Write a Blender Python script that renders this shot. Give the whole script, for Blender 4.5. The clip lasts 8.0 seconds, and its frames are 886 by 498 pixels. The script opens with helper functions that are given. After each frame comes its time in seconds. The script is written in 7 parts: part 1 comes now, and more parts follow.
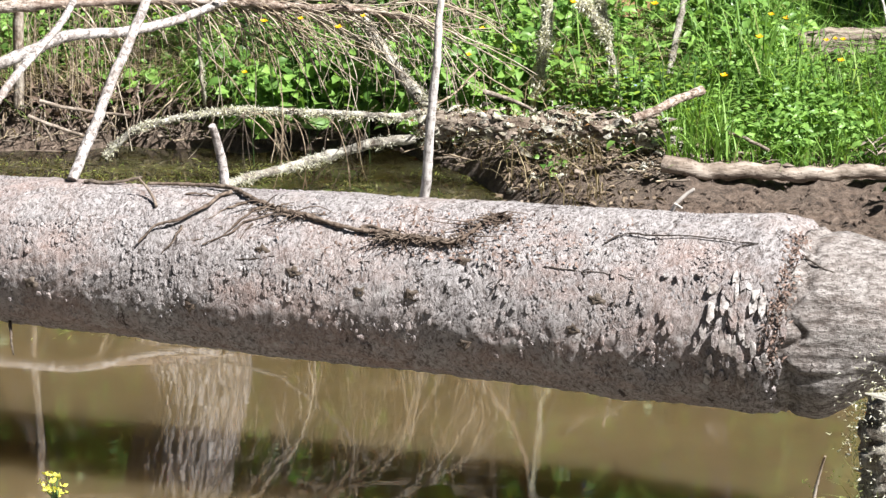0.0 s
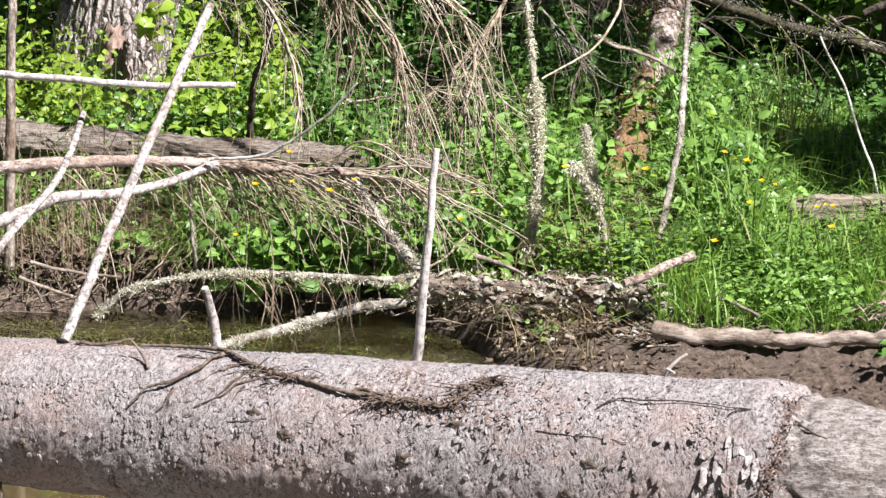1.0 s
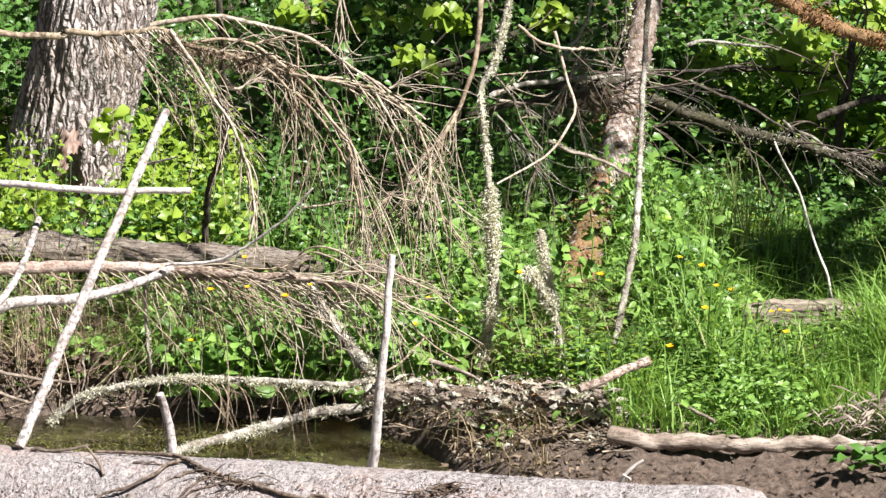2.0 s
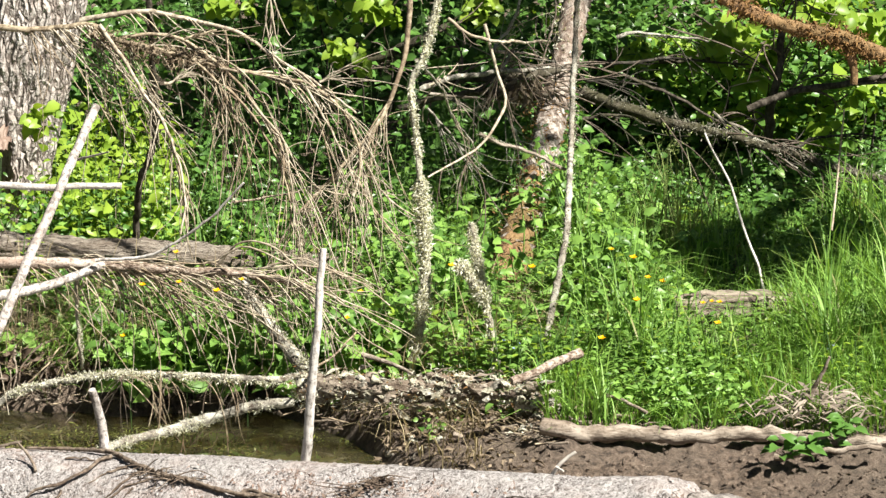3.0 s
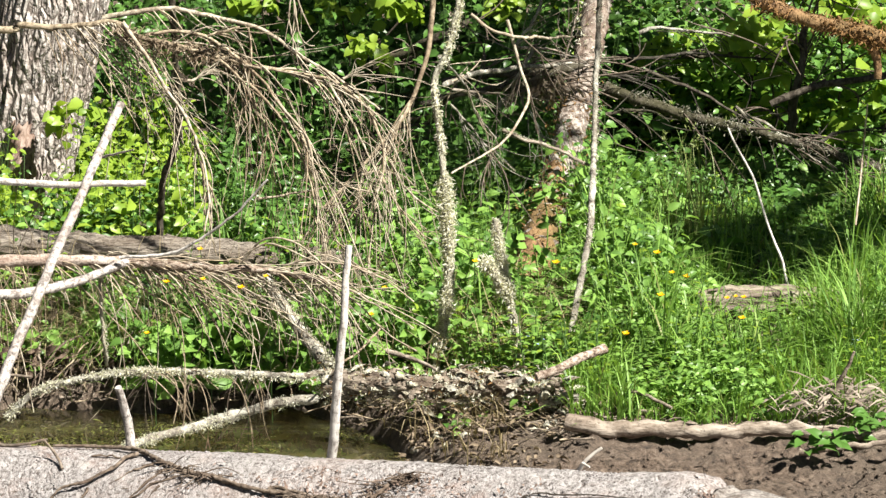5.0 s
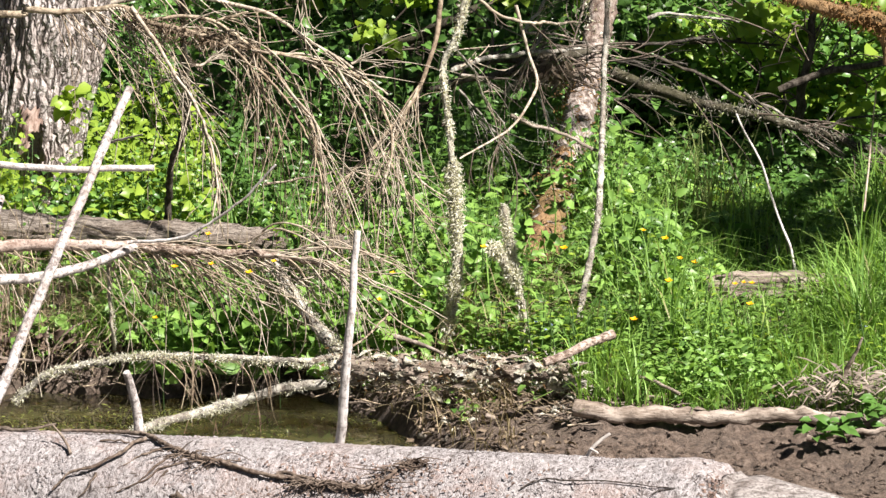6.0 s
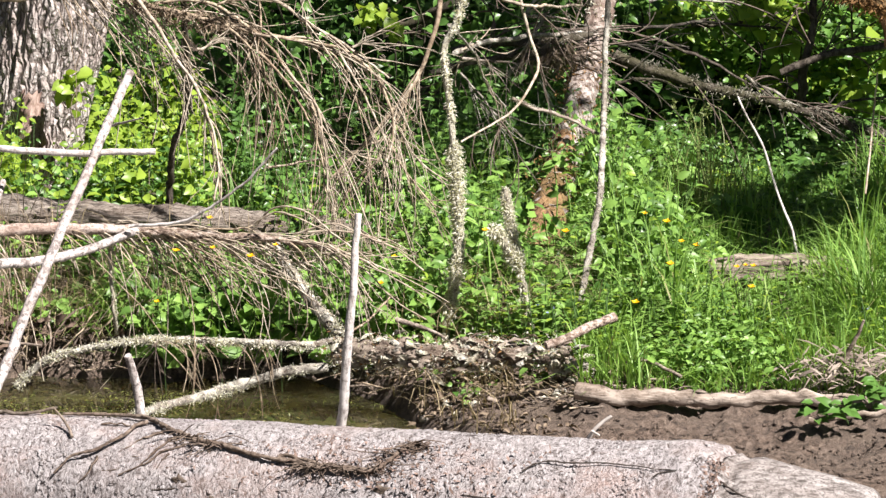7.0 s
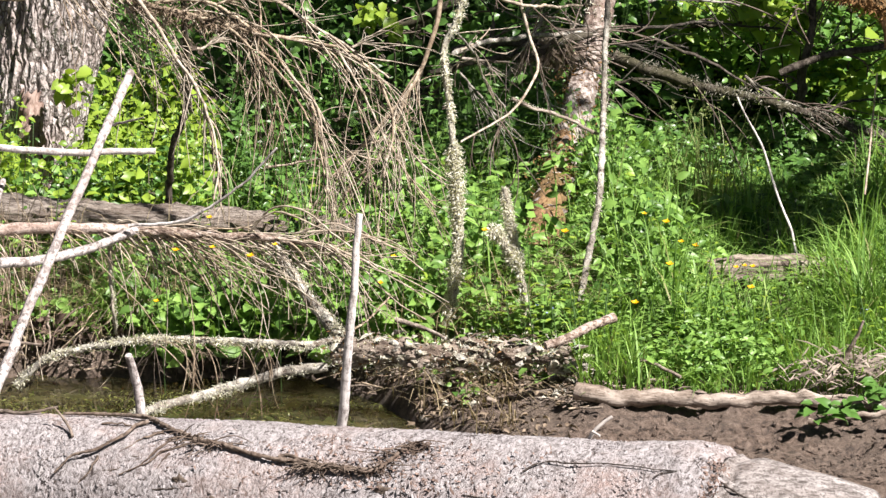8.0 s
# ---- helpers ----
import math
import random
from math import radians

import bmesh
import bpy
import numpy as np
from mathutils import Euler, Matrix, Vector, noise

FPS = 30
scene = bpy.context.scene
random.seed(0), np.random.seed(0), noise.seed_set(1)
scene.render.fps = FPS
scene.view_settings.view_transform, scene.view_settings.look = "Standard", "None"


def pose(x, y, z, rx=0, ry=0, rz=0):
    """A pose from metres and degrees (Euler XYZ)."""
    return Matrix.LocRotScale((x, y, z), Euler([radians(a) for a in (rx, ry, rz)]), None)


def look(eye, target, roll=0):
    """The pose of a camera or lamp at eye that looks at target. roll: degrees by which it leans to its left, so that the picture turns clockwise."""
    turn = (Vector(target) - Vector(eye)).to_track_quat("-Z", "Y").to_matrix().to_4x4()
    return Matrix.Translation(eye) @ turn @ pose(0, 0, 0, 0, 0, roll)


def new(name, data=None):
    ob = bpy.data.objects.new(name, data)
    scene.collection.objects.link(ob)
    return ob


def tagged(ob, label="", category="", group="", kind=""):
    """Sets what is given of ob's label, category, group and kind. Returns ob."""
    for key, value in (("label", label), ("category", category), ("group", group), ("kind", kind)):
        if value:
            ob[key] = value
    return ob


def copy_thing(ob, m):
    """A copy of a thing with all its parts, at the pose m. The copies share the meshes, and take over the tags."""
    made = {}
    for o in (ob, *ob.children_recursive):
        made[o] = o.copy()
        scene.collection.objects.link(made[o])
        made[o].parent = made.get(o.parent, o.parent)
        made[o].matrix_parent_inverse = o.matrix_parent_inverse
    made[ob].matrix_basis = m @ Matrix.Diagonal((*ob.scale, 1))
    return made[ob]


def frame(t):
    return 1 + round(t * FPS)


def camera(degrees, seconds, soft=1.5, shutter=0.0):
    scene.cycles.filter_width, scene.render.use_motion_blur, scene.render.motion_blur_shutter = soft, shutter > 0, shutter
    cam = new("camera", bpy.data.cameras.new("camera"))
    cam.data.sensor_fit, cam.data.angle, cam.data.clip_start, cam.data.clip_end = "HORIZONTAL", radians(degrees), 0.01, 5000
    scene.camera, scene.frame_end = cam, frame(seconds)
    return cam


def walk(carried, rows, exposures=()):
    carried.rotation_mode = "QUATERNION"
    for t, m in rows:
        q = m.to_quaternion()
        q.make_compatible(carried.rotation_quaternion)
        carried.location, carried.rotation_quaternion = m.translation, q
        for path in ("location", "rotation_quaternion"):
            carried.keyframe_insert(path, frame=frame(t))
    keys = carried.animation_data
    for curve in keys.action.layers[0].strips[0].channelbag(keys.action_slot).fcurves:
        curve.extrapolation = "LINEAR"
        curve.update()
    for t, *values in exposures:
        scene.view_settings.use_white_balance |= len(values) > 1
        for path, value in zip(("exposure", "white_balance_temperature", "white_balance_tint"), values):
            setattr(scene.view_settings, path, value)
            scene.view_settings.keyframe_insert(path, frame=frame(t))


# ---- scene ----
# ---- camera ----
cam = camera(14.0, 8.0, soft=1.4)
PATH = [
    (0, pose(0.045, 0, 2.794, 73.778, 0, 1.694) @ pose(0, 0, 0, 0, 0, -0.205)),
    (0.3, pose(0.039, 0, 2.798, 74.158, 0, 1.757) @ pose(0, 0, 0, 0, 0, -0.101)),
    (0.5, pose(0.035, 0, 2.801, 74.540, 0, 1.736) @ pose(0, 0, 0, 0, 0, -0.031)),
    (0.7, pose(0.031, 0, 2.798, 75.028, 0, 1.628) @ pose(0, 0, 0, 0, 0, 0.071)),
    (0.8, pose(0.030, 0, 2.796, 75.579, 0, 1.513) @ pose(0, 0, 0, 0, 0, 0.123)),
    (0.9, pose(0.028, 0, 2.794, 76.058, 0, 1.425) @ pose(0, 0, 0, 0, 0, 0.174)),
    (1, pose(0.026, 0, 2.792, 76.389, 0, 1.432) @ pose(0, 0, 0, 0, 0, 0.225)),
    (1.2, pose(0.024, 0, 2.794, 76.610, 0, 1.312) @ pose(0, 0, 0, 0, 0, 0.263)),
    (1.5, pose(0.021, 0, 2.795, 77.128, 0, 1.220) @ pose(0, 0, 0, 0, 0, 0.321)),
    (1.7, pose(0.021, 0, 2.797, 77.753, 0, 1.150) @ pose(0, 0, 0, 0, 0, 0.338)),
    (1.9, pose(0.021, 0, 2.799, 78.011, 0, 1.085) @ pose(0, 0, 0, 0, 0, 0.356)),
    (2, pose(0.021, 0, 2.800, 78.022, 0, 0.686) @ pose(0, 0, 0, 0, 0, 0.365)),
    (2.1, pose(0.026, 0, 2.798, 78.070, 0, 0.179) @ pose(0, 0, 0, 0, 0, 0.440)),
    (2.2, pose(0.031, 0, 2.797, 78.093, 0, -0.318) @ pose(0, 0, 0, 0, 0, 0.400)),
    (2.3, pose(0.030, 0, 2.797, 78.071, 0, -0.403) @ pose(0, 0, 0, 0, 0, 0.474)),
    (2.6, pose(0.027, 0, 2.798, 78.011, 0, -0.419) @ pose(0, 0, 0, 0, 0, 0.351)),
    (3.3, pose(0.019, 0, 2.799, 77.879, 0, -0.388) @ pose(0, 0, 0, 0, 0, 0.064)),
    (3.5, pose(0.017, 0, 2.799, 77.868, 0, -0.356) @ pose(0, 0, 0, 0, 0, -0.018)),
    (4, pose(0.017, 0, 2.804, 77.835, 0, -0.311) @ pose(0, 0, 0, 0, 0, -0.081)),
    (4.5, pose(0.012, 0, 2.800, 77.853, 0, -0.186) @ pose(0, 0, 0, 0, 0, -0.140)),
    (4.7, pose(0.011, 0, 2.801, 77.860, 0, -0.133) @ pose(0, 0, 0, 0, 0, -0.122)),
    (5.8, pose(0.008, 0, 2.803, 77.680, 0, -0.020) @ pose(0, 0, 0, 0, 0, -0.023)),
    (6, pose(0.007, 0, 2.803, 77.611, 0, 0.018) @ pose(0, 0, 0, 0, 0, -0.004)),
    (6.5, pose(0.010, 0, 2.799, 77.477, 0, 0.045) @ pose(0, 0, 0, 0, 0, -0.039)),
    (7, pose(0.011, 0, 2.798, 77.371, 0, 0.065) @ pose(0, 0, 0, 0, 0, -0.121)),
    (7.5, pose(0.005, 0, 2.801, 77.348, 0, 0.026) @ pose(0, 0, 0, 0, 0, -0.053)),
    (8, pose(0.000, 0, 2.800, 77.361, 0, -0.001) @ pose(0, 0, 0, 0, 0, -0.007)),
]
EXPOSURES = [(0, 1.42, 6150, 10), (0.5, 1.36, 6150, 12), (1, 1.28, 6150, 15), (1.5, 1.33, 6150, 18), (2.1, 1.40, 6350, 11), (3.3, 1.40, 6600, 5), (4.7, 1.40, 6600, 5), (6, 1.35, 6450, 13), (8, 1.35, 6350, 15)]
walk(cam, PATH, EXPOSURES)

# ---- daylight: high sun from the right, slightly on the camera's side ----
SUN = Vector((0.50, -0.40, 0.77)).normalized()
world = bpy.data.worlds.new("sky")
scene.world = world
world.use_nodes = True
wn = world.node_tree.nodes
wl = world.node_tree.links
sky = wn.new("ShaderNodeTexSky")
sky.sky_type = "NISHITA"
sky.sun_disc = False
sky.sun_elevation = math.asin(SUN.z)
sky.sun_rotation = math.atan2(SUN.x, SUN.y)
wl.new(sky.outputs["Color"], wn["Background"].inputs["Color"])
wn["Background"].inputs["Strength"].default_value = 0.015
sun_data = bpy.data.lights.new("sun", "SUN")
sun_data.energy = 5.6
sun_data.angle = radians(0.5)
sun_data.color = (1.0, 0.95, 0.87)
sun_lamp = new("sun", sun_data)
sun_lamp.matrix_world = look(SUN * 30, (0, 0, 0))

# ---- materials ----
def nodes_of(name):
    m = bpy.data.materials.new(name)
    m.use_nodes = True
    nt = m.node_tree
    return m, nt, nt.nodes["Principled BSDF"]


def tex_noise(nt, scale, detail=4.0, rough=0.6, stretch=(1, 1, 1), space="Object"):
    co = nt.nodes.new("ShaderNodeTexCoord")
    mp = nt.nodes.new("ShaderNodeMapping")
    mp.inputs["Scale"].default_value = stretch
    n = nt.nodes.new("ShaderNodeTexNoise")
    n.inputs["Scale"].default_value = scale
    n.inputs["Detail"].default_value = detail
    n.inputs["Roughness"].default_value = rough
    nt.links.new(co.outputs[space], mp.inputs["Vector"])
    nt.links.new(mp.outputs["Vector"], n.inputs["Vector"])
    return n.outputs["Fac"]



def ramp(nt, fac, stops):
    r = nt.nodes.new("ShaderNodeValToRGB")
    e = r.color_ramp.elements
    while len(e) < len(stops):
        e.new(0.5)
    for k, (p, c) in zip(e, stops):
        k.position, k.color = p, (*c, 1)
    nt.links.new(fac, r.inputs["Fac"])
    return r.outputs["Color"]


def mixed(nt, fac, a, b, how="MIX"):
    m = nt.nodes.new("ShaderNodeMix")
    m.data_type, m.blend_type = "RGBA", how
    if isinstance(fac, float):
        m.inputs[0].default_value = fac
    else:
        nt.links.new(fac, m.inputs[0])
    for socket, value in ((m.inputs[6], a), (m.inputs[7], b)):
        if isinstance(value, tuple):
            socket.default_value = (*value, 1)
        else:
            nt.links.new(value, socket)
    return m.outputs[2]


def bumped(nt, bsdf, height, strength, distance):
    b = nt.nodes.new("ShaderNodeBump")
    b.inputs["Strength"].default_value = strength
    b.inputs["Distance"].default_value = distance
    nt.links.new(height, b.inputs["Height"])
    nt.links.new(b.outputs["Normal"], bsdf.inputs["Normal"])


def bark_material(name, dark, mid, light, stain, size=18.0, stretch=(1, 1, 1), relief=0.006, rough=0.85, specks=0.0):
    """Bark or weathered wood: two scales of tone, stains with edges, fine relief."""
    m, nt, b = nodes_of(name)
    fine = tex_noise(nt, size * 4, 6, 0.7, stretch)
    broad = tex_noise(nt, size * 0.35, 3, 0.55, stretch)
    spots = tex_noise(nt, size * 0.9, 5, 0.7)
    c = ramp(nt, fine, [(0.38, dark), (0.48, mid), (0.60, light)])
    pick = ramp(nt, broad, [(0.42, (0, 0, 0)), (0.62, (1, 1, 1))])
    c = mixed(nt, pick, c, mixed(nt, 0.55, c, stain))
    patch = ramp(nt, spots, [(0.56, (0, 0, 0)), (0.62, (1, 1, 1))])
    c = mixed(nt, patch, c, mixed(nt, 0.5, c, light))
    if specks:
        dots = ramp(nt, tex_noise(nt, size * 8, 5, 0.75), [(0.59 - specks * 0.09, (0, 0, 0)), (0.67 - specks * 0.09, (1, 1, 1))])
        c = mixed(nt, dots, c, mixed(nt, 0.8, c, dark))
    nt.links.new(c, b.inputs["Base Color"])
    b.inputs["Roughness"].default_value = rough
    b.inputs["Specular IOR Level"].default_value = 0.25
    bumped(nt, b, fine, 0.9, relief)
    return m


def leaf_material(name, low, high, sheen=0.45, through_light=0.35, dry=None):
    """Thin leaf: glossy front, light shining through, each leaf its own tone."""
    m, nt, b = nodes_of(name)
    geo = nt.nodes.new("ShaderNodeNewGeometry")
    stops = [(0.0, low), (0.9, high)] if dry is None else [(0.0, low), (0.88, high), (0.93, high), (0.97, dry)]
    c = ramp(nt, geo.outputs["Random Per Island"], stops)
    c = mixed(nt, tex_noise(nt, 2.2, 2), c, mixed(nt, 0.5, c, low))
    nt.links.new(c, b.inputs["Base Color"])
    b.inputs["Roughness"].default_value = sheen
    b.inputs["Specular IOR Level"].default_value = 0.3
    t = nt.nodes.new("ShaderNodeBsdfTranslucent")
    warm = mixed(nt, 0.6, c, mixed(nt, 1.0, c, (1.0, 1.0, 0.25), "MULTIPLY"))
    nt.links.new(warm, t.inputs["Color"])
    s = nt.nodes.new("ShaderNodeMixShader")
    s.inputs[0].default_value = through_light
    nt.links.new(b.outputs["BSDF"], s.inputs[1])
    nt.links.new(t.outputs["BSDF"], s.inputs[2])
    nt.links.new(s.outputs["Shader"], nt.nodes["Material Output"].inputs["Surface"])
    return m


def plain(name, colour, rough=0.6, grain=60.0, spread=0.25):
    m, nt, b = nodes_of(name)
    f = tex_noise(nt, grain, 3)
    lo = tuple(v * (1 - spread) for v in colour)
    hi = tuple(min(1, v * (1 + spread)) for v in colour)
    nt.links.new(ramp(nt, f, [(0.35, lo), (0.65, hi)]), b.inputs["Base Color"])
    b.inputs["Roughness"].default_value = rough
    return m


def log_bark():
    """Grey flaky bark: fine wrinkles round the log, thin dark splits, rusty and pale patches."""
    m, nt, b = nodes_of("grey_flaky_bark")
    co = nt.nodes.new("ShaderNodeTexCoord")
    turn = nt.nodes.new("ShaderNodeMapping")
    turn.inputs["Rotation"].default_value = (0, 0, radians(17))
    nt.links.new(co.outputs["Object"], turn.inputs["Vector"])
    warp = nt.nodes.new("ShaderNodeTexNoise")
    warp.inputs["Scale"].default_value = 26
    warp.inputs["Detail"].default_value = 5
    nt.links.new(turn.outputs["Vector"], warp.inputs["Vector"])
    push = nt.nodes.new("ShaderNodeVectorMath")
    push.operation = "MULTIPLY_ADD"
    push.inputs[1].default_value = (0.04, 0.04, 0.04)
    nt.links.new(warp.outputs["Color"], push.inputs[0])
    nt.links.new(turn.outputs["Vector"], push.inputs[2])

    def along(scale, stretch, detail=6.0, rough=0.65):
        mp = nt.nodes.new("ShaderNodeMapping")
        mp.inputs["Scale"].default_value = stretch
        n = nt.nodes.new("ShaderNodeTexNoise")
        n.inputs["Scale"].default_value = scale
        n.inputs["Detail"].default_value = detail
        n.inputs["Roughness"].default_value = rough
        nt.links.new(push.outputs[0], mp.inputs["Vector"])
        nt.links.new(mp.outputs["Vector"], n.inputs["Vector"])
        return n.outputs["Fac"]

    wrinkle = along(84, (1.3, 0.62, 0.62), 7, 0.72)
    fine = along(150, (1.0, 0.7, 0.7), 5, 0.7)
    split = along(21, (1.6, 0.42, 0.42), 7, 0.7)
    broad = tex_noise(nt, 3.6, 4, 0.6)
    rust = tex_noise(nt, 7, 7, 0.72, (0.55, 1.0, 1.0))
    pale = tex_noise(nt, 17, 6, 0.7)
    plate = nt.nodes.new("ShaderNodeTexVoronoi")
    plate.inputs["Scale"].default_value = 24
    nt.links.new(push.outputs[0], plate.inputs["Vector"])
    tone = nt.nodes.new("ShaderNodeSeparateColor")
    nt.links.new(plate.outputs["Color"], tone.inputs[0])
    c = ramp(nt, wrinkle, [(0.38, (0.105, 0.091, 0.087)), (0.470, (0.262, 0.239, 0.237)), (0.58, (0.385, 0.360, 0.362))])
    c = mixed(nt, ramp(nt, tone.outputs[0], [(0.2, (0, 0, 0)), (1.0, (0.35, 0.35, 0.35))]), c, (0.40, 0.375, 0.37))
    c = mixed(nt, ramp(nt, fine, [(0.41, (0.95, 0.95, 0.95)), (0.46, (0, 0, 0))]), c, (0.075, 0.062, 0.058))
    c = mixed(nt, ramp(nt, broad, [(0.48, (0, 0, 0)), (0.64, (0.55, 0.55, 0.55))]), c, mixed(nt, 0.5, c, (0.20, 0.165, 0.155)))
    c = mixed(nt, ramp(nt, rust, [(0.50, (0, 0, 0)), (0.66, (0.8, 0.8, 0.8))]), c, mixed(nt, 0.6, c, (0.31, 0.205, 0.172)))
    dust = tex_noise(nt, 2.3, 5, 0.65)
    c = mixed(nt, ramp(nt, dust, [(0.50, (0, 0, 0)), (0.62, (0.5, 0.5, 0.5))]), c, mixed(nt, 0.6, c, (0.33, 0.235, 0.20)))
    c = mixed(nt, ramp(nt, pale, [(0.58, (0, 0, 0)), (0.66, (0.6, 0.6, 0.6))]), c, (0.45, 0.43, 0.42))
    c = mixed(nt, ramp(nt, split, [(0.335, (0.95, 0.95, 0.95)), (0.385, (0, 0, 0))]), c, (0.045, 0.035, 0.033))
    nt.links.new(c, b.inputs["Base Color"])
    b.inputs["Roughness"].default_value = 0.92
    b.inputs["Specular IOR Level"].default_value = 0.2
    h1 = nt.nodes.new("ShaderNodeMath")
    h1.operation = "MULTIPLY_ADD"
    h1.inputs[1].default_value = 0.45
    nt.links.new(fine, h1.inputs[0])
    nt.links.new(wrinkle, h1.inputs[2])
    h2 = nt.nodes.new("ShaderNodeMath")
    h2.operation = "MULTIPLY_ADD"
    h2.inputs[1].default_value = 0.9
    nt.links.new(split, h2.inputs[0])
    nt.links.new(h1.outputs[0], h2.inputs[2])
    bumped(nt, b, h2.outputs[0], 1.0, 0.008)
    return m


def furrow_bark():
    """Old bark: long light plates split by dark furrows."""
    m, nt, b = nodes_of("furrowed_bark")
    co = nt.nodes.new("ShaderNodeTexCoord")
    warp = nt.nodes.new("ShaderNodeTexNoise")
    warp.inputs["Scale"].default_value = 14
    warp.inputs["Detail"].default_value = 4
    nt.links.new(co.outputs["Object"], warp.inputs["Vector"])
    push = nt.nodes.new("ShaderNodeVectorMath")
    push.operation = "MULTIPLY_ADD"
    push.inputs[1].default_value = (0.05, 0.05, 0.10)
    nt.links.new(warp.outputs["Color"], push.inputs[0])
    nt.links.new(co.outputs["Object"], push.inputs[2])
    mp = nt.nodes.new("ShaderNodeMapping")
    mp.inputs["Scale"].default_value = (1, 1, 0.24)
    nt.links.new(push.outputs[0], mp.inputs["Vector"])
    v = nt.nodes.new("ShaderNodeTexVoronoi")
    v.feature = "DISTANCE_TO_EDGE"
    v.inputs["Scale"].default_value = 38
    nt.links.new(mp.outputs["Vector"], v.inputs["Vector"])
    fine = tex_noise(nt, 70, 6, 0.7, (1, 1, 0.3))
    broad = tex_noise(nt, 5, 4, 0.6)
    c = ramp(nt, fine, [(0.38, (0.20, 0.170, 0.156)), (0.50, (0.36, 0.32, 0.30)), (0.62, (0.49, 0.455, 0.432))])
    c = mixed(nt, ramp(nt, broad, [(0.48, (0, 0, 0)), (0.62, (0.6, 0.6, 0.6))]), c, mixed(nt, 0.5, c, (0.30, 0.22, 0.19)))
    c = mixed(nt, ramp(nt, v.outputs["Distance"], [(0.02, (0.9, 0.9, 0.9)), (0.11, (0, 0, 0))]), c, (0.085, 0.066, 0.056))
    nt.links.new(c, b.inputs["Base Color"])
    b.inputs["Roughness"].default_value = 0.92
    b.inputs["Specular IOR Level"].default_value = 0.2
    bumped(nt, b, v.outputs["Distance"], 1.0, 0.032)
    return m


def water_material():
    """Still creek water: brown silt stirred up in midstream, clearer and dark over the mud by the far bank."""
    m, nt, b = nodes_of("silty_water")
    silt = tex_noise(nt, 1.3, 4, 0.6)
    brown = ramp(nt, silt, [(0.35, (0.066, 0.047, 0.022)), (0.65, (0.090, 0.065, 0.032))])
    weed = ramp(nt, tex_noise(nt, 6, 5, 0.7, (1.0, 1.6, 1.0)), [(0.40, (0.034, 0.028, 0.014)), (0.62, (0.074, 0.068, 0.026))])
    co = nt.nodes.new("ShaderNodeTexCoord")
    xyz = nt.nodes.new("ShaderNodeSeparateXYZ")
    nt.links.new(co.outputs["Object"], xyz.inputs[0])
    far = nt.nodes.new("ShaderNodeMapRange")
    far.inputs["From Min"].default_value = 8.9
    far.inputs["From Max"].default_value = 9.8
    nt.links.new(xyz.outputs["Y"], far.inputs["Value"])
    nt.links.new(mixed(nt, far.outputs["Result"], brown, weed), b.inputs["Base Color"])
    b.subsurface_method = "BURLEY"
    b.inputs["Roughness"].default_value = 0.025
    b.inputs["Subsurface Weight"].default_value = 1.0
    b.inputs["Subsurface Radius"].default_value = (1.0, 0.85, 0.6)
    b.inputs["Subsurface Scale"].default_value = 0.5
    b.inputs["IOR"].default_value = 2.0
    swell = tex_noise(nt, 3.0, 2, 0.4, (1.0, 0.35, 1.0))
    ripple = tex_noise(nt, 14.0, 3, 0.5, (0.30, 1.0, 1.0))
    both = nt.nodes.new("ShaderNodeMath")
    both.operation = "MULTIPLY_ADD"
    both.inputs[1].default_value = 0.22
    nt.links.new(ripple, both.inputs[0])
    nt.links.new(swell, both.inputs[2])
    bumped(nt, b, both.outputs[0], 0.075, 0.01)
    return m


def soil_material():
    """Dark wet mud with paler dry crumbs and leaf litter tones."""
    m, nt, b = nodes_of("creek_mud")
    fine = tex_noise(nt, 38, 9, 0.78)
    broad = tex_noise(nt, 2.5, 4, 0.6)
    c = ramp(nt, fine, [(0.38, (0.034, 0.023, 0.017)), (0.50, (0.140, 0.098, 0.073)), (0.62, (0.26, 0.196, 0.153))])
    c = mixed(nt, ramp(nt, broad, [(0.4, (0, 0, 0)), (0.62, (1, 1, 1))]), c, mixed(nt, 0.5, c, (0.13, 0.10, 0.075)))
    # unseen near bank tinted dark green, added to cut bounce onto the log
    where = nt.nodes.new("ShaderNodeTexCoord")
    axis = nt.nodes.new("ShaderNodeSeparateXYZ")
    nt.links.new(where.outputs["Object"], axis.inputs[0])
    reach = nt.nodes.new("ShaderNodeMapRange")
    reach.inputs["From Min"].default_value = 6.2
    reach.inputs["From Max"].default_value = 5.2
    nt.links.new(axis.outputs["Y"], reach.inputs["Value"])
    near_dim = ramp(nt, fine, [(0.38, (0.016, 0.024, 0.008)), (0.50, (0.042, 0.062, 0.018)), (0.62, (0.085, 0.105, 0.036))])
    c = mixed(nt, reach.outputs["Result"], c, near_dim)
    nt.links.new(c, b.inputs["Base Color"])
    nt.links.new(ramp(nt, broad, [(0.4, (0.55, 0.55, 0.55)), (0.6, (0.95, 0.95, 0.95))]), b.inputs["Roughness"])
    bumped(nt, b, fine, 1.0, 0.03)
    return m


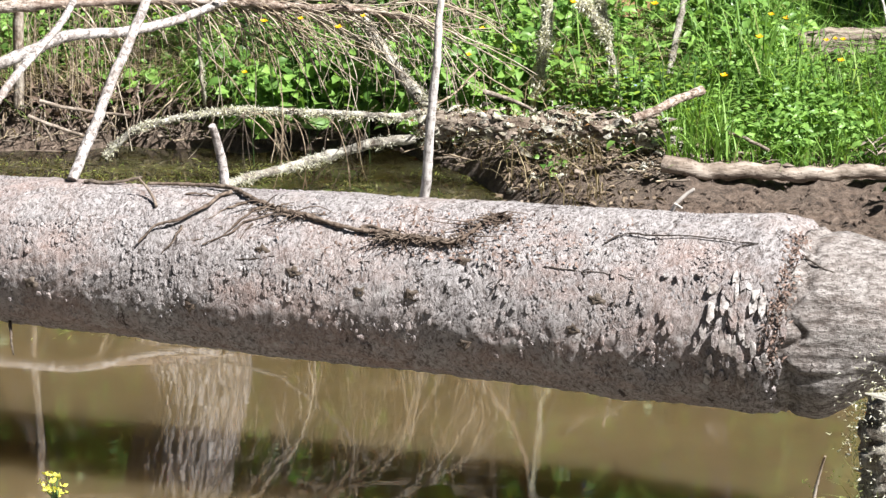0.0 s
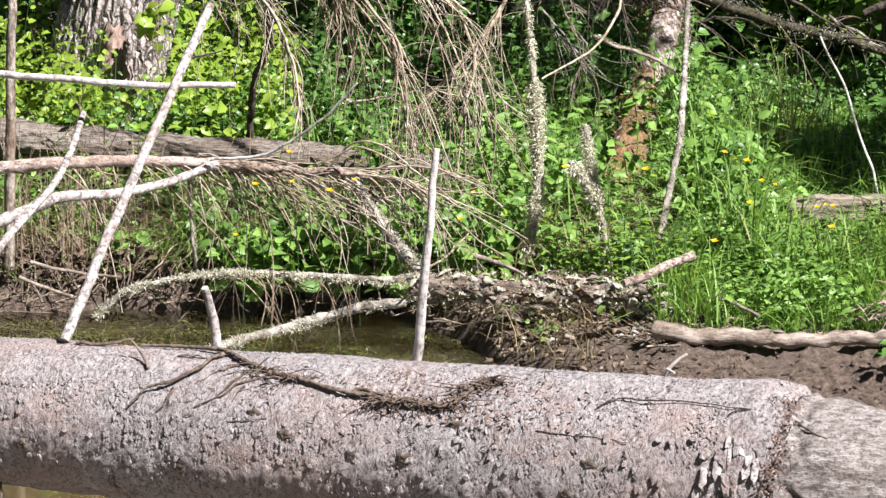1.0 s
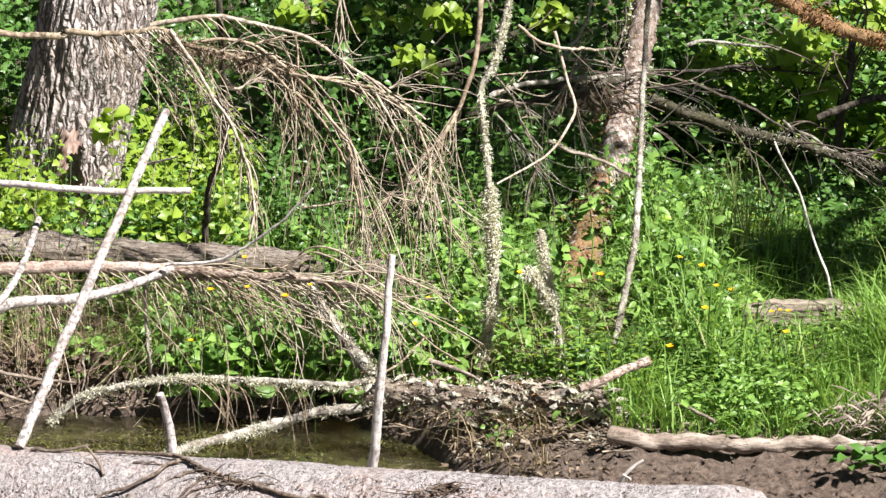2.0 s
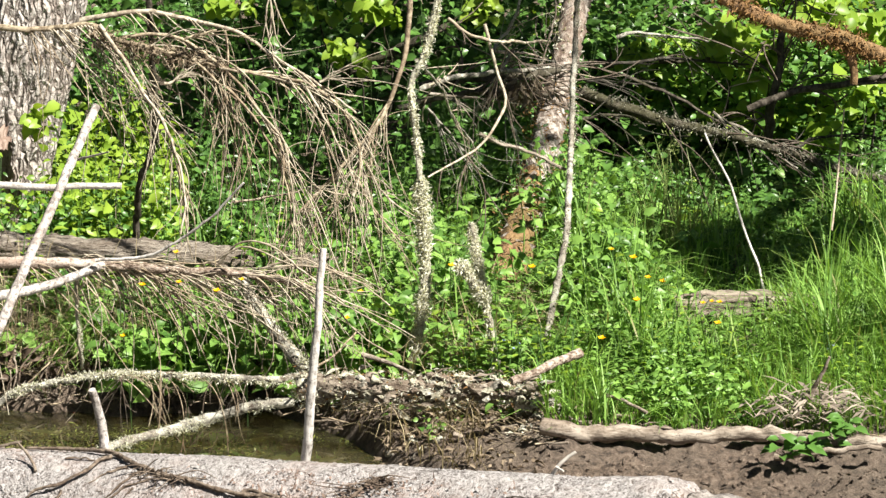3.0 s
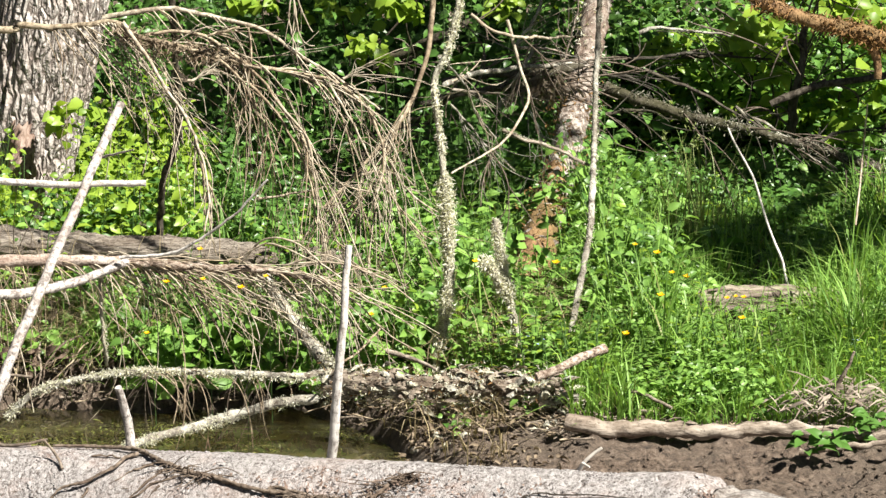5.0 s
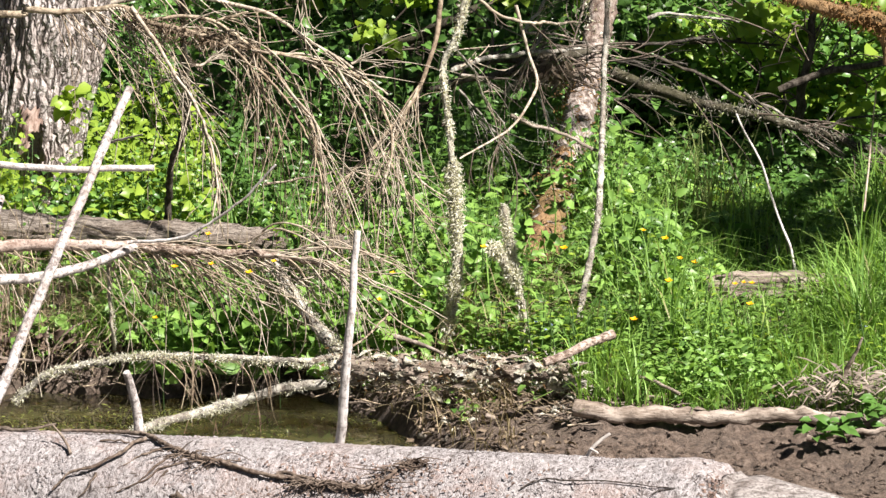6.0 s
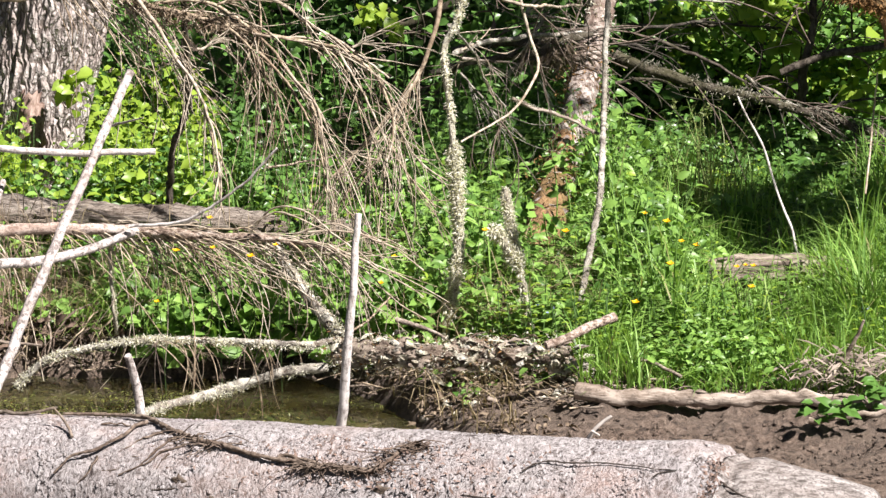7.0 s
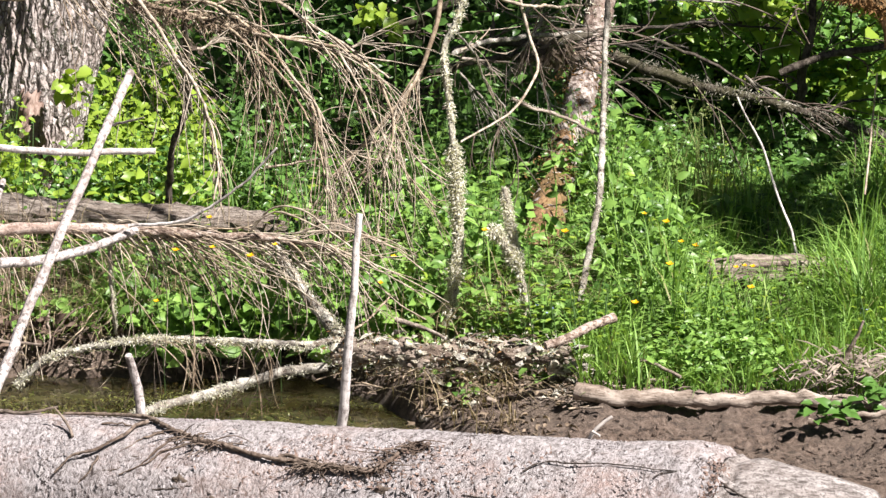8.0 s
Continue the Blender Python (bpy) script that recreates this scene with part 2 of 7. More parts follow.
def flake_material():
    """Small bark flakes, each of its own grey, some rusty."""
    m, nt, b = nodes_of("bark_flake")
    geo = nt.nodes.new("ShaderNodeNewGeometry")
    c = ramp(nt, geo.outputs["Random Per Island"], [(0.0, (0.150, 0.134, 0.132)), (0.5, (0.248, 0.229, 0.230)), (1.0, (0.35, 0.329, 0.332))])
    rust = ramp(nt, tex_noise(nt, 7, 7, 0.72, (0.55, 1.0, 1.0)), [(0.50, (0, 0, 0)), (0.66, (0.8, 0.8, 0.8))])
    c = mixed(nt, rust, c, mixed(nt, 0.55, c, (0.33, 0.22, 0.185)))
    c = mixed(nt, ramp(nt, tex_noise(nt, 260, 4, 0.7), [(0.40, (0.7, 0.7, 0.7)), (0.50, (0, 0, 0))]), c, (0.13, 0.112, 0.106))
    nt.links.new(c, b.inputs["Base Color"])
    b.inputs["Roughness"].default_value = 0.92
    b.inputs["Specular IOR Level"].default_value = 0.2
    return m


FLAKE = flake_material()
BARK_LOG = log_bark()
BARK_OAK = furrow_bark()
BARK_GREY = bark_material("lichen_bark", (0.06, 0.046, 0.036), (0.19, 0.155, 0.125), (0.40, 0.36, 0.31), (0.15, 0.085, 0.05), 9, (1, 1, 0.5), 0.014)
BARK_PEEL = bark_material("peeling_bark", (0.060, 0.045, 0.037), (0.190, 0.152, 0.130), (0.41, 0.37, 0.335), (0.15, 0.095, 0.07), 10, (1, 1, 0.35), 0.016, 0.88, 0.3)
# lichened bark with the shade under the trees put into its colour
BARK_SHADE = bark_material("shaded_lichened_bark", (0.016, 0.013, 0.010), (0.045, 0.038, 0.031), (0.14, 0.128, 0.106), (0.05, 0.052, 0.024), 7, (1, 1, 1), 0.014, 0.9, 0.8)
BARK_LICHEN = bark_material("lichen_crust", (0.15, 0.13, 0.10), (0.41, 0.39, 0.315), (0.58, 0.565, 0.465), (0.22, 0.18, 0.13), 16, (1, 1, 0.7), 0.012)
BARK_PATCH = bark_material("patchy_lichen_bark", (0.045, 0.036, 0.03), (0.27, 0.25, 0.215), (0.54, 0.525, 0.46), (0.13, 0.10, 0.075), 8, (1, 1, 1), 0.012, 0.9, 0.8)
BARK_MOSS = bark_material("mossy_bark", (0.055, 0.032, 0.018), (0.165, 0.095, 0.046), (0.27, 0.165, 0.085), (0.13, 0.10, 0.040), 12, (1, 1, 0.6), 0.014)
BARK_BROWN = bark_material("rotting_wood", (0.05, 0.037, 0.03), (0.155, 0.122, 0.097), (0.31, 0.262, 0.215), (0.13, 0.092, 0.067), 15, (0.13, 1, 1), 0.014)
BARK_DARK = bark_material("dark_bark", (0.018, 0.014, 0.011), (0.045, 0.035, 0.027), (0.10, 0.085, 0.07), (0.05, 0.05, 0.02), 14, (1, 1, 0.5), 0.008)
WOOD_BARE = bark_material("bleached_wood", (0.09, 0.076, 0.070), (0.345, 0.315, 0.30), (0.50, 0.47, 0.455), (0.25, 0.20, 0.178), 11, (1, 1, 0.8), 0.004, 0.85, 0.9)
WOOD_SUN = bark_material("sun_bleached_wood", (0.17, 0.15, 0.138), (0.43, 0.40, 0.382), (0.57, 0.54, 0.52), (0.36, 0.31, 0.285), 11, (1, 1, 0.6), 0.004, 0.85, 0.55)
WOOD_SILVER = bark_material("silvered_wood", (0.075, 0.064, 0.058), (0.225, 0.203, 0.192), (0.36, 0.335, 0.32), (0.19, 0.15, 0.132), 17, (0.4, 1, 1), 0.012, 0.92, 0.9)
TWIG_PALE = bark_material("pale_dry_twig", (0.13, 0.105, 0.08), (0.31, 0.262, 0.205), (0.47, 0.415, 0.335), (0.22, 0.165, 0.115), 14, (1, 1, 1), 0.002)
WOOD_PALE = bark_material("peeled_wood", (0.11, 0.08, 0.065), (0.34, 0.28, 0.238), (0.54, 0.48, 0.432), (0.21, 0.135, 0.105), 17, (0.4, 1, 1), 0.006, 0.85, 0.9)
WOOD_DRIFT = bark_material("driftwood", (0.09, 0.07, 0.055), (0.215, 0.175, 0.142), (0.35, 0.30, 0.255), (0.14, 0.10, 0.075), 9, (0.25, 1, 1), 0.010, 0.85, 0.5)
TWIG = bark_material("dry_twig", (0.085, 0.064, 0.044), (0.235, 0.185, 0.13), (0.42, 0.35, 0.255), (0.15, 0.10, 0.066), 14, (1, 1, 1), 0.002)
WOOD_FIBRE = bark_material("fibrous_rotten_wood", (0.060, 0.048, 0.040), (0.205, 0.172, 0.145), (0.36, 0.315, 0.27), (0.14, 0.105, 0.08), 30, (0.08, 1, 1), 0.020)
BARK_BOUGH = bark_material("scaly_bough", (0.055, 0.038, 0.03), (0.21, 0.155, 0.122), (0.46, 0.39, 0.335), (0.14, 0.09, 0.065), 20, (0.6, 1, 1), 0.008, 0.88, 0.5)
WOOD_RED = bark_material("reddish_bark", (0.07, 0.042, 0.034), (0.18, 0.125, 0.10), (0.28, 0.21, 0.18), (0.14, 0.085, 0.065), 12, (1, 1, 0.3), 0.006)
VINE_BARK = bark_material("rooty_vine", (0.035, 0.026, 0.02), (0.095, 0.071, 0.055), (0.20, 0.157, 0.125), (0.09, 0.06, 0.045), 24, (1, 1, 1), 0.003)
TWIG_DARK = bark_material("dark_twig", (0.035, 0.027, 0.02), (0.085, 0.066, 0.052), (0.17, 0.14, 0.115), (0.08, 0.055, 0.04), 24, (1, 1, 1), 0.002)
LICHEN = leaf_material("grey_green_lichen", (0.56, 0.545, 0.46), (0.74, 0.725, 0.635), 0.95, 0.4)
# darker copy of the lichen, for the shaded thicket
LICHEN_SHADED = leaf_material("shaded_lichen", (0.14, 0.135, 0.105), (0.30, 0.285, 0.23), 0.95, 0.1)
STRAW = leaf_material("dry_straw", (0.20, 0.155, 0.085), (0.46, 0.38, 0.24), 0.6, 0.2)
CRUMB = leaf_material("rusty_bark_crumb", (0.12, 0.082, 0.066), (0.25, 0.175, 0.145), 0.9, 0.0)
MOSS = leaf_material("brown_moss", (0.125, 0.066, 0.026), (0.27, 0.155, 0.060), 0.9, 0.1)
LEAF_HERB = leaf_material("herb_leaf", (0.072, 0.155, 0.032), (0.29, 0.48, 0.105), 0.40, 0.40)
# these two greens also carry shade and sunlight in their colour
LEAF_DEEP = leaf_material("deep_green_shaded_leaf", (0.040, 0.095, 0.020), (0.13, 0.26, 0.055), 0.34, 0.3)
LEAF_BRIGHT = leaf_material("spring_sunlit_leaf", (0.15, 0.25, 0.026), (0.34, 0.46, 0.065), 0.38, 0.45)
LEAF_TREE = leaf_material("tree_leaf", (0.05, 0.11, 0.02), (0.15, 0.27, 0.046), 0.42, 0.45, (0.20, 0.22, 0.05))
GRASS = leaf_material("grass_blade", (0.095, 0.195, 0.038), (0.34, 0.54, 0.120), 0.45, 0.40, (0.30, 0.27, 0.12))
LITTER = leaf_material("dead_leaf", (0.10, 0.07, 0.045), (0.30, 0.235, 0.17), 0.8, 0.1)
LEAF_MOULD = leaf_material("mouldering_leaf", (0.045, 0.030, 0.022), (0.17, 0.118, 0.088), 0.8, 0.05)
DRIFT_LEAF = leaf_material("grey_drift_leaf", (0.11, 0.084, 0.066), (0.33, 0.275, 0.23), 0.85, 0.05)
RUSH = leaf_material("rush_stalk", (0.15, 0.20, 0.055), (0.34, 0.38, 0.15), 0.5, 0.3)
YELLOW = leaf_material("yellow_petal", (0.70, 0.38, 0.004), (0.82, 0.50, 0.01), 0.35, 0.25)
PALE_YELLOW = leaf_material("pale_yellow_petal", (0.62, 0.58, 0.08), (0.80, 0.74, 0.16), 0.4, 0.3)
BLUE = leaf_material("blue_petal", (0.24, 0.32, 0.62), (0.40, 0.48, 0.78), 0.5, 0.25)
WEED = leaf_material("pond_weed", (0.075, 0.085, 0.020), (0.22, 0.24, 0.065), 0.4, 0.3)
WOOD_WHITE = plain("white_twig", (0.46, 0.42, 0.385), 0.8, 40)
STEM = plain("green_stem", (0.055, 0.11, 0.026), 0.55)
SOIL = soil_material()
WATER = water_material()
HOLLOW = plain("dark_rotten_hollow", (0.035, 0.026, 0.02), 0.95, 40)


# ---- plan: centre lines in metres ----
POLE = [(-1.042, 7.968, 0.636), (-0.897, 8.300, 0.981), (-0.767, 8.750, 1.284)]
POLE_TWIG = [(-0.800, 8.600, 1.179), (-0.716, 8.500, 1.217)]
STICK = [(-0.228, 7.768, 0.624), (-0.204, 7.720, 0.917), (-0.183, 7.740, 1.144)]
STUB = [(-0.681, 7.905, 0.616), (-0.693, 7.920, 0.701), (-0.711, 7.900, 0.783)]
LEANER = [(-1.455, 9.000, 0.444), (-1.378, 9.100, 0.552), (-1.314, 9.300, 0.622), (-1.244, 9.500, 0.693), (-1.219, 9.800, 0.796)]
CROSS = [(-1.740, 9.800, 0.928), (-1.452, 9.750, 0.915), (-1.213, 9.700, 0.909), (-0.996, 9.700, 0.899), (-0.787, 9.700, 0.899)]
LEFT_STEM = [(-1.608, 10.950, 0.062), (-1.587, 10.950, 0.711), (-1.576, 10.950, 0.888), (-1.590, 11.000, 1.056), (-1.596, 11.000, 1.406)]
LIMB = [(-1.657, 10.500, 0.473), (-1.421, 10.500, 0.496), (-1.224, 10.550, 0.495), (-0.941, 10.600, 0.486), (-0.771, 10.600, 0.474), (-0.568, 10.600, 0.463), (-0.415, 10.600, 0.442), (-0.313, 10.600, 0.421)]
LIMB_FORK = [(-1.616, 10.200, 0.355), (-1.516, 10.200, 0.394), (-1.363, 10.300, 0.441), (-1.209, 10.400, 0.432), (-1.068, 10.500, 0.447), (-0.943, 10.580, 0.478), (-0.890, 10.620, 0.488)]
LIMB_SHOOT = [(-0.940, 10.550, 0.505), (-0.763, 10.500, 0.537), (-0.608, 10.450, 0.647), (-0.487, 10.400, 0.772)]
LIMB_ARCS = [
    [(-0.577, 10.580, 0.484), (-0.515, 10.550, 0.551), (-0.463, 10.520, 0.571), (-0.395, 10.490, 0.555), (-0.327, 10.460, 0.501), (-0.260, 10.430, 0.456), (-0.192, 10.400, 0.412)],
    [(-0.567, 10.560, 0.511), (-0.497, 10.530, 0.552), (-0.446, 10.500, 0.551), (-0.361, 10.470, 0.516), (-0.277, 10.440, 0.471)],
    [(-0.448, 10.540, 0.484), (-0.329, 10.510, 0.521), (-0.210, 10.480, 0.486), (-0.093, 10.450, 0.431)],
    [(-0.416, 10.580, 0.482), (-0.279, 10.550, 0.485), (-0.161, 10.520, 0.450), (-0.059, 10.490, 0.382)],
    [(-0.348, 10.560, 0.448), (-0.229, 10.530, 0.365), (-0.144, 10.500, 0.285), (-0.051, 10.470, 0.236)],
    [(-0.313, 10.540, 0.435), (-0.178, 10.510, 0.369), (-0.060, 10.480, 0.303)],
    [(-0.501, 10.580, 0.461), (-0.381, 10.550, 0.444), (-0.279, 10.520, 0.384), (-0.212, 10.490, 0.287)],
]
UPLIMB = [(-1.388, 11.050, 1.121), (-1.281, 11.035, 1.130), (-1.175, 11.021, 1.128), (-1.069, 11.006, 1.137), (-0.981, 10.991, 1.147), (-0.911, 10.976, 1.108), (-0.841, 10.962, 1.093), (-0.753, 10.947, 1.078), (-0.666, 10.932, 1.057), (-0.579, 10.918, 1.030), (-0.492, 10.903, 1.015), (-0.405, 10.888, 0.999), (-0.319, 10.874, 0.984), (-0.267, 10.859, 0.960), (-0.207, 10.844, 0.911), (-0.177, 10.829, 0.852), (-0.155, 10.815, 0.785), (-0.155, 10.800, 0.708)]
UPLIMB_TOP = [(-1.020, 11.050, 1.155), (-0.931, 11.032, 1.170), (-0.843, 11.014, 1.185), (-0.755, 10.995, 1.184), (-0.667, 10.977, 1.169), (-0.580, 10.959, 1.151), (-0.527, 10.941, 1.136), (-0.475, 10.923, 1.107), (-0.405, 10.905, 1.058), (-0.328, 10.886, 1.017), (-0.233, 10.868, 0.950), (-0.164, 10.850, 0.901)]
UPLIMB_MID = [(-0.887, 11.000, 1.110), (-0.789, 10.978, 1.126), (-0.701, 10.956, 1.117), (-0.631, 10.933, 1.080), (-0.579, 10.911, 1.040), (-0.526, 10.889, 0.991), (-0.491, 10.867, 0.942), (-0.456, 10.844, 0.893), (-0.405, 10.822, 0.827), (-0.379, 10.800, 0.753)]
LONG_TWIG = [(-0.951, 10.950, 1.156), (-0.898, 10.922, 1.094), (-0.854, 10.894, 1.025), (-0.810, 10.867, 0.960), (-0.766, 10.839, 0.903), (-0.731, 10.811, 0.830), (-0.704, 10.783, 0.748), (-0.687, 10.756, 0.683), (-0.681, 10.728, 0.619), (-0.694, 10.700, 0.554)]
RIGHT_ARC = [(0.004, 11.200, 1.260), (0.000, 11.180, 1.192), (-0.009, 11.160, 1.088), (-0.027, 11.140, 1.002), (-0.062, 11.120, 0.907), (-0.097, 11.100, 0.839), (-0.141, 11.080, 0.780), (-0.203, 11.060, 0.712), (-0.256, 11.040, 0.653), (-0.317, 11.020, 0.594), (-0.361, 11.000, 0.548)]
TRUNK_BIG = [(-1.561, 13.000, 0.218), (-1.511, 13.000, 0.429), (-1.445, 13.000, 0.681), (-1.379, 13.000, 0.972), (-1.282, 13.100, 1.352)]
DARK_STEM = [(-0.915, 11.850, 0.223), (-0.909, 11.750, 0.379), (-0.888, 11.650, 0.532), (-0.833, 11.550, 0.720), (-0.820, 11.450, 0.904), (-0.823, 11.350, 1.102), (-0.832, 11.350, 1.264)]
BACK_LOG = [(-1.953, 11.800, 0.307), (-1.475, 11.750, 0.287), (-1.057, 11.700, 0.278), (-0.676, 11.600, 0.281), (-0.247, 11.500, 0.270)]
LICHEN_POLE = [(0.004, 10.750, 0.035), (0.014, 10.800, 0.166), (0.042, 10.800, 0.327), (0.045, 10.800, 0.486), (0.033, 10.800, 0.698), (0.019, 10.800, 0.855), (0.004, 10.800, 0.994), (0.038, 10.800, 1.072), (0.065, 10.800, 1.167), (0.096, 10.800, 1.356)]
SHORT_POLE = [(0.267, 10.600, 0.074), (0.255, 10.700, 0.190), (0.231, 10.700, 0.332), (0.204, 10.700, 0.473), (0.185, 10.700, 0.590)]
SHORT_KNOB = [(0.225, 10.700, 0.358), (0.190, 10.680, 0.421), (0.152, 10.660, 0.467)]
TREE_R = [(0.305, 11.800, 0.127), (0.332, 11.900, 0.202), (0.392, 12.200, 0.306), (0.454, 12.500, 0.448), (0.510, 12.800, 0.598), (0.548, 13.000, 0.710), (0.580, 13.100, 0.840), (0.630, 13.300, 1.084), (0.692, 13.600, 1.578)]
THIN_R = [(0.418, 10.900, 0.120), (0.445, 10.980, 0.267), (0.484, 11.100, 0.422), (0.509, 11.300, 0.564), (0.537, 11.800, 0.656), (0.547, 11.900, 0.829), (0.558, 12.000, 0.985), (0.567, 12.000, 1.233)]
DIAG_LICHEN = [(-0.531, 10.900, 0.376), (-0.478, 10.850, 0.306), (-0.415, 10.800, 0.238), (-0.335, 10.700, 0.164), (-0.272, 10.600, 0.118)]
HANG_TWIG = [(-1.006, 10.650, 0.428), (-1.003, 10.650, 0.326), (-0.997, 10.650, 0.229), (-0.999, 10.700, 0.137)]
SHORE_BRANCH = [(-1.281, 10.500, 0.029), (-1.203, 10.500, 0.100), (-1.092, 10.500, 0.140), (-0.922, 10.500, 0.166), (-0.752, 10.500, 0.164), (-0.600, 10.500, 0.157), (-0.414, 10.500, 0.148), (-0.315, 10.600, 0.144)]
WATER_BRANCH = [(-0.891, 10.100, 0.042), (-0.808, 10.300, 0.020), (-0.699, 10.420, 0.019), (-0.602, 10.500, 0.029), (-0.482, 10.500, 0.064), (-0.346, 10.500, 0.082)]
BANK_LOG = [(-0.329, 10.500, 0.131), (-0.175, 10.450, 0.144), (-0.007, 10.400, 0.146), (0.161, 10.400, 0.156), (0.345, 10.350, 0.152)]
MUD_LOG = [(0.386, 10.100, 0.141), (0.517, 10.100, 0.131), (0.713, 10.100, 0.118), (0.877, 10.100, 0.114), (1.073, 10.100, 0.118), (1.270, 10.100, 0.101), (1.466, 10.100, 0.091)]
MUD_LOG2 = [(1.038, 9.900, 0.079), (1.150, 9.900, 0.091), (1.342, 9.900, 0.104)]
BROKEN = [(0.296, 10.120, 0.244), (0.362, 10.150, 0.260), (0.430, 10.200, 0.282), (0.500, 10.260, 0.294)]
MOSSY = [(0.830, 10.200, 1.396), (0.944, 10.200, 1.323), (1.074, 10.200, 1.269), (1.236, 10.200, 1.230), (1.351, 10.200, 1.181), (1.529, 10.200, 1.168), (1.723, 10.200, 1.184)]
MOSSY_DROP = [(1.256, 10.200, 1.225), (1.267, 10.200, 1.168), (1.272, 10.200, 1.103)]
DARK_BR1 = [(0.621, 12.900, 0.624), (0.742, 12.850, 0.589), (0.841, 12.800, 0.572), (0.960, 12.750, 0.532), (1.119, 12.700, 0.507), (1.241, 12.700, 0.470), (1.378, 12.650, 0.442), (1.534, 12.600, 0.398), (1.696, 12.600, 0.357)]
DARK_BR2 = [(0.681, 13.600, 0.613), (0.896, 13.600, 0.613), (1.111, 13.600, 0.635), (1.327, 13.600, 0.591)]
DARK_BR3 = [(1.230, 13.000, 0.543), (1.394, 13.000, 0.595), (1.616, 13.000, 0.637), (1.887, 13.000, 0.668)]
DARK_BR4 = [(1.315, 13.100, 0.398), (1.323, 13.100, 0.525), (1.361, 13.100, 0.672), (1.368, 13.100, 0.861)]
DARK_BR5 = [(-0.483, 13.600, 0.504), (-0.310, 13.600, 0.559), (-0.137, 13.600, 0.635), (0.034, 13.500, 0.716), (0.162, 13.500, 0.780)]
DARK_BR6 = [(0.032, 12.600, 0.693), (0.232, 12.600, 0.730), (0.395, 12.700, 0.727), (0.529, 12.800, 0.721)]
DARK_BR7 = [(-0.047, 12.400, 0.647), (0.131, 12.500, 0.680), (0.312, 12.600, 0.673), (0.496, 12.700, 0.636)]
CURVE_TWIG = [(0.240, 11.600, 1.064), (0.278, 11.600, 0.916), (0.303, 11.500, 0.840), (0.279, 11.400, 0.784), (0.209, 11.300, 0.710), (0.055, 11.100, 0.654)]
LICHEN_TWIG = [(0.223, 11.600, 0.702), (0.325, 11.600, 0.664), (0.418, 11.600, 0.627), (0.510, 11.600, 0.583)]
TOP_TWIG = [(0.121, 11.600, 1.083), (0.195, 11.600, 1.027), (0.286, 11.600, 1.005), (0.467, 12.000, 0.947)]
PALE_TWIG = [(0.965, 11.650, 0.698), (0.993, 11.630, 0.640), (1.047, 11.600, 0.542), (1.079, 11.560, 0.437), (1.110, 11.530, 0.349), (1.140, 11.500, 0.270), (1.165, 11.470, 0.130), (1.180, 11.450, 0.040)]
STEM_R = [(1.403, 11.500, 0.803), (1.395, 11.500, 0.673), (1.375, 11.400, 0.581), (1.349, 11.300, 0.444)]
VINE = [(-0.712, 7.866, 0.653), (-0.662, 7.831, 0.654), (-0.620, 7.779, 0.648), (-0.574, 7.738, 0.640), (-0.539, 7.713, 0.635), (-0.491, 7.692, 0.634), (-0.447, 7.665, 0.627), (-0.399, 7.638, 0.620), (-0.361, 7.624, 0.619), (-0.323, 7.609, 0.618), (-0.290, 7.592, 0.613), (-0.248, 7.580, 0.616), (-0.211, 7.567, 0.616), (-0.164, 7.550, 0.616), (-0.127, 7.553, 0.629), (-0.100, 7.568, 0.647), (-0.072, 7.582, 0.660), (-0.049, 7.584, 0.664)]
VINE2 = [(-0.660, 7.813, 0.651), (-0.688, 7.799, 0.645), (-0.705, 7.777, 0.634), (-0.742, 7.762, 0.619), (-0.779, 7.752, 0.602), (-0.818, 7.754, 0.592), (-0.837, 7.752, 0.582), (-0.867, 7.741, 0.553)]
VINE3 = [(-0.361, 7.627, 0.621), (-0.338, 7.628, 0.628), (-0.310, 7.612, 0.625), (-0.276, 7.594, 0.619), (-0.243, 7.573, 0.611), (-0.206, 7.558, 0.609), (-0.169, 7.546, 0.610), (-0.132, 7.547, 0.623)]
TWIG_A = [(-0.831, 7.805, 0.619), (-0.854, 7.850, 0.647), (-0.875, 7.850, 0.673)]
TWIG_B = [(-1.011, 7.952, 0.636), (-0.961, 7.940, 0.638), (-0.913, 7.943, 0.639), (-0.882, 7.975, 0.641)]
TWIG_C = [(0.309, 7.613, 0.653), (0.341, 7.600, 0.699), (0.369, 7.600, 0.721)]
TWIG_C2 = [(0.326, 7.600, 0.687), (0.342, 7.580, 0.683)]
TWIG_D = [(-1.195, 7.958, 0.306), (-1.170, 7.800, 0.299), (-1.166, 7.800, 0.268)]
LEFT_WATER_TWIG = [(-1.449, 10.300, 0.246), (-1.349, 10.300, 0.218), (-1.183, 10.300, 0.201)]
LEFT_WATER_TWIG2 = [(-1.469, 10.200, 0.225), (-1.387, 10.200, 0.191), (-1.320, 10.250, 0.156)]
BUTTERCUPS_A = [(-0.728, 11.000, 0.431), (-0.827, 10.900, 0.349), (-0.714, 10.900, 0.358), (-0.594, 10.850, 0.342), (-0.517, 10.850, 0.378), (-0.882, 10.800, 0.211), (-0.196, 10.900, 0.244), (-0.155, 11.100, 0.284), (0.134, 11.300, 0.325)]
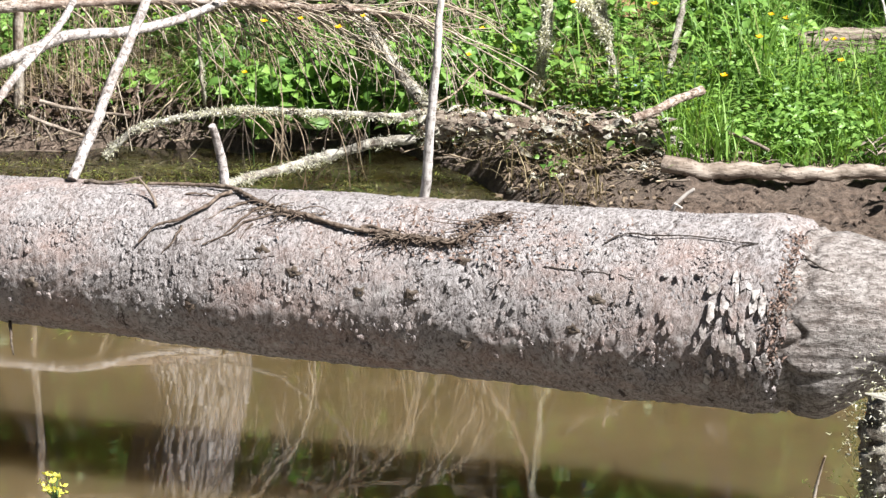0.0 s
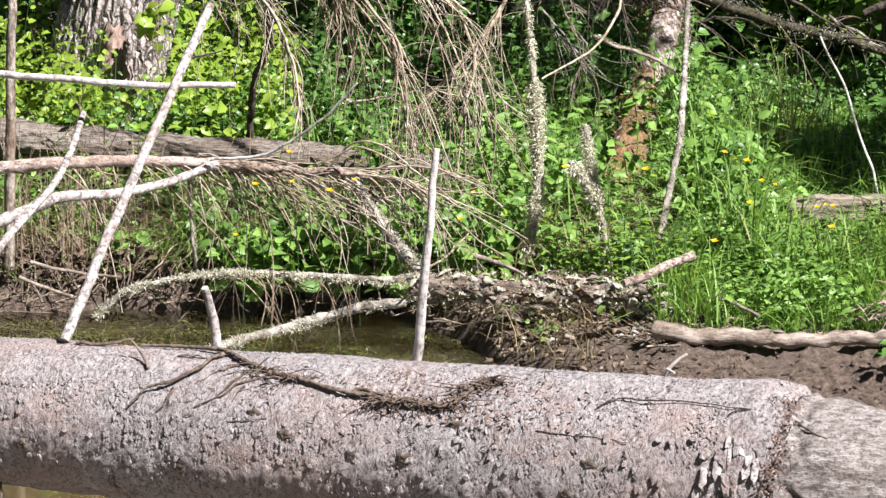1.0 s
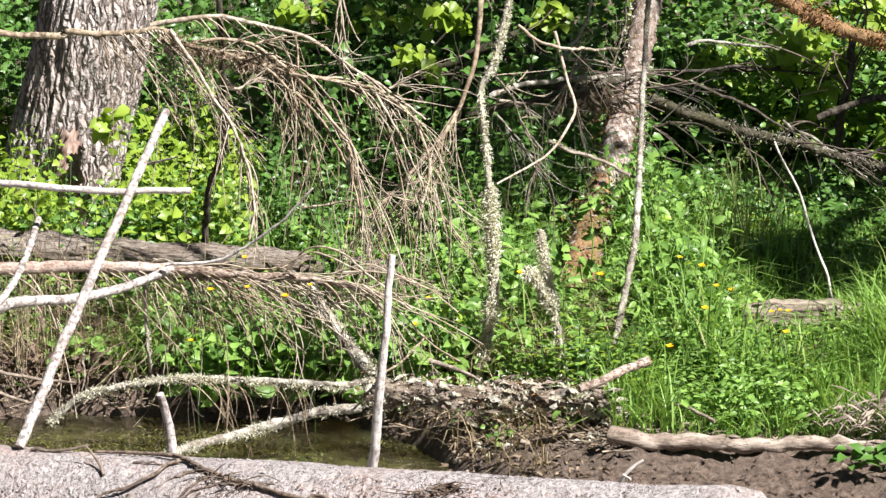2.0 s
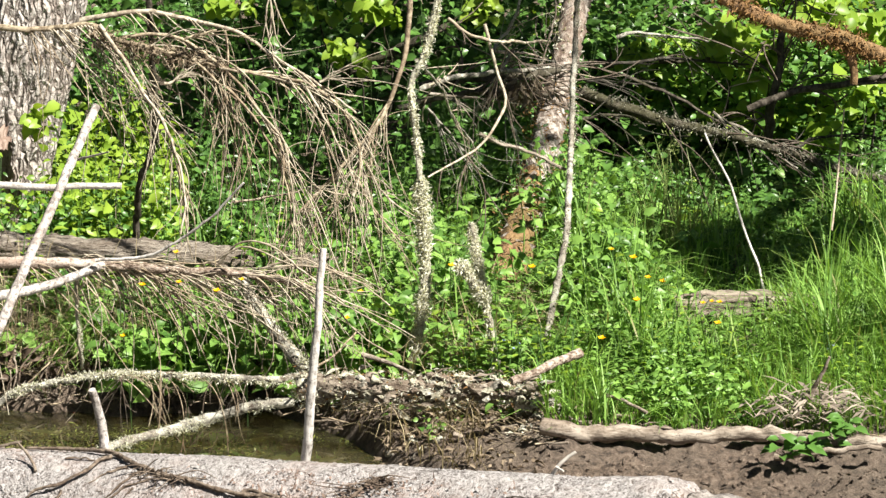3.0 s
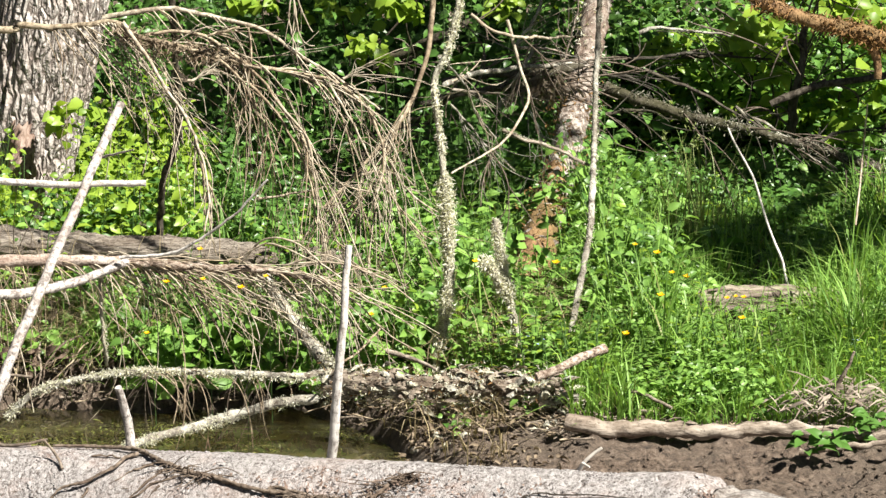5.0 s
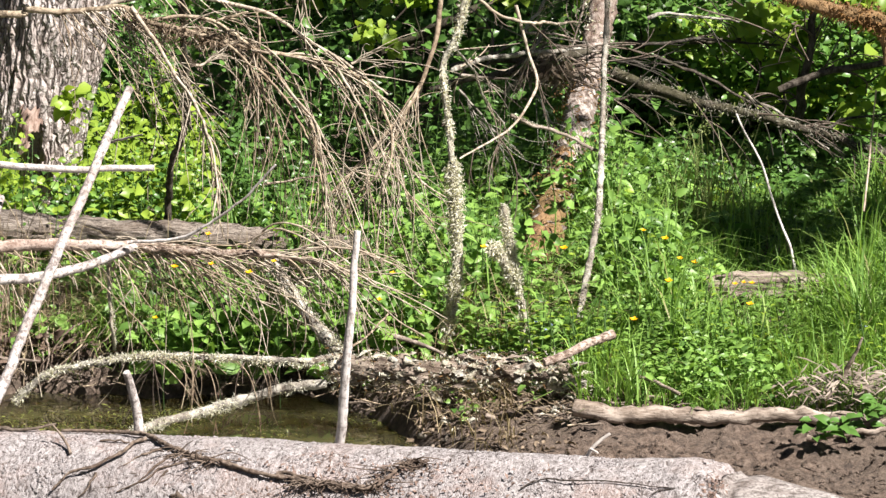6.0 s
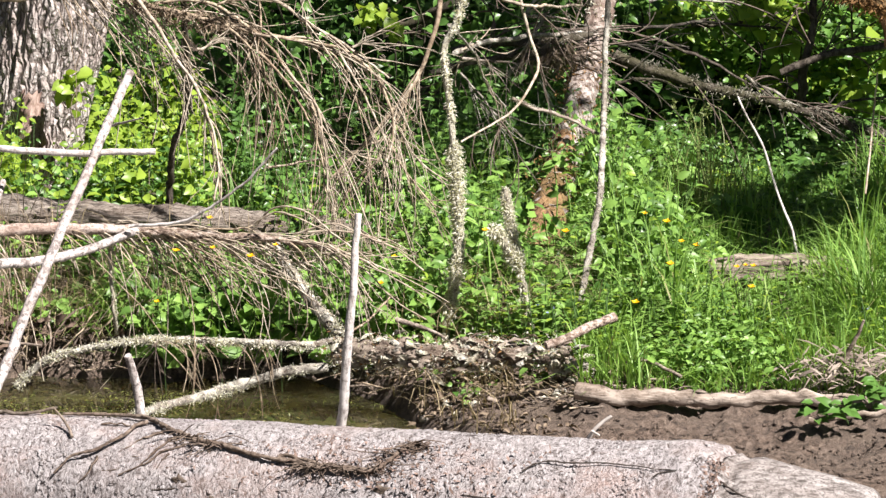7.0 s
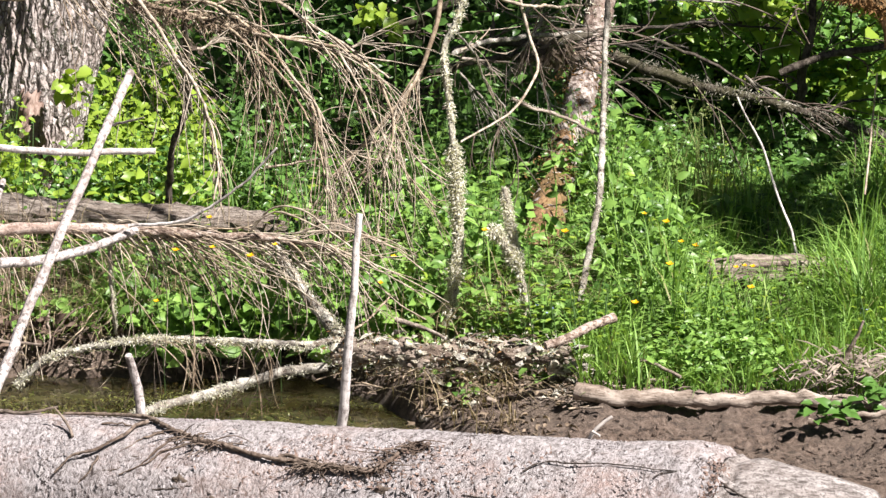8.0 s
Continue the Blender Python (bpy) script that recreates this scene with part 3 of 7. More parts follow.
BUTTERCUPS_B = [(0.405, 11.700, 0.232), (0.747, 11.800, 0.243), (0.784, 11.600, 0.220), (0.834, 11.600, 0.206), (0.613, 11.200, 0.109), (1.000, 11.400, 0.112), (0.959, 11.500, 0.157), (0.987, 11.500, 0.162), (1.013, 11.500, 0.160), (0.673, 11.800, 0.272), (0.736, 11.400, 0.189)]
FORGET = [(0.318, 10.900, 0.178), (1.292, 11.200, 0.096), (1.328, 11.200, 0.090), (1.394, 11.300, 0.100), (1.362, 11.100, 0.065), (1.301, 11.000, 0.135)]
FG_FLOWER = [(-0.680, 5.000, 0.970)]
DRIFT = [(1.189, 10.200, 0.151)]
DRIFT_STICK = [(1.140, 10.200, 0.134), (1.178, 10.180, 0.207), (1.219, 10.160, 0.308)]
MUD_PLANT = [(1.061, 9.900, 0.096), (1.133, 9.900, 0.113), (1.225, 10.000, 0.111), (1.263, 10.050, 0.131)]
BANK_TWIG = [(0.576, 10.300, 0.159), (0.632, 10.250, 0.150), (0.695, 10.200, 0.129)]
CUT_STICK = [(-0.143, 10.600, 0.204), (-0.058, 10.550, 0.192), (0.010, 10.500, 0.169)]
SIDE_STICK = [(-0.292, 10.400, 0.212), (-0.229, 10.600, 0.197), (-0.162, 10.700, 0.252)]
SLAB = [(-1.483, 12.720, 0.460)]
HID_LOG = [(0.860, 11.400, 0.146), (1.034, 11.400, 0.157), (1.217, 11.400, 0.151), (1.383, 11.400, 0.130)]

TOP_RUNNER = [(-0.862, 7.917, 0.642), (-0.813, 7.912, 0.643), (-0.763, 7.898, 0.645), (-0.704, 7.878, 0.647)]
ROOTLETS = [
    [(-0.624, 7.772, 0.638), (-0.666, 7.764, 0.628), (-0.708, 7.747, 0.608)],
    [(-0.589, 7.749, 0.635), (-0.626, 7.728, 0.616), (-0.653, 7.712, 0.596), (-0.700, 7.702, 0.567)],
    [(-0.568, 7.722, 0.625), (-0.625, 7.718, 0.609), (-0.657, 7.705, 0.588), (-0.719, 7.703, 0.560)],
    [(-0.770, 7.747, 0.591), (-0.787, 7.725, 0.558), (-0.813, 7.721, 0.535)],
    [(-0.605, 7.708, 0.607), (-0.619, 7.695, 0.591), (-0.633, 7.688, 0.579)],
    [(-0.768, 7.838, 0.639), (-0.738, 7.828, 0.639), (-0.699, 7.817, 0.641)],
]
THIN_CRACK = [(-0.858, 7.774, 0.578), (-0.887, 7.780, 0.574), (-0.917, 7.787, 0.570), (-0.937, 7.796, 0.573), (-0.966, 7.801, 0.567), (-0.996, 7.810, 0.566)]
LONG_CRACK = [(0.171, 7.466, 0.638), (0.196, 7.476, 0.651), (0.229, 7.478, 0.659), (0.268, 7.462, 0.659), (0.308, 7.453, 0.662), (0.344, 7.445, 0.665), (0.376, 7.433, 0.665), (0.420, 7.415, 0.665), (0.450, 7.400, 0.663), (0.482, 7.390, 0.663), (0.526, 7.374, 0.664)]
CRACK_FORK = [(0.449, 7.381, 0.649), (0.468, 7.386, 0.657), (0.495, 7.381, 0.660), (0.526, 7.374, 0.663)]
# bowed twigs of the dead branch, then of the arching one, then hanging and grey ones
BOWED = [
    [(-0.578, 10.900, 1.031), (-0.492, 10.900, 1.024), (-0.406, 10.900, 1.020), (-0.302, 10.900, 0.971), (-0.233, 10.900, 0.957), (-0.164, 10.900, 0.945)],
    [(-0.559, 10.850, 0.980), (-0.507, 10.829, 0.931), (-0.464, 10.807, 0.874), (-0.421, 10.786, 0.808), (-0.386, 10.764, 0.716), (-0.369, 10.743, 0.650), (-0.355, 10.721, 0.567), (-0.326, 10.700, 0.519)],
    [(-0.480, 10.800, 0.945), (-0.411, 10.780, 0.861), (-0.382, 10.760, 0.821), (-0.365, 10.740, 0.738), (-0.351, 10.720, 0.637), (-0.351, 10.700, 0.580)],
    [(-0.664, 10.900, 1.059), (-0.578, 10.875, 0.976), (-0.543, 10.850, 0.910), (-0.508, 10.825, 0.827), (-0.490, 10.800, 0.770)],
    [(-0.318, 10.850, 0.983), (-0.249, 10.825, 0.879), (-0.215, 10.800, 0.814), (-0.189, 10.775, 0.766), (-0.163, 10.750, 0.701)],
    [(-0.567, 10.950, 1.138), (-0.560, 10.925, 1.072), (-0.566, 10.900, 1.006), (-0.578, 10.875, 0.923), (-0.604, 10.850, 0.849)],
    [(-0.748, 10.850, 0.992), (-0.713, 10.850, 1.001), (-0.682, 10.850, 1.036)],
    [(-0.689, 10.900, 1.120), (-0.628, 10.900, 1.137), (-0.590, 10.900, 1.149)],
    [(-0.275, 10.850, 0.997), (-0.240, 10.850, 1.011), (-0.211, 10.850, 1.018)],
]
ARC_TWIGS = [
    [(-0.097, 11.100, 0.839), (-0.147, 11.060, 0.757), (-0.153, 11.020, 0.684), (-0.176, 10.980, 0.584), (-0.188, 10.940, 0.485), (-0.202, 10.900, 0.396)],
    [(-0.150, 11.050, 0.678), (-0.203, 11.030, 0.610), (-0.273, 11.010, 0.552), (-0.305, 10.990, 0.511), (-0.308, 10.970, 0.470), (-0.269, 10.950, 0.447)],
    [(-0.141, 11.050, 0.705), (-0.080, 11.050, 0.606), (0.017, 11.050, 0.538)],
    [(-0.168, 11.050, 0.664), (-0.133, 11.050, 0.588), (-0.063, 11.050, 0.498), (-0.024, 11.050, 0.453)],
    [(-0.551, 10.950, 0.605), (-0.446, 10.950, 0.614), (-0.376, 10.950, 0.626), (-0.306, 10.950, 0.651), (-0.236, 10.950, 0.635), (-0.167, 10.950, 0.617)],
    [(-0.256, 11.050, 0.651), (-0.168, 11.050, 0.696), (-0.106, 11.050, 0.830)],
]
HANGING = [
    [(-0.432, 10.900, 1.267), (-0.435, 10.900, 1.163), (-0.422, 10.900, 1.093), (-0.414, 10.900, 1.038)],
    [(-0.420, 10.900, 1.267), (-0.407, 10.900, 1.215), (-0.390, 10.900, 1.167), (-0.367, 10.900, 1.132)],
    [(-0.427, 10.900, 1.267), (-0.421, 10.900, 1.163), (-0.396, 10.900, 1.102), (-0.362, 10.900, 1.090)],
    [(-0.431, 10.900, 1.267), (-0.426, 10.900, 1.180), (-0.432, 10.900, 1.128), (-0.429, 10.900, 1.080)],
]
GREY_TWIGS = [
    [(0.036, 11.600, 0.853), (0.121, 11.880, 0.835), (0.220, 12.160, 0.802), (0.323, 12.440, 0.776), (0.431, 12.720, 0.732), (0.543, 13.000, 0.705)],
    [(0.287, 12.600, 0.816), (0.371, 12.767, 0.794), (0.458, 12.933, 0.743), (0.522, 13.100, 0.693)],
    [(0.228, 12.600, 0.604), (0.277, 12.600, 0.675), (0.317, 12.600, 0.746), (0.347, 12.600, 0.810)],
    [(0.289, 12.700, 0.801), (0.339, 12.700, 0.872), (0.379, 12.700, 0.957), (0.389, 12.700, 1.033)],
    [(0.469, 12.900, 0.713), (0.487, 12.900, 0.800), (0.507, 12.900, 0.882), (0.521, 12.900, 0.985)],
    [(0.055, 11.800, 0.753), (0.102, 11.800, 0.696), (0.149, 11.800, 0.639), (0.192, 11.800, 0.587)],
    [(0.018, 11.200, 1.010), (0.072, 11.375, 0.937), (0.118, 11.550, 0.843), (0.148, 11.725, 0.728), (0.207, 11.900, 0.620)],
    [(0.066, 12.200, 0.733), (0.143, 12.200, 0.727), (0.230, 12.200, 0.721)],
    [(0.323, 12.400, 0.639), (0.353, 12.400, 0.579), (0.376, 12.400, 0.515)],
]
THIN_TWIGS = [
    [(0.611, 12.900, 0.676), (0.724, 12.900, 0.645), (0.768, 12.900, 0.665)],
    [(0.618, 12.800, 0.542), (0.678, 12.800, 0.562), (0.764, 12.800, 0.552)],
    [(0.759, 13.200, 0.774), (0.864, 13.200, 0.785), (0.968, 13.200, 0.770), (1.098, 13.200, 0.761)],
    [(0.745, 13.300, 0.661), (0.871, 13.300, 0.667), (0.976, 13.300, 0.680), (1.187, 13.300, 0.667), (1.261, 13.300, 0.660)],
    [(0.770, 13.000, 0.670), (0.853, 13.000, 0.638), (0.956, 13.000, 0.607), (1.061, 13.000, 0.533), (1.165, 13.000, 0.470), (1.232, 13.000, 0.428)],
    [(1.094, 12.900, 0.551), (1.177, 12.900, 0.498), (1.260, 12.900, 0.446), (1.406, 12.900, 0.341)],
    [(1.323, 12.900, 0.388), (1.445, 12.900, 0.446), (1.568, 12.900, 0.462), (1.708, 12.900, 0.454)],
]


# ---- mesh building ----
rng = np.random.default_rng(7)


def raw_mesh(name, verts, tris, material, smooth=True):
    me = bpy.data.meshes.new(name)
    v = np.asarray(verts, dtype=np.float32)
    t = np.asarray(tris, dtype=np.int32)
    me.vertices.add(len(v))
    me.vertices.foreach_set("co", v.ravel())
    me.loops.add(t.size)
    me.loops.foreach_set("vertex_index", t.ravel())
    me.polygons.add(len(t))
    me.polygons.foreach_set("loop_start", np.arange(0, t.size, 3, dtype=np.int32))
    me.polygons.foreach_set("use_smooth", np.full(len(t), smooth))
    me.update(calc_edges=True)
    me.materials.append(material)
    return me


class Shape:
    """Gathers tubes, leaves and blades; link() makes ONE mesh object of them."""

    def __init__(self):
        self.v, self.t, self.n = [], [], 0

    def add(self, verts, tris):
        self.v.append(np.asarray(verts, dtype=float).reshape(-1, 3))
        self.t.append(np.asarray(tris, dtype=int).reshape(-1, 3) + self.n)
        self.n += len(self.v[-1])
        return self

    def link(self, name, material, parent=None, label="", smooth=True, kind=""):
        origin = Vector((0, 0, 0))
        ob = new(name, raw_mesh(name, np.concatenate(self.v), np.concatenate(self.t), material, smooth))
        if parent is not None:
            ob.parent = parent
            ob.matrix_parent_inverse = Matrix.Translation(parent.location).inverted()
        return tagged(ob, label, kind=kind)

    # a bent, tapering rod along a centre line
    def tube(self, line, r0, r1, sides=7, step=0.03, wobble=0.0, lumps=0.0, flare=0.0, grooves=0.0):
        p = spline(line, step)
        n = len(p)
        u = np.linspace(0, 1, n)
        if wobble:
            w = np.cumsum(rng.normal(0, 1, (n, 3)), axis=0)
            w -= w[0] + (w[-1] - w[0]) * u[:, None]
            p = p + w * wobble / max(1e-9, np.abs(w).max())
        r = r0 + (r1 - r0) * u + flare * np.exp(-u * 9)
        tan = np.gradient(p, axis=0)
        tan /= np.linalg.norm(tan, axis=1)[:, None] + 1e-12
        ref = np.array([0.0, 0.0, 1.0]) if abs(tan[:, 2]).mean() < 0.8 else np.array([1.0, 0.0, 0.0])
        a = np.cross(tan, ref)
        a /= np.linalg.norm(a, axis=1)[:, None] + 1e-12
        b = np.cross(tan, a)
        ang = np.arange(sides) * 2 * np.pi / sides
        rr = r[:, None] * (1 + lumps * rng.normal(0, 1, (n, sides)))
        if grooves:
            rr = rr * (1 + grooves * rng.normal(0, 1, (1, sides)))
        ring = p[:, None] + rr[..., None] * (a[:, None] * np.cos(ang)[None, :, None] + b[:, None] * np.sin(ang)[None, :, None])
        verts = np.concatenate([ring.reshape(-1, 3), p[:1], p[-1:], ring[0], ring[-1]])
        i = (np.arange(n - 1) * sides)[:, None] + np.arange(sides)[None]
        j = (np.arange(n - 1) * sides)[:, None] + (np.arange(sides)[None] + 1) % sides
        q1 = np.stack([i, j, j + sides], -1).reshape(-1, 3)
        q2 = np.stack([i, j + sides, i + sides], -1).reshape(-1, 3)
        k = np.arange(sides)
        rim = n * sides + 2
        c1 = np.stack([rim + (k + 1) % sides, rim + k, np.full(sides, n * sides)], -1)
        c2 = np.stack([rim + sides + k, rim + sides + (k + 1) % sides, np.full(sides, n * sides + 1)], -1)
        return self.add(verts, np.concatenate([q1, q2, c1, c2]))

    # folded pointed leaves: place, direction of the midrib, face direction, sizes
    def leaves(self, at, along, face, length, width, fold=0.25, droop=0.15):
        at, along, face = (np.asarray(q, dtype=float).reshape(-1, 3) for q in (at, along, face))
        along = along / (np.linalg.norm(along, axis=1)[:, None] + 1e-9)
        side = np.cross(along, face)
        side /= np.linalg.norm(side, axis=1)[:, None] + 1e-9
        up = np.cross(side, along)
        L = np.broadcast_to(length, len(at))[:, None]
        Wd = np.broadcast_to(width, len(at))[:, None]
        mid = at + along * L * 0.45 + up * L * droop * 0.5
        tip = at + along * L - up * L * droop
        lift = up * Wd * fold
        lf = at + along * L * 0.42 - side * Wd * 0.5 + lift
        rt = at + along * L * 0.42 + side * Wd * 0.5 + lift
        v = np.stack([at, mid, tip, lf, rt], 1).reshape(-1, 3)
        base = (np.arange(len(at)) * 5)[:, None, None]
        t = (np.array([[0, 4, 1], [0, 1, 3], [1, 4, 2], [1, 2, 3]])[None] + base).reshape(-1, 3)
        return self.add(v, t)

    # rounder leaves with a bent midrib
    def ovate(self, at, along, face, length, width, fold=0.18, droop=0.2):
        at, along, face = (np.asarray(q, dtype=float).reshape(-1, 3) for q in (at, along, face))
        along = along / (np.linalg.norm(along, axis=1)[:, None] + 1e-9)
        side = np.cross(along, face)
        side /= np.linalg.norm(side, axis=1)[:, None] + 1e-9
        up = np.cross(side, along)
        L = np.broadcast_to(length, len(at))[:, None]
        Wd = np.broadcast_to(width, len(at))[:, None]

        def rib(u):
            return at + along * L * u + up * L * droop * (u - 1.6 * u * u)

        rows = [rib(0.0), rib(0.34), rib(0.70), rib(1.0)]
        for u, k in ((0.26, 0.46), (0.64, 0.40)):
            rows += [rib(u) - side * Wd * k + up * Wd * fold, rib(u) + side * Wd * k + up * Wd * fold]
        v = np.stack(rows, 1).reshape(-1, 3)
        base = (np.arange(len(at)) * 8)[:, None, None]
        t = (np.array([[0, 5, 1], [0, 1, 4], [1, 5, 7], [1, 7, 2], [1, 2, 6], [1, 6, 4], [2, 7, 3], [2, 3, 6]])[None] + base).reshape(-1, 3)
        return self.add(v, t)

    # arching grass blades
    def blades(self, at, lean, height, width):
        at, lean = (np.asarray(q, dtype=float).reshape(-1, 3) for q in (at, lean))
        n = len(at)
        h = np.broadcast_to(height, n)[:, None]
        w = np.broadcast_to(width, n)[:, None]
        flat = lean * [1, 1, 0]
        side = np.cross(flat, [0, 0, 1.0])
        side /= np.linalg.norm(side, axis=1)[:, None] + 1e-9
        rows = []
        for u, k in ((0, 0.8), (0.4, 1.0), (0.75, 0.7)):
            c = at + h * (np.array([0, 0, 1.0]) * (u - 0.30 * u * u * np.linalg.norm(flat, axis=1)[:, None]) + flat * u * u)
            rows += [c - side * w * k * 0.5, c + side * w * k * 0.5]
        rows.append(at + h * (np.array([0, 0, 1.0]) * (1 - 0.42 * np.linalg.norm(flat, axis=1)[:, None]) + flat))
        v = np.stack(rows, 1).reshape(-1, 3)
        base = (np.arange(n) * 7)[:, None, None]
        t = (np.array([[0, 1, 3], [0, 3, 2], [2, 3, 5], [2, 5, 4], [4, 5, 6]])[None] + base).reshape(-1, 3)
        return self.add(v, t)

    # shaggy scraps (lichen, moss) round a centre line
    def shag(self, line, radius, count, size, spread=0.6):
        p = spline(line, 0.01)
        k = rng.random(count) ** 1.0 * (len(p) - 1)
        clump = 0.5 + 0.5 * np.sin(k * 0.35 + 3 * np.sin(k * 0.083))
        keep = rng.random(count) < 0.25 + 0.75 * clump
        k = k[keep].astype(int)
        n = len(k)
        out = unit(n)
        at = p[k] + out * radius * (0.75 + (0.25 + 1.1 * clump[keep][:, None] ** 2) * rng.random((n, 1)) ** 2)
        way = out * 0.45 + unit(n) * (0.5 + spread)
        s = size * rng.uniform(0.5, 1.4, n)
        return self.leaves(at, way, unit(n), s * 1.35, s * rng.uniform(0.2, 0.6, n), 0.5, 0.5)


def unit(n):
    v = rng.normal(0, 1, (n, 3))
    return v / np.linalg.norm(v, axis=1)[:, None]


def spline(line, step):
    """Points at even steps on a smooth curve through the line's points."""
    q = np.asarray(line, dtype=float)
    if len(q) < 3:
        n = max(2, int(np.linalg.norm(q[-1] - q[0]) / step) + 1)
        return q[0] + (q[-1] - q[0]) * np.linspace(0, 1, n)[:, None]
    e = np.concatenate([[2 * q[0] - q[1]], q, [2 * q[-1] - q[-2]]])
    out = []
    for i in range(1, len(e) - 2):
        n = max(2, int(np.linalg.norm(e[i + 1] - e[i]) / step))
        u = np.arange(n)[:, None] / n
        a, b, c, d = e[i - 1], e[i], e[i + 1], e[i + 2]
        out.append(0.5 * (2 * b + (c - a) * u + (2 * a - 5 * b + 4 * c - d) * u ** 2 + (3 * b - a - 3 * c + d) * u ** 3))
    out.append(q[-1:])
    return np.concatenate(out)


def thing(name, label, category, at, group="", kind=""):
    """An Empty at the thing's base, which parents its parts."""
    ob = new(name)
    ob.location = Vector(at)
    ob.empty_display_size = 0.05
    return tagged(ob, label, category, group, kind)


def smooth01(a, b, x):
    u = np.clip((np.asarray(x, dtype=float) - a) / (b - a), 0, 1)
    return u * u * (3 - 2 * u)


def rough2(x, y, s):
    """Cheap smooth unevenness over the ground, about -1 to 1."""
    return (np.sin(x * s + 1.3 * np.sin(y * s * 0.7)) * np.cos(y * s * 1.1 + 0.8 * np.sin(x * s * 0.9)) + 0.5 * np.sin(x * s * 2.3 + y * s * 1.7)) / 1.5


def lump(x, y, s):
    """Uneven lumps of earth, about -1 to 1."""
    flat = [noise.noise(Vector((a * s, b * s, 0.37 * s))) for a, b in zip(np.ravel(x), np.ravel(y))]
    return np.array(flat).reshape(np.shape(x))


def shore(x):
    return 11.0 - 1.47 * smooth01(-0.50, 0.55, x) + 0.03 * np.sin(np.asarray(x) * 9.0) + 0.02 * np.sin(np.asarray(x) * 23.0)


def ground_z(x, y):
    x, y = np.asarray(x, dtype=float), np.asarray(y, dtype=float)
    d = y - shore(x)
    steep = 0.22 + 0.35 * smooth01(-0.3, 0.6, x)
    land = 0.08 * (1 - np.exp(-np.maximum(d, 0) / steep)) + 0.04 * np.clip(y - 10.8, 0, 8)
    land = land + 0.022 * rough2(x, y, 5.0) * smooth01(0.1, 1.5, d) + (0.024 * lump(x, y, 7.0) + 0.022 * lump(x, y, 19.0) + 0.020 * lump(x, y, 43.0)) * smooth01(0.0, 0.25, d) * (1 - smooth01(2, 6, d))
    bed = np.maximum(-0.4, (1.2 - 0.7 * smooth01(-0.3, 0.5, x)) * np.minimum(d, 0))
    far = np.where(d > 0, land, bed)
    near = 1.3 - 1.75 * smooth01(0.8, 6.6, y) + 0.03 * rough2(x, y, 2.0)
    return np.maximum(far, near)
# ---- ground and water ----
def sheet(name, xs, ys, height, material, label, category):
    X, Y = np.meshgrid(xs, ys)
    v = np.stack([X, Y, height(X, Y)], -1).reshape(-1, 3)
    w = len(xs)
    i = (np.arange(len(ys) - 1) * w)[:, None] + np.arange(w - 1)[None]
    t = np.concatenate([np.stack([i, i + 1, i + w + 1], -1).reshape(-1, 3), np.stack([i, i + w + 1, i + w], -1).reshape(-1, 3)])
    ob = new(name, raw_mesh(name, v, t, material))
    return tagged(ob, label, category, kind="structure")


gx = np.concatenate([[-900, -300, -100, -40, -15, -7], np.arange(-4, -2, 0.2), np.arange(-2, 2.001, 0.02), np.arange(2.2, 4.1, 0.2), [7, 15, 40, 100, 300, 900]])
gy = np.concatenate([[-900, -300, -80, -20], np.arange(-4, 9, 0.25), np.arange(9.02, 12.0, 0.02), np.arange(12, 18, 0.1), [20, 25, 35, 60, 150, 400, 1200]])
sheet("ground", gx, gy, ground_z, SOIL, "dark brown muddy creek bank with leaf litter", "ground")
sheet("water", np.array([-60.0, -3, 3, 60]), np.array([4.0, 7, 9, 11.2]), lambda x, y: x * 0.0 - 0.07, WATER, "still silty brown creek water", "water")

# ---- the large fallen log ----
LOG_A = np.array([0.0, 7.65, 0.46])
LOG_E = np.array([math.cos(radians(17)), -math.sin(radians(17)), 0.0])
LOG_N = np.array([-math.sin(radians(17)), -math.cos(radians(17)), 0.0])


def log_radius(s, up=0.0):
    """The log swells towards its butt, most along the top."""
    return 0.195 + 0.017 * s + 0.0205 * (min(s, 0.6) + 0.62) * max(0.0, up) ** 1.5


def log_point(s, a, lift=0.0):
    """On the log's bark: s metres along it, a radians up from its front."""
    r = log_radius(s, math.sin(a)) + lift
    return LOG_A + s * LOG_E + r * (math.cos(a) * LOG_N + math.sin(a) * np.array([0, 0, 1.0]))


def bark_noise(v, s):
    return noise.noise(Vector((v[0] * s, v[1] * s, v[2] * s)))


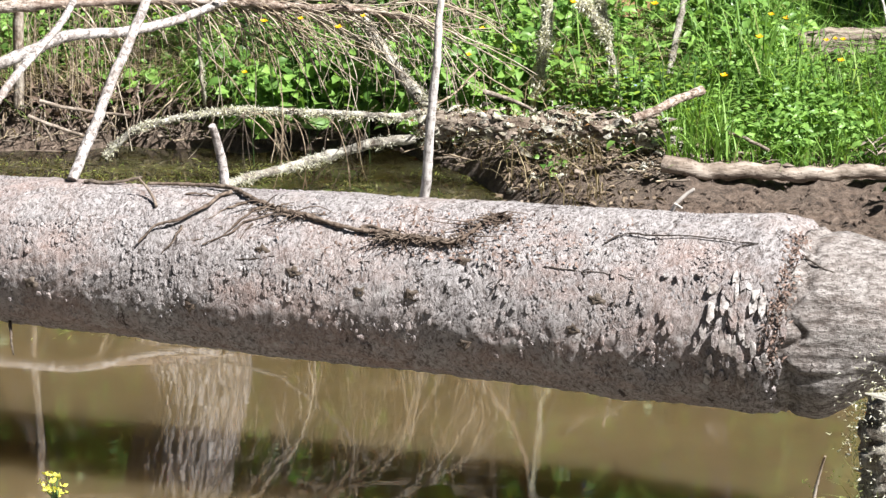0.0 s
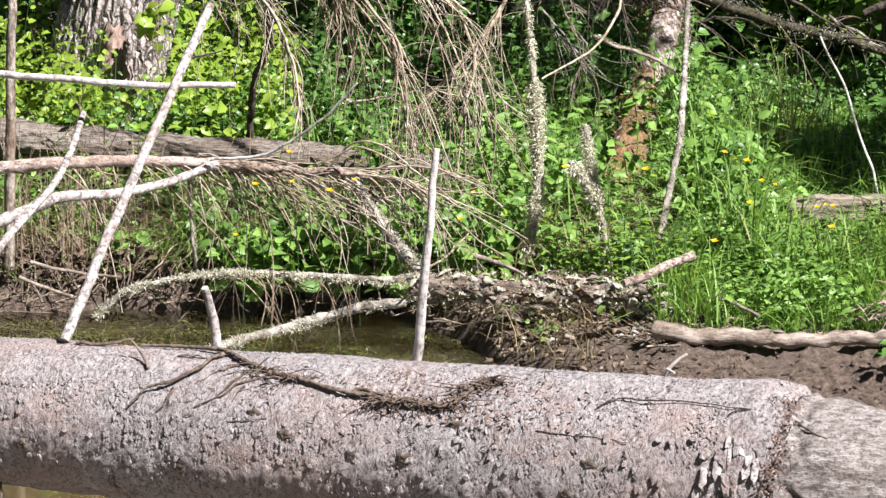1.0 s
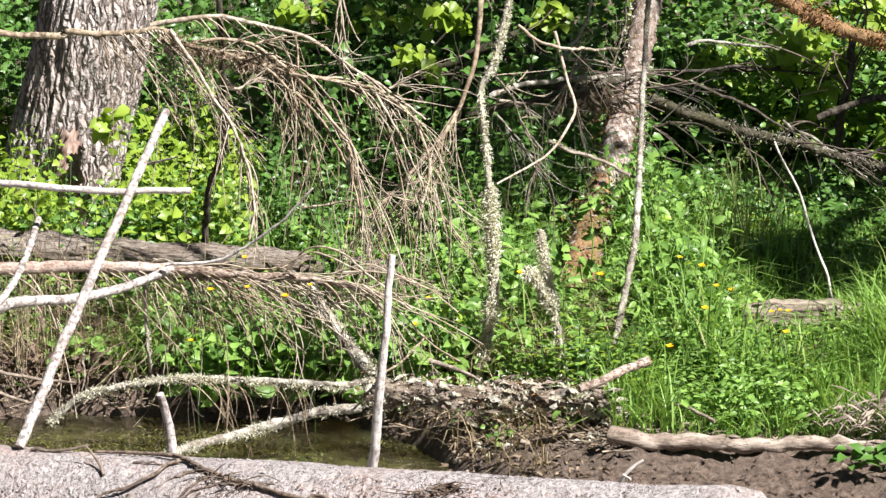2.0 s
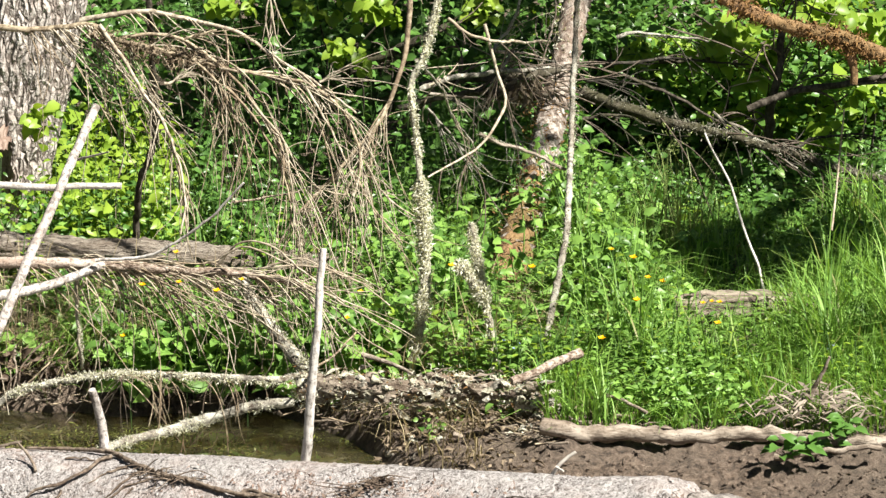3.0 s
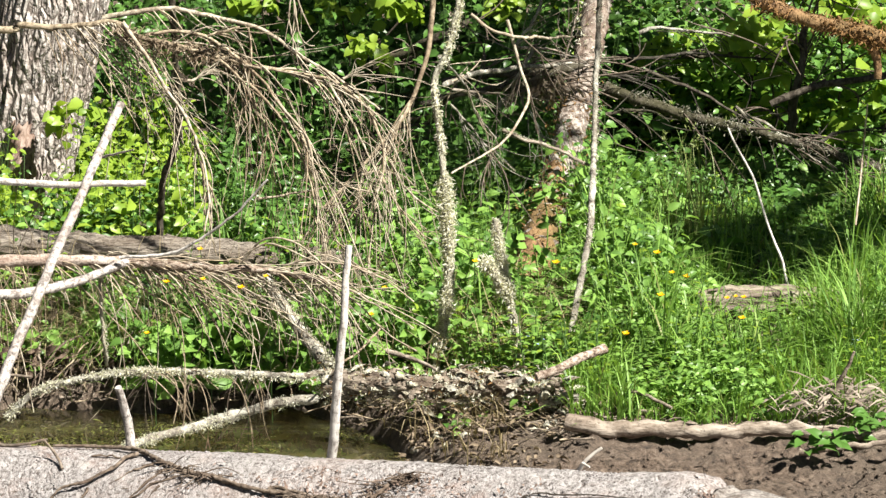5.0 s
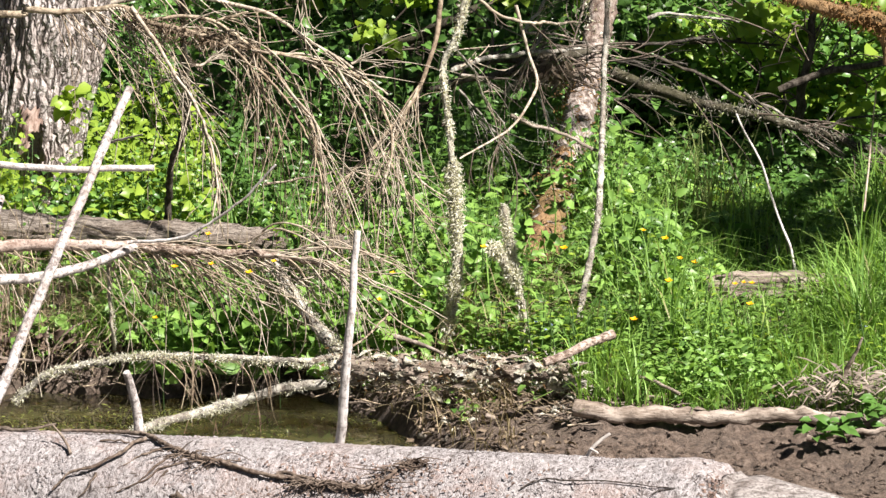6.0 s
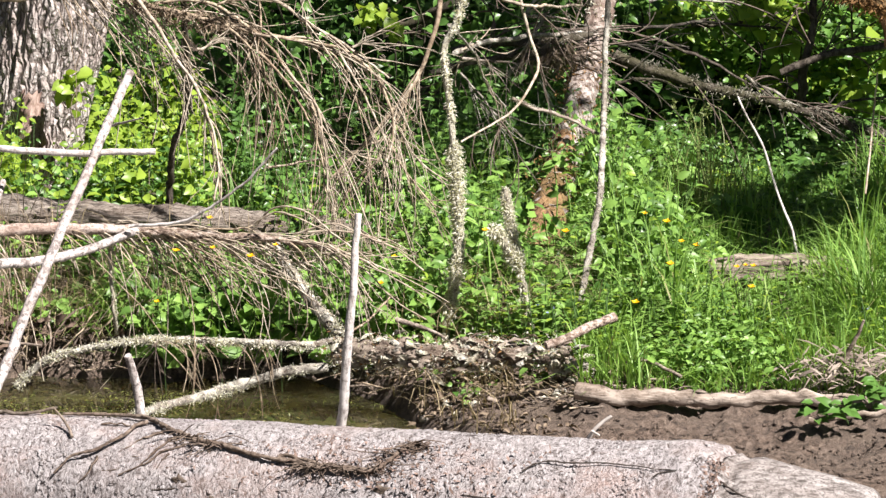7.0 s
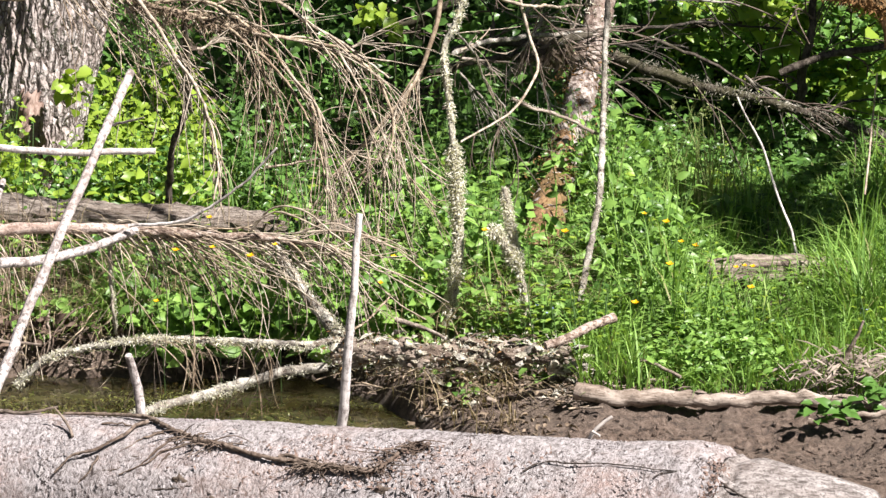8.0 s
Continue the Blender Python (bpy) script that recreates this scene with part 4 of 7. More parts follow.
def fallen_log():
    log = thing("fallen_log", "large grey barked fallen log lying across the creek", "log", (0, 7.65, 0.27))
    s_all = np.concatenate([np.arange(-3.6, -1.5, 0.03), np.arange(-1.5, 0.957, 0.0075)])
    sides = 168
    n = len(s_all)
    cut = int(np.searchsorted(s_all, 0.62))
    ang = np.arange(sides) * 2 * np.pi / sides
    verts = np.zeros((n, sides, 3))
    for i, s in enumerate(s_all):
        bare = i >= cut
        for k, a in enumerate(ang):
            up, out = math.sin(a), math.cos(a)
            r = log_radius(s, up)
            q = (s, r * out, r * up)
            h = 0.010 * bark_noise(q, 3.0) + 0.0045 * bark_noise(q, 11.0)
            if bare:
                # barkless wood with long grooves
                h += 0.006 * bark_noise((s * 3.0, q[1] * 30, q[2] * 30), 1.0) + 0.003 * bark_noise((s * 9, q[1] * 70, q[2] * 70), 1.0) - 0.004
                h -= 0.012 * math.exp(-((s - 0.64 + 0.03 * bark_noise(q, 14)) / 0.014) ** 2)
            else:
                # wrinkles round the log, knobbly warts on its flank
                wart = float(smooth01(0.75, -0.05, a if a < math.pi else a - 2 * math.pi))
                h += 0.0022 * bark_noise((s * 62, q[1] * 22, q[2] * 22), 1.0) + (0.0013 + 0.0016 * wart) * bark_noise(q, 46.0) + (0.001 + 0.0014 * wart) * bark_noise(q, 90.0)
                # collar with a flaky ledge
                h += 0.006 * math.exp(-((s - 0.535 - 0.03 * up) / 0.05) ** 2)
                h += 0.007 * max(0.0, bark_noise((s * 14, out * 3.0, up * 1.2), 1.0)) * math.exp(-((s - 0.545) / 0.07) ** 2)
                h -= 0.020 * float(smooth01(0.600, 0.622, s))
                # long cracks
                h -= 0.005 * math.exp(-((a - 0.72 - 0.12 * bark_noise((s * 3, 5, 3), 1.0)) / 0.02) ** 2) * float(smooth01(-1.3, -1.2, s)) * (1 - float(smooth01(-0.75, -0.7, s)))
            taper = (1 - 0.87 * max(0.0, s - 0.55)) if up > 0 else 1 - 0.87 * max(0.0, s - 0.55) * (1 + up) - 0.42 * float(smooth01(0.72, 0.87, s)) * -up
            r = (r + h) * taper * (1 - 0.30 * float(smooth01(0.90, 0.957, s)) ** 2)
            x = s + (0.28 * r * up) * float(smooth01(0.45, 0.85, s))
            if abs(s - 0.62) < 0.16:
                x += (0.035 * bark_noise((out * 4, up * 4, 2.0), 1.0) + 0.012 * bark_noise((out * 14, up * 14, 2.0), 1.0)) * (1 - abs(s - 0.62) / 0.16)
            verts[i, k] = LOG_A + x * LOG_E + r * (out * LOG_N + up * np.array([0, 0, 1.0]))

    def skin(rows):
        m = len(rows)
        i = (np.arange(m - 1) * sides)[:, None] + np.arange(sides)[None]
        j = (np.arange(m - 1) * sides)[:, None] + (np.arange(sides)[None] + 1) % sides
        t = np.concatenate([np.stack([i, j + sides, j], -1).reshape(-1, 3), np.stack([i, i + sides, j + sides], -1).reshape(-1, 3)])
        return Shape().add(rows.reshape(-1, 3), t)

    bark = skin(verts[:cut]).link("bark", BARK_LOG, log, "grey warty bark with cracks and rusty patches")
    inner = verts[cut] + (verts[cut - 1].mean(0) - verts[cut]) * 0.12 - LOG_E * 0.03
    skin(np.concatenate([inner[None], verts[cut:]])).link("bare_wood", WOOD_SILVER, log, "silvery barkless tapering wood")
    # dished, rotten butt that closes the broken end
    rim = verts[-1]
    mid = rim.mean(0)
    rows = [rim, mid + (rim - mid) * 0.7 - LOG_E * 0.03, mid + (rim - mid) * 0.3 - LOG_E * 0.06]
    v = np.concatenate(rows + [mid[None] - LOG_E * 0.07])
    tr = []
    for a in range(2):
        for k in range(sides):
            b, c = a * sides + k, a * sides + (k + 1) % sides
            tr += [(b, c, c + sides), (b, c + sides, b + sides)]
    tr += [(2 * sides + k, 2 * sides + (k + 1) % sides, 3 * sides) for k in range(sides)]
    Shape().add(v, tr).link("broken_butt", HOLLOW, log, "dark rotten broken end")
    # far end, hidden in the bank
    rim = verts[0]
    tr = [(k, (k + 1) % sides, sides) for k in range(sides)]
    Shape().add(np.concatenate([rim, rim.mean(0)[None]]), tr).link("sawn_end", HOLLOW, log)
    # loose curled scales of bark
    for k in range(240):
        s = rng.uniform(-1.35, 0.62)
        a = rng.normal(0.05, 0.42)
        w, h = rng.uniform(0.003, 0.009), rng.uniform(0.005, 0.014)
        if k < 60:
            s, a = 0.545 + rng.normal(0, 0.035), rng.uniform(-0.5, 0.75)
            w, h = rng.uniform(0.006, 0.013), rng.uniform(0.012, 0.032)
        bark_scale(s, a, w, h, bark, 0.005 if k < 60 else 0.004)
    # dark knots where twigs broke off
    for s, a in ((-0.32, 0.17), (-0.73, -0.22), (-0.09, 0.62), (0.22, 0.34), (-0.56, 0.55), (0.17, 0.0), (-0.08, -0.33), (-1.12, -0.13), (-0.20, 0.2), (-0.48, 0.33)):
        sh = Shape()
        c = log_point(s, a)
        o = log_point(s, a, 1.0) - c
        up = np.array([0, 0, 1.0])
        ringp = []
        for q in range(12):
            g = q * math.pi / 6
            rad = 0.009 * (1 + 0.35 * math.sin(q * 2.3 + s * 9))
            ringp.append(c + LOG_E * rad * math.cos(g) + up * rad * 0.8 * math.sin(g) + o * 0.007)
        outer = [c + (np.array(v) - c) * 1.9 - o * 0.012 for v in ringp]
        v = np.array(ringp + outer + [c + o * 0.001])
        tr = []
        for q in range(12):
            r2 = (q + 1) % 12
            tr += [(q, r2, 24), (q + 12, r2 + 12, r2), (q + 12, r2, q)]
        sh.add(v, tr).link("knot", TWIG_DARK, bark, "dark broken knot")
    # cracks: long ones along the top, short ones across the bark
    for pts, r in ((LONG_CRACK, 0.0020), (CRACK_FORK, 0.0016), (THIN_CRACK, 0.0015)):
        Shape().tube([(x, y + 0.002, z - 0.003) for x, y, z in pts], r, r * 0.55, 5, 0.006, 0.003, 0.35).link("crack", HOLLOW, bark, "dark crack in the bark")
    lines = [(0.652, 0.775, 1.05, -0.24, 0.0024), (-0.62, -0.30, 0.42, 0.12, 0.0022), (0.05, 0.30, 0.66, -0.06, 0.0016)]
    for s0, s1, a0, da, r in lines:
        pts = [log_point(s0 + (s1 - s0) * u, a0 + da * u + 0.05 * noise.noise(Vector((u * 5, s0 * 3, 1))), 0.001 - 0.17 * max(0, s0 + (s1 - s0) * u - 0.55)) for u in np.linspace(0, 1, 14)]
        Shape().tube(pts, r, r * 0.5, 5, 0.008, 0.006, 0.3).link("crack", HOLLOW, bark, "dark crack in the bark")
    for k in range(70):
        s0, a0 = rng.uniform(-1.35, 0.7), rng.normal(0.35, 0.45)
        r, da = rng.uniform(0.0006, 0.0018), rng.uniform(0.06, 0.26)
        pts = [log_point(s0 + 0.02 * noise.noise(Vector((u * 3, k * 1.7, 0))), a0 + da * u, 0.0005) for u in np.linspace(0, 1, 7)]
        Shape().tube(pts, r, r * 0.4, 4, 0.008, 0.004, 0.4).link("crack", HOLLOW, bark)
    # thin lifted flakes all over the upper bark, crumbs and warts down the flank
    for count, a_mid, a_dev, long, name, tone in ((11000, 0.95, 0.75, 0.0044, "flaky_crust", FLAKE), (2200, -0.15, 0.34, 0.0030, "warty_crust", FLAKE)):
        s0 = rng.uniform(-1.45, 0.60, count)
        a0 = rng.normal(a_mid, a_dev, count)
        thick = np.array([bark_noise((u * 9, v * 3, 1.5), 1.0) for u, v in zip(s0, a0)])
        keep = thick > rng.uniform(-1.1, 0.0, count)
        s0, a0 = s0[keep], a0[keep]
        m = len(s0)
        c = np.array([log_point(u, v, 0.0) for u, v in zip(s0, a0)])
        dh = np.array([0.010 * bark_noise((u, (log_radius(u, math.sin(v))) * math.cos(v), log_radius(u, math.sin(v)) * math.sin(v)), 3.0) for u, v in zip(s0, a0)])
        o = np.cos(a0)[:, None] * LOG_N + np.sin(a0)[:, None] * np.array([0, 0, 1.0])
        g = -np.sin(a0)[:, None] * LOG_N + np.cos(a0)[:, None] * np.array([0, 0, 1.0])
        size = long * rng.uniform(0.5, 1.5, m)
        tilt = rng.normal(0, 0.35, m)
        ax = np.cos(tilt)[:, None] * g + np.sin(tilt)[:, None] * LOG_E
        bx = -np.sin(tilt)[:, None] * g + np.cos(tilt)[:, None] * LOG_E
        base = c + o * (dh + rng.uniform(-0.0014, 0.0014, m))[:, None]
        lean_a, lean_b = rng.normal(0, 0.14, m), rng.normal(0, 0.17, m)
        rows = [base + o * (size * 0.07)[:, None]]
        for q in range(6):
            w = q * math.pi / 3
            u, v = math.cos(w) * rng.uniform(0.6, 1.25, m) * size, math.sin(w) * rng.uniform(0.6, 1.25, m) * size * 0.5
            rows.append(base + ax * u[:, None] + bx * v[:, None] + o * (lean_a * u + lean_b * v)[:, None])
        for q in range(6):
            rows.append(rows[1 + q] - o * 0.003)
        v = np.stack(rows, 1).reshape(-1, 3)
        t = np.array([(0, 1 + q, 1 + (q + 1) % 6) for q in range(6)] + [(1 + q, 7 + q, 7 + (q + 1) % 6) for q in range(6)] + [(1 + q, 7 + (q + 1) % 6, 1 + (q + 1) % 6) for q in range(6)])
        Shape().add(v, (t[None] + (np.arange(m) * 13)[:, None, None]).reshape(-1, 3)).link(name, tone, bark, "small pale grey bark flakes", smooth=False, kind="stuff")
    ring = Shape()
    for k in range(420):
        a = rng.uniform(-0.35, 1.3)
        s0 = 0.60 + 0.03 * math.sin(a) + rng.normal(0.008, 0.014)
        n_out = log_point(s0, a, 1.0) - log_point(s0, a)
        ring.leaves([log_point(s0, a, -0.001)], unit(1), [n_out] + unit(1) * 0.5, rng.uniform(0.006, 0.016), rng.uniform(0.003, 0.007), 0.4, 0.3)
    ring.link("rotten_seam", CRUMB, log, "rusty crumbling seam round the butt", kind="stuff")
    return log


def bark_scale(s, a, w, h, log, curl):
    """A curled, lifted flake of bark with an uneven rim."""
    c = log_point(s, a, 0.002)
    o = log_point(s, a, 1.0) - log_point(s, a)
    up = np.cross(o, LOG_E)
    up = up if up[2] > 0 else -up
    lift = rng.uniform(0.0, curl)
    turn = rng.uniform(0, 6.28)
    n = 7
    v = []
    for layer in (0, 1):
        for k in range(n):
            g = turn + k * 2 * math.pi / n
            j = rng.uniform(0.6, 1.25)
            q = math.sin(g) * j
            v.append(c + LOG_E * w * math.cos(g) * j + up * h * q + o * (lift * (0.5 - 0.5 * q) + layer * 0.0015 - 0.004 * (1 - layer)))
    v.append(c + o * (lift * 0.5 + 0.0022))
    t = []
    for k in range(n):
        m = (k + 1) % n
        t += [(k, m, m + n), (k, m + n, k + n), (k + n, m + n, 2 * n)]
    Shape().add(v, t).link("bark_scale", WOOD_BARE if curl > 0.004 and turn < 3.4 else BARK_LOG, log, smooth=False)


fallen_log()


# ---- sticks and twigs on the log ----
def stick(name, label, category, line, r0, r1, material, sides=10, wobble=0.004, lumps=0.05, twigs=(), group=""):
    ob = thing(name, label, category, line[0], group)
    Shape().tube(line, r0, r1, sides, 0.015, wobble, lumps).link("shaft", material, ob)
    for tw, a, b in twigs:
        Shape().tube(tw, a, b, 6, 0.02, 0.002, 0.05).link("side_twig", material, ob)
    return ob


stick("leaning_pole", "bleached bare pole leaning on the fallen log", "pole", POLE, 0.0125, 0.0105, WOOD_BARE, 12, 0.004, 0.05, [(POLE_TWIG, 0.004, 0.002)])
stick("upright_stick", "bleached bare stick standing upright on the fallen log", "stick", STICK, 0.0115, 0.0075, WOOD_SUN, 12, 0.004, 0.05)
stick("broken_stub", "short pale broken stub standing on the log", "stick", STUB, 0.0125, 0.0085, WOOD_BARE, 10, 0.002, 0.06)
vine = thing("dead_vine", "dark dry rooty vine lying along the fallen log", "vine", VINE[0])
Shape().tube(VINE, 0.0052, 0.0042, 8, 0.008, 0.005, 0.32).link("main_stem", VINE_BARK, vine)
Shape().tube(VINE2, 0.0046, 0.0022, 7, 0.008, 0.005, 0.32).link("side_stem", VINE_BARK, vine)
Shape().tube(VINE3, 0.005, 0.003, 7, 0.012, 0.006, 0.2).link("lower_stem", VINE_BARK, vine)
crumbs = Shape()
for k in range(420):
    s, a = rng.normal(-0.10, 0.17), rng.uniform(0.6, 1.3)
    p = log_point(s, a, 0.006)
    crumbs.leaves([p], unit(1), [log_point(s, a, 1.0) - log_point(s, a)] + unit(1) * 0.4, rng.uniform(0.006, 0.018), rng.uniform(0.003, 0.007), 0.4, 0.3)
crumbs.link("crumb_litter", CRUMB, vine, "rusty crumbs of rotten bark", kind="stuff")
Shape().tube(TOP_RUNNER, 0.0035, 0.0045, 6, 0.012, 0.003, 0.2).link("side_stem", VINE_BARK, vine)
for pts in ROOTLETS:
    Shape().tube(pts, 0.0030, 0.0014, 5, 0.008, 0.006, 0.3).link("rootlet", VINE_BARK, vine)
for k in range(16):
    s0, a0 = rng.uniform(-0.98, -0.50), rng.uniform(0.45, 1.05)
    l, da, w = rng.uniform(0.02, 0.07), rng.uniform(0.04, 0.20), rng.normal(0, 0.012)
    pts = [log_point(s0 - l * u + w * u * (1 - u), a0 - da * u, 0.001) for u in np.linspace(0, 1, 6)]
    Shape().tube(pts, rng.uniform(0.0010, 0.0020), 0.0006, 5, 0.01, 0.005, 0.2).link("rootlet", VINE_BARK, vine)
hair = Shape()
for k in range(190):
    i = (3, 4, 5)[k % 3] if k < 50 else rng.integers(10, 18)
    q = np.array(VINE[i]) + rng.normal(0, 0.008, 3) * [2.6, 0.5, 0.5]
    e = q + rng.normal(0, 0.022, 3) * [1.5, 0.6, 0.6] + [0, -0.010, -0.006]
    hair.tube([q, (q + e) / 2 + rng.normal(0, 0.007, 3), e], 0.0017, 0.0008, 4, 0.008)
hair.link("root_mat", VINE_BARK, vine, "tangled dry rootlets", kind="stuff")
stick("small_twig", "short dry twig standing on the log", "twig", TWIG_A, 0.004, 0.0025, WOOD_DRIFT, 6, 0.002)
stick("lying_twig", "thin dark twig lying along the log top", "twig", TWIG_B, 0.005, 0.003, TWIG_DARK, 6, 0.004)
stick("forked_twig", "small white forked twig on the log", "twig", TWIG_C, 0.005, 0.0035, WOOD_WHITE, 7, 0.002, 0.05, [(TWIG_C2, 0.003, 0.002)])
stick("hanging_splinter", "dark splinter hanging under the log", "twig", TWIG_D, 0.005, 0.002, TWIG_DARK, 6)

# ---- lichened stump under the broken end, and its grass ----
stump = thing("lichened_stump", "pale lichen covered stump standing in the water", "stump", (0.78, 6.98, -0.4))
STUMP_LINE = [(0.83, 7.02, -0.45), (0.79, 6.98, 0.0), (0.768, 6.95, 0.25), (0.765, 6.96, 0.36), (0.78, 6.98, 0.45)]
Shape().tube(STUMP_LINE, 0.120, 0.078, 26, 0.010, 0.012, 0.07).link("wood", BARK_PATCH, stump)
Shape().shag(STUMP_LINE[1:5], 0.080, 9000, 0.0065, 0.2).link("lichen", LICHEN, stump, "pale shaggy lichen", kind="stuff")
tuft = Shape()
n = 30
b = np.stack([rng.normal(0.735, 0.03, n), rng.normal(6.90, 0.03, n), rng.uniform(0.05, 0.20, n)], -1)
bend = np.stack([rng.normal(-0.3, 0.35, n), rng.normal(-0.1, 0.2, n), 0 * b[:, 0]], -1)
tall = rng.uniform(0.10, 0.24, n)
tuft.blades(b, bend, tall, 0.0028)
for q in range(0, n, 3):
    tip = b[q] + tall[q] * (np.array((0, 0, 0.78)) + bend[q] * 0.8)
    tuft.leaves(tip + rng.normal(0, 0.006, (6, 3)), unit(6) + [0, 0, 0.5], unit(6), 0.010, 0.003, 0.3, 0.1)
tagged(tuft.link("grass_tuft", RUSH), "thin pale seeding grass tuft growing beside the stump", "grass", kind="stuff")
stick("water_shoot", "thin mossy shoot rising beside the log end", "twig", [(0.58, 6.9, -0.3), (0.588, 6.9, 0.2), (0.60, 6.9, 0.31), (0.61, 6.88, 0.36)], 0.006, 0.003, BARK_GREY, 6, 0.006, 0.2)


# ---- trees ----
def trunk_with_furrows(line, r0, r1, sides, step, deep, flare):
    sh = Shape()
    sh.tube(line, r0, r1, sides, step, 0.01, 0.0, flare)
    v = sh.v[0]
    c = spline(line, step)
    n = len(c)
    for i in range(n):
        for k in range(sides):
            w = v[i * sides + k]
            a = 2 * math.pi * k / sides
            h = 0.5 - 2.2 * abs(noise.noise(Vector((math.cos(a) * 8.5, math.sin(a) * 8.5, c[i][2] * 6.5)))) + 0.4 * noise.noise(Vector((math.cos(a) * 17, math.sin(a) * 17, c[i][2] * 9)))
            v[i * sides + k] = w + (w - c[i]) * h * deep
    return sh


big = thing("large_tree", "large tree with deeply furrowed grey brown bark", "tree", (-1.556, 13.0, 0.15))
TRUNK_LINE = [(-1.575, 13.0, 0.05)] + TRUNK_BIG + [(-1.36, 13.15, 1.8), (-1.43, 13.2, 2.4), (-1.3, 13.3, 4.0), (-0.95, 13.4, 7.0)]
trunk_with_furrows(TRUNK_LINE, 0.192, 0.20, 240, 0.02, 0.075, 0.03).link("trunk", BARK_OAK, big)


def crown(sh, centre, radius, clumps, per, size, flat=0.75):
    """Leaves in many uneven clumps, with gaps between them."""
    c = np.asarray(centre) + unit(clumps) * radius * rng.uniform(0.35, 1.0, (clumps, 1)) * [1, 1, flat]
    at = np.repeat(c, per, 0) + rng.normal(0, radius * 0.16, (clumps * per, 3))
    n = len(at)
    way = unit(n) + [0, 0, -0.3]
    s = size * rng.uniform(0.6, 1.3, n)
    return sh.leaves(at, way, unit(n) * 0.7 + [0, 0, 0.9], s, s * rng.uniform(0.5, 0.75, n), 0.2, 0.2)


def tree(name, label, base, top, r0, spread, clumps, leaf, bark, leaves, low=0.4, group=""):
    ob = thing(name, label, "tree", base, group)
    b, t = np.array(base, dtype=float), np.array(top, dtype=float)
    bend = rng.normal(0, 0.12, 3) * [1, 1, 0]
    line = [b - [0, 0, 0.1], b + (t - b) * 0.35 + bend, b + (t - b) * 0.7 - bend, t]
    Shape().tube(line, r0, r0 * 0.35, 10, 0.15, 0.05, 0.06, r0 * 0.5).link("trunk", bark, ob)
    limbs = Shape()
    foliage = Shape()
    pts = spline(line, 0.1)
    for k in range(11):
        u = low + (1 - low) * (k + rng.random()) / 11
        p = pts[int(u * (len(pts) - 1))]
        d = unit(1)[0] * [1, 1, 0.25] + [0, 0, 0.35]
        e = p + d / np.linalg.norm(d) * spread * rng.uniform(0.7, 1.2)
        limbs.tube([p, (p + e) / 2 + [0, 0, 0.1], e], r0 * 0.3, r0 * 0.08, 6, 0.12, 0.05)
        crown(foliage, (p + e) / 2 + (e - p) * 0.35, spread * 0.55, clumps, 22, leaf)
    limbs.link("limbs", bark, ob)
    foliage.link("crown", leaves, ob, kind="stuff")
    return ob


limb_ends = Shape()
for k in range(7):
    a = k * 0.9
    p = np.array((-0.96, 13.38, 5.0 + 0.28 * k))
    e = p + [1.6 * math.cos(a), 1.6 * math.sin(a), 0.9]
    limb_ends.tube([p, (p + e) / 2 + [0, 0, 0.15], e], 0.06, 0.02, 7, 0.12, 0.05)
limb_ends.link("limbs", BARK_OAK, big)
foliage = Shape()
crown(foliage, (-0.9, 13.5, 7.4), 1.9, 110, 24, 0.10)
foliage.link("crown", LEAF_TREE, big, kind="stuff")

lean = thing("leaning_tree", "leaning grey lichened tree with a reddish mossy foot", "tree", TREE_R[0])
Shape().tube(TREE_R[:1] + TREE_R[1:] + [(0.85, 14.0, 3.0), (1.0, 14.3, 4.6)], 0.054, 0.040, 18, 0.016, 0.010, 0.10, 0.004).link("trunk", BARK_PEEL, lean)
Shape().tube(TREE_R[:4], 0.064, 0.050, 18, 0.012, 0.006, 0.09, 0.02).link("mossy_foot", BARK_MOSS, lean, "rusty brown mossy bark")
Shape().shag(TREE_R[:5], 0.056, 6000, 0.012).link("moss", MOSS, lean, "rusty brown moss on the foot", kind="stuff")
Shape().shag(TREE_R[5:8], 0.048, 1500, 0.012).shag(TREE_R[:4], 0.060, 500, 0.009).link("lichen", LICHEN, lean, "pale lichen scraps", kind="stuff")
for q in ((0.507, 11.95, 0.503), (0.362, 11.85, 0.445), (0.269, 11.50, 0.365), (0.433, 12.30, 0.515), (0.406, 11.75, 0.379), (0.322, 11.40, 0.330)):
    sprig = Shape().ovate(np.array(q) + rng.normal(0, 0.020, (5, 3)), unit(5) * [1, 0.6, 0.5] + [0, -0.1, -0.4], unit(5) * 0.5 + [0.35, -0.6, 0.6], rng.uniform(0.03, 0.06, 5), rng.uniform(0.022, 0.042, 5), 0.15, 0.2)
    sprig.tube([(q[0], q[1] + 0.02, q[2] + 0.03), (q[0] + 0.02, q[1] + 0.01, q[2] - 0.12), (q[0] + 0.01, q[1] + 0.03, q[2] - 0.3)], 0.002, 0.003, 5, 0.05)
    sprig.link("climbing_sprig", LEAF_HERB, lean, "soft green leaves climbing the bark")
foliage = Shape()
crown(foliage, (1.0, 14.4, 4.9), 1.0, 50, 24, 0.08)
foliage.link("crown", LEAF_TREE, lean, kind="stuff")

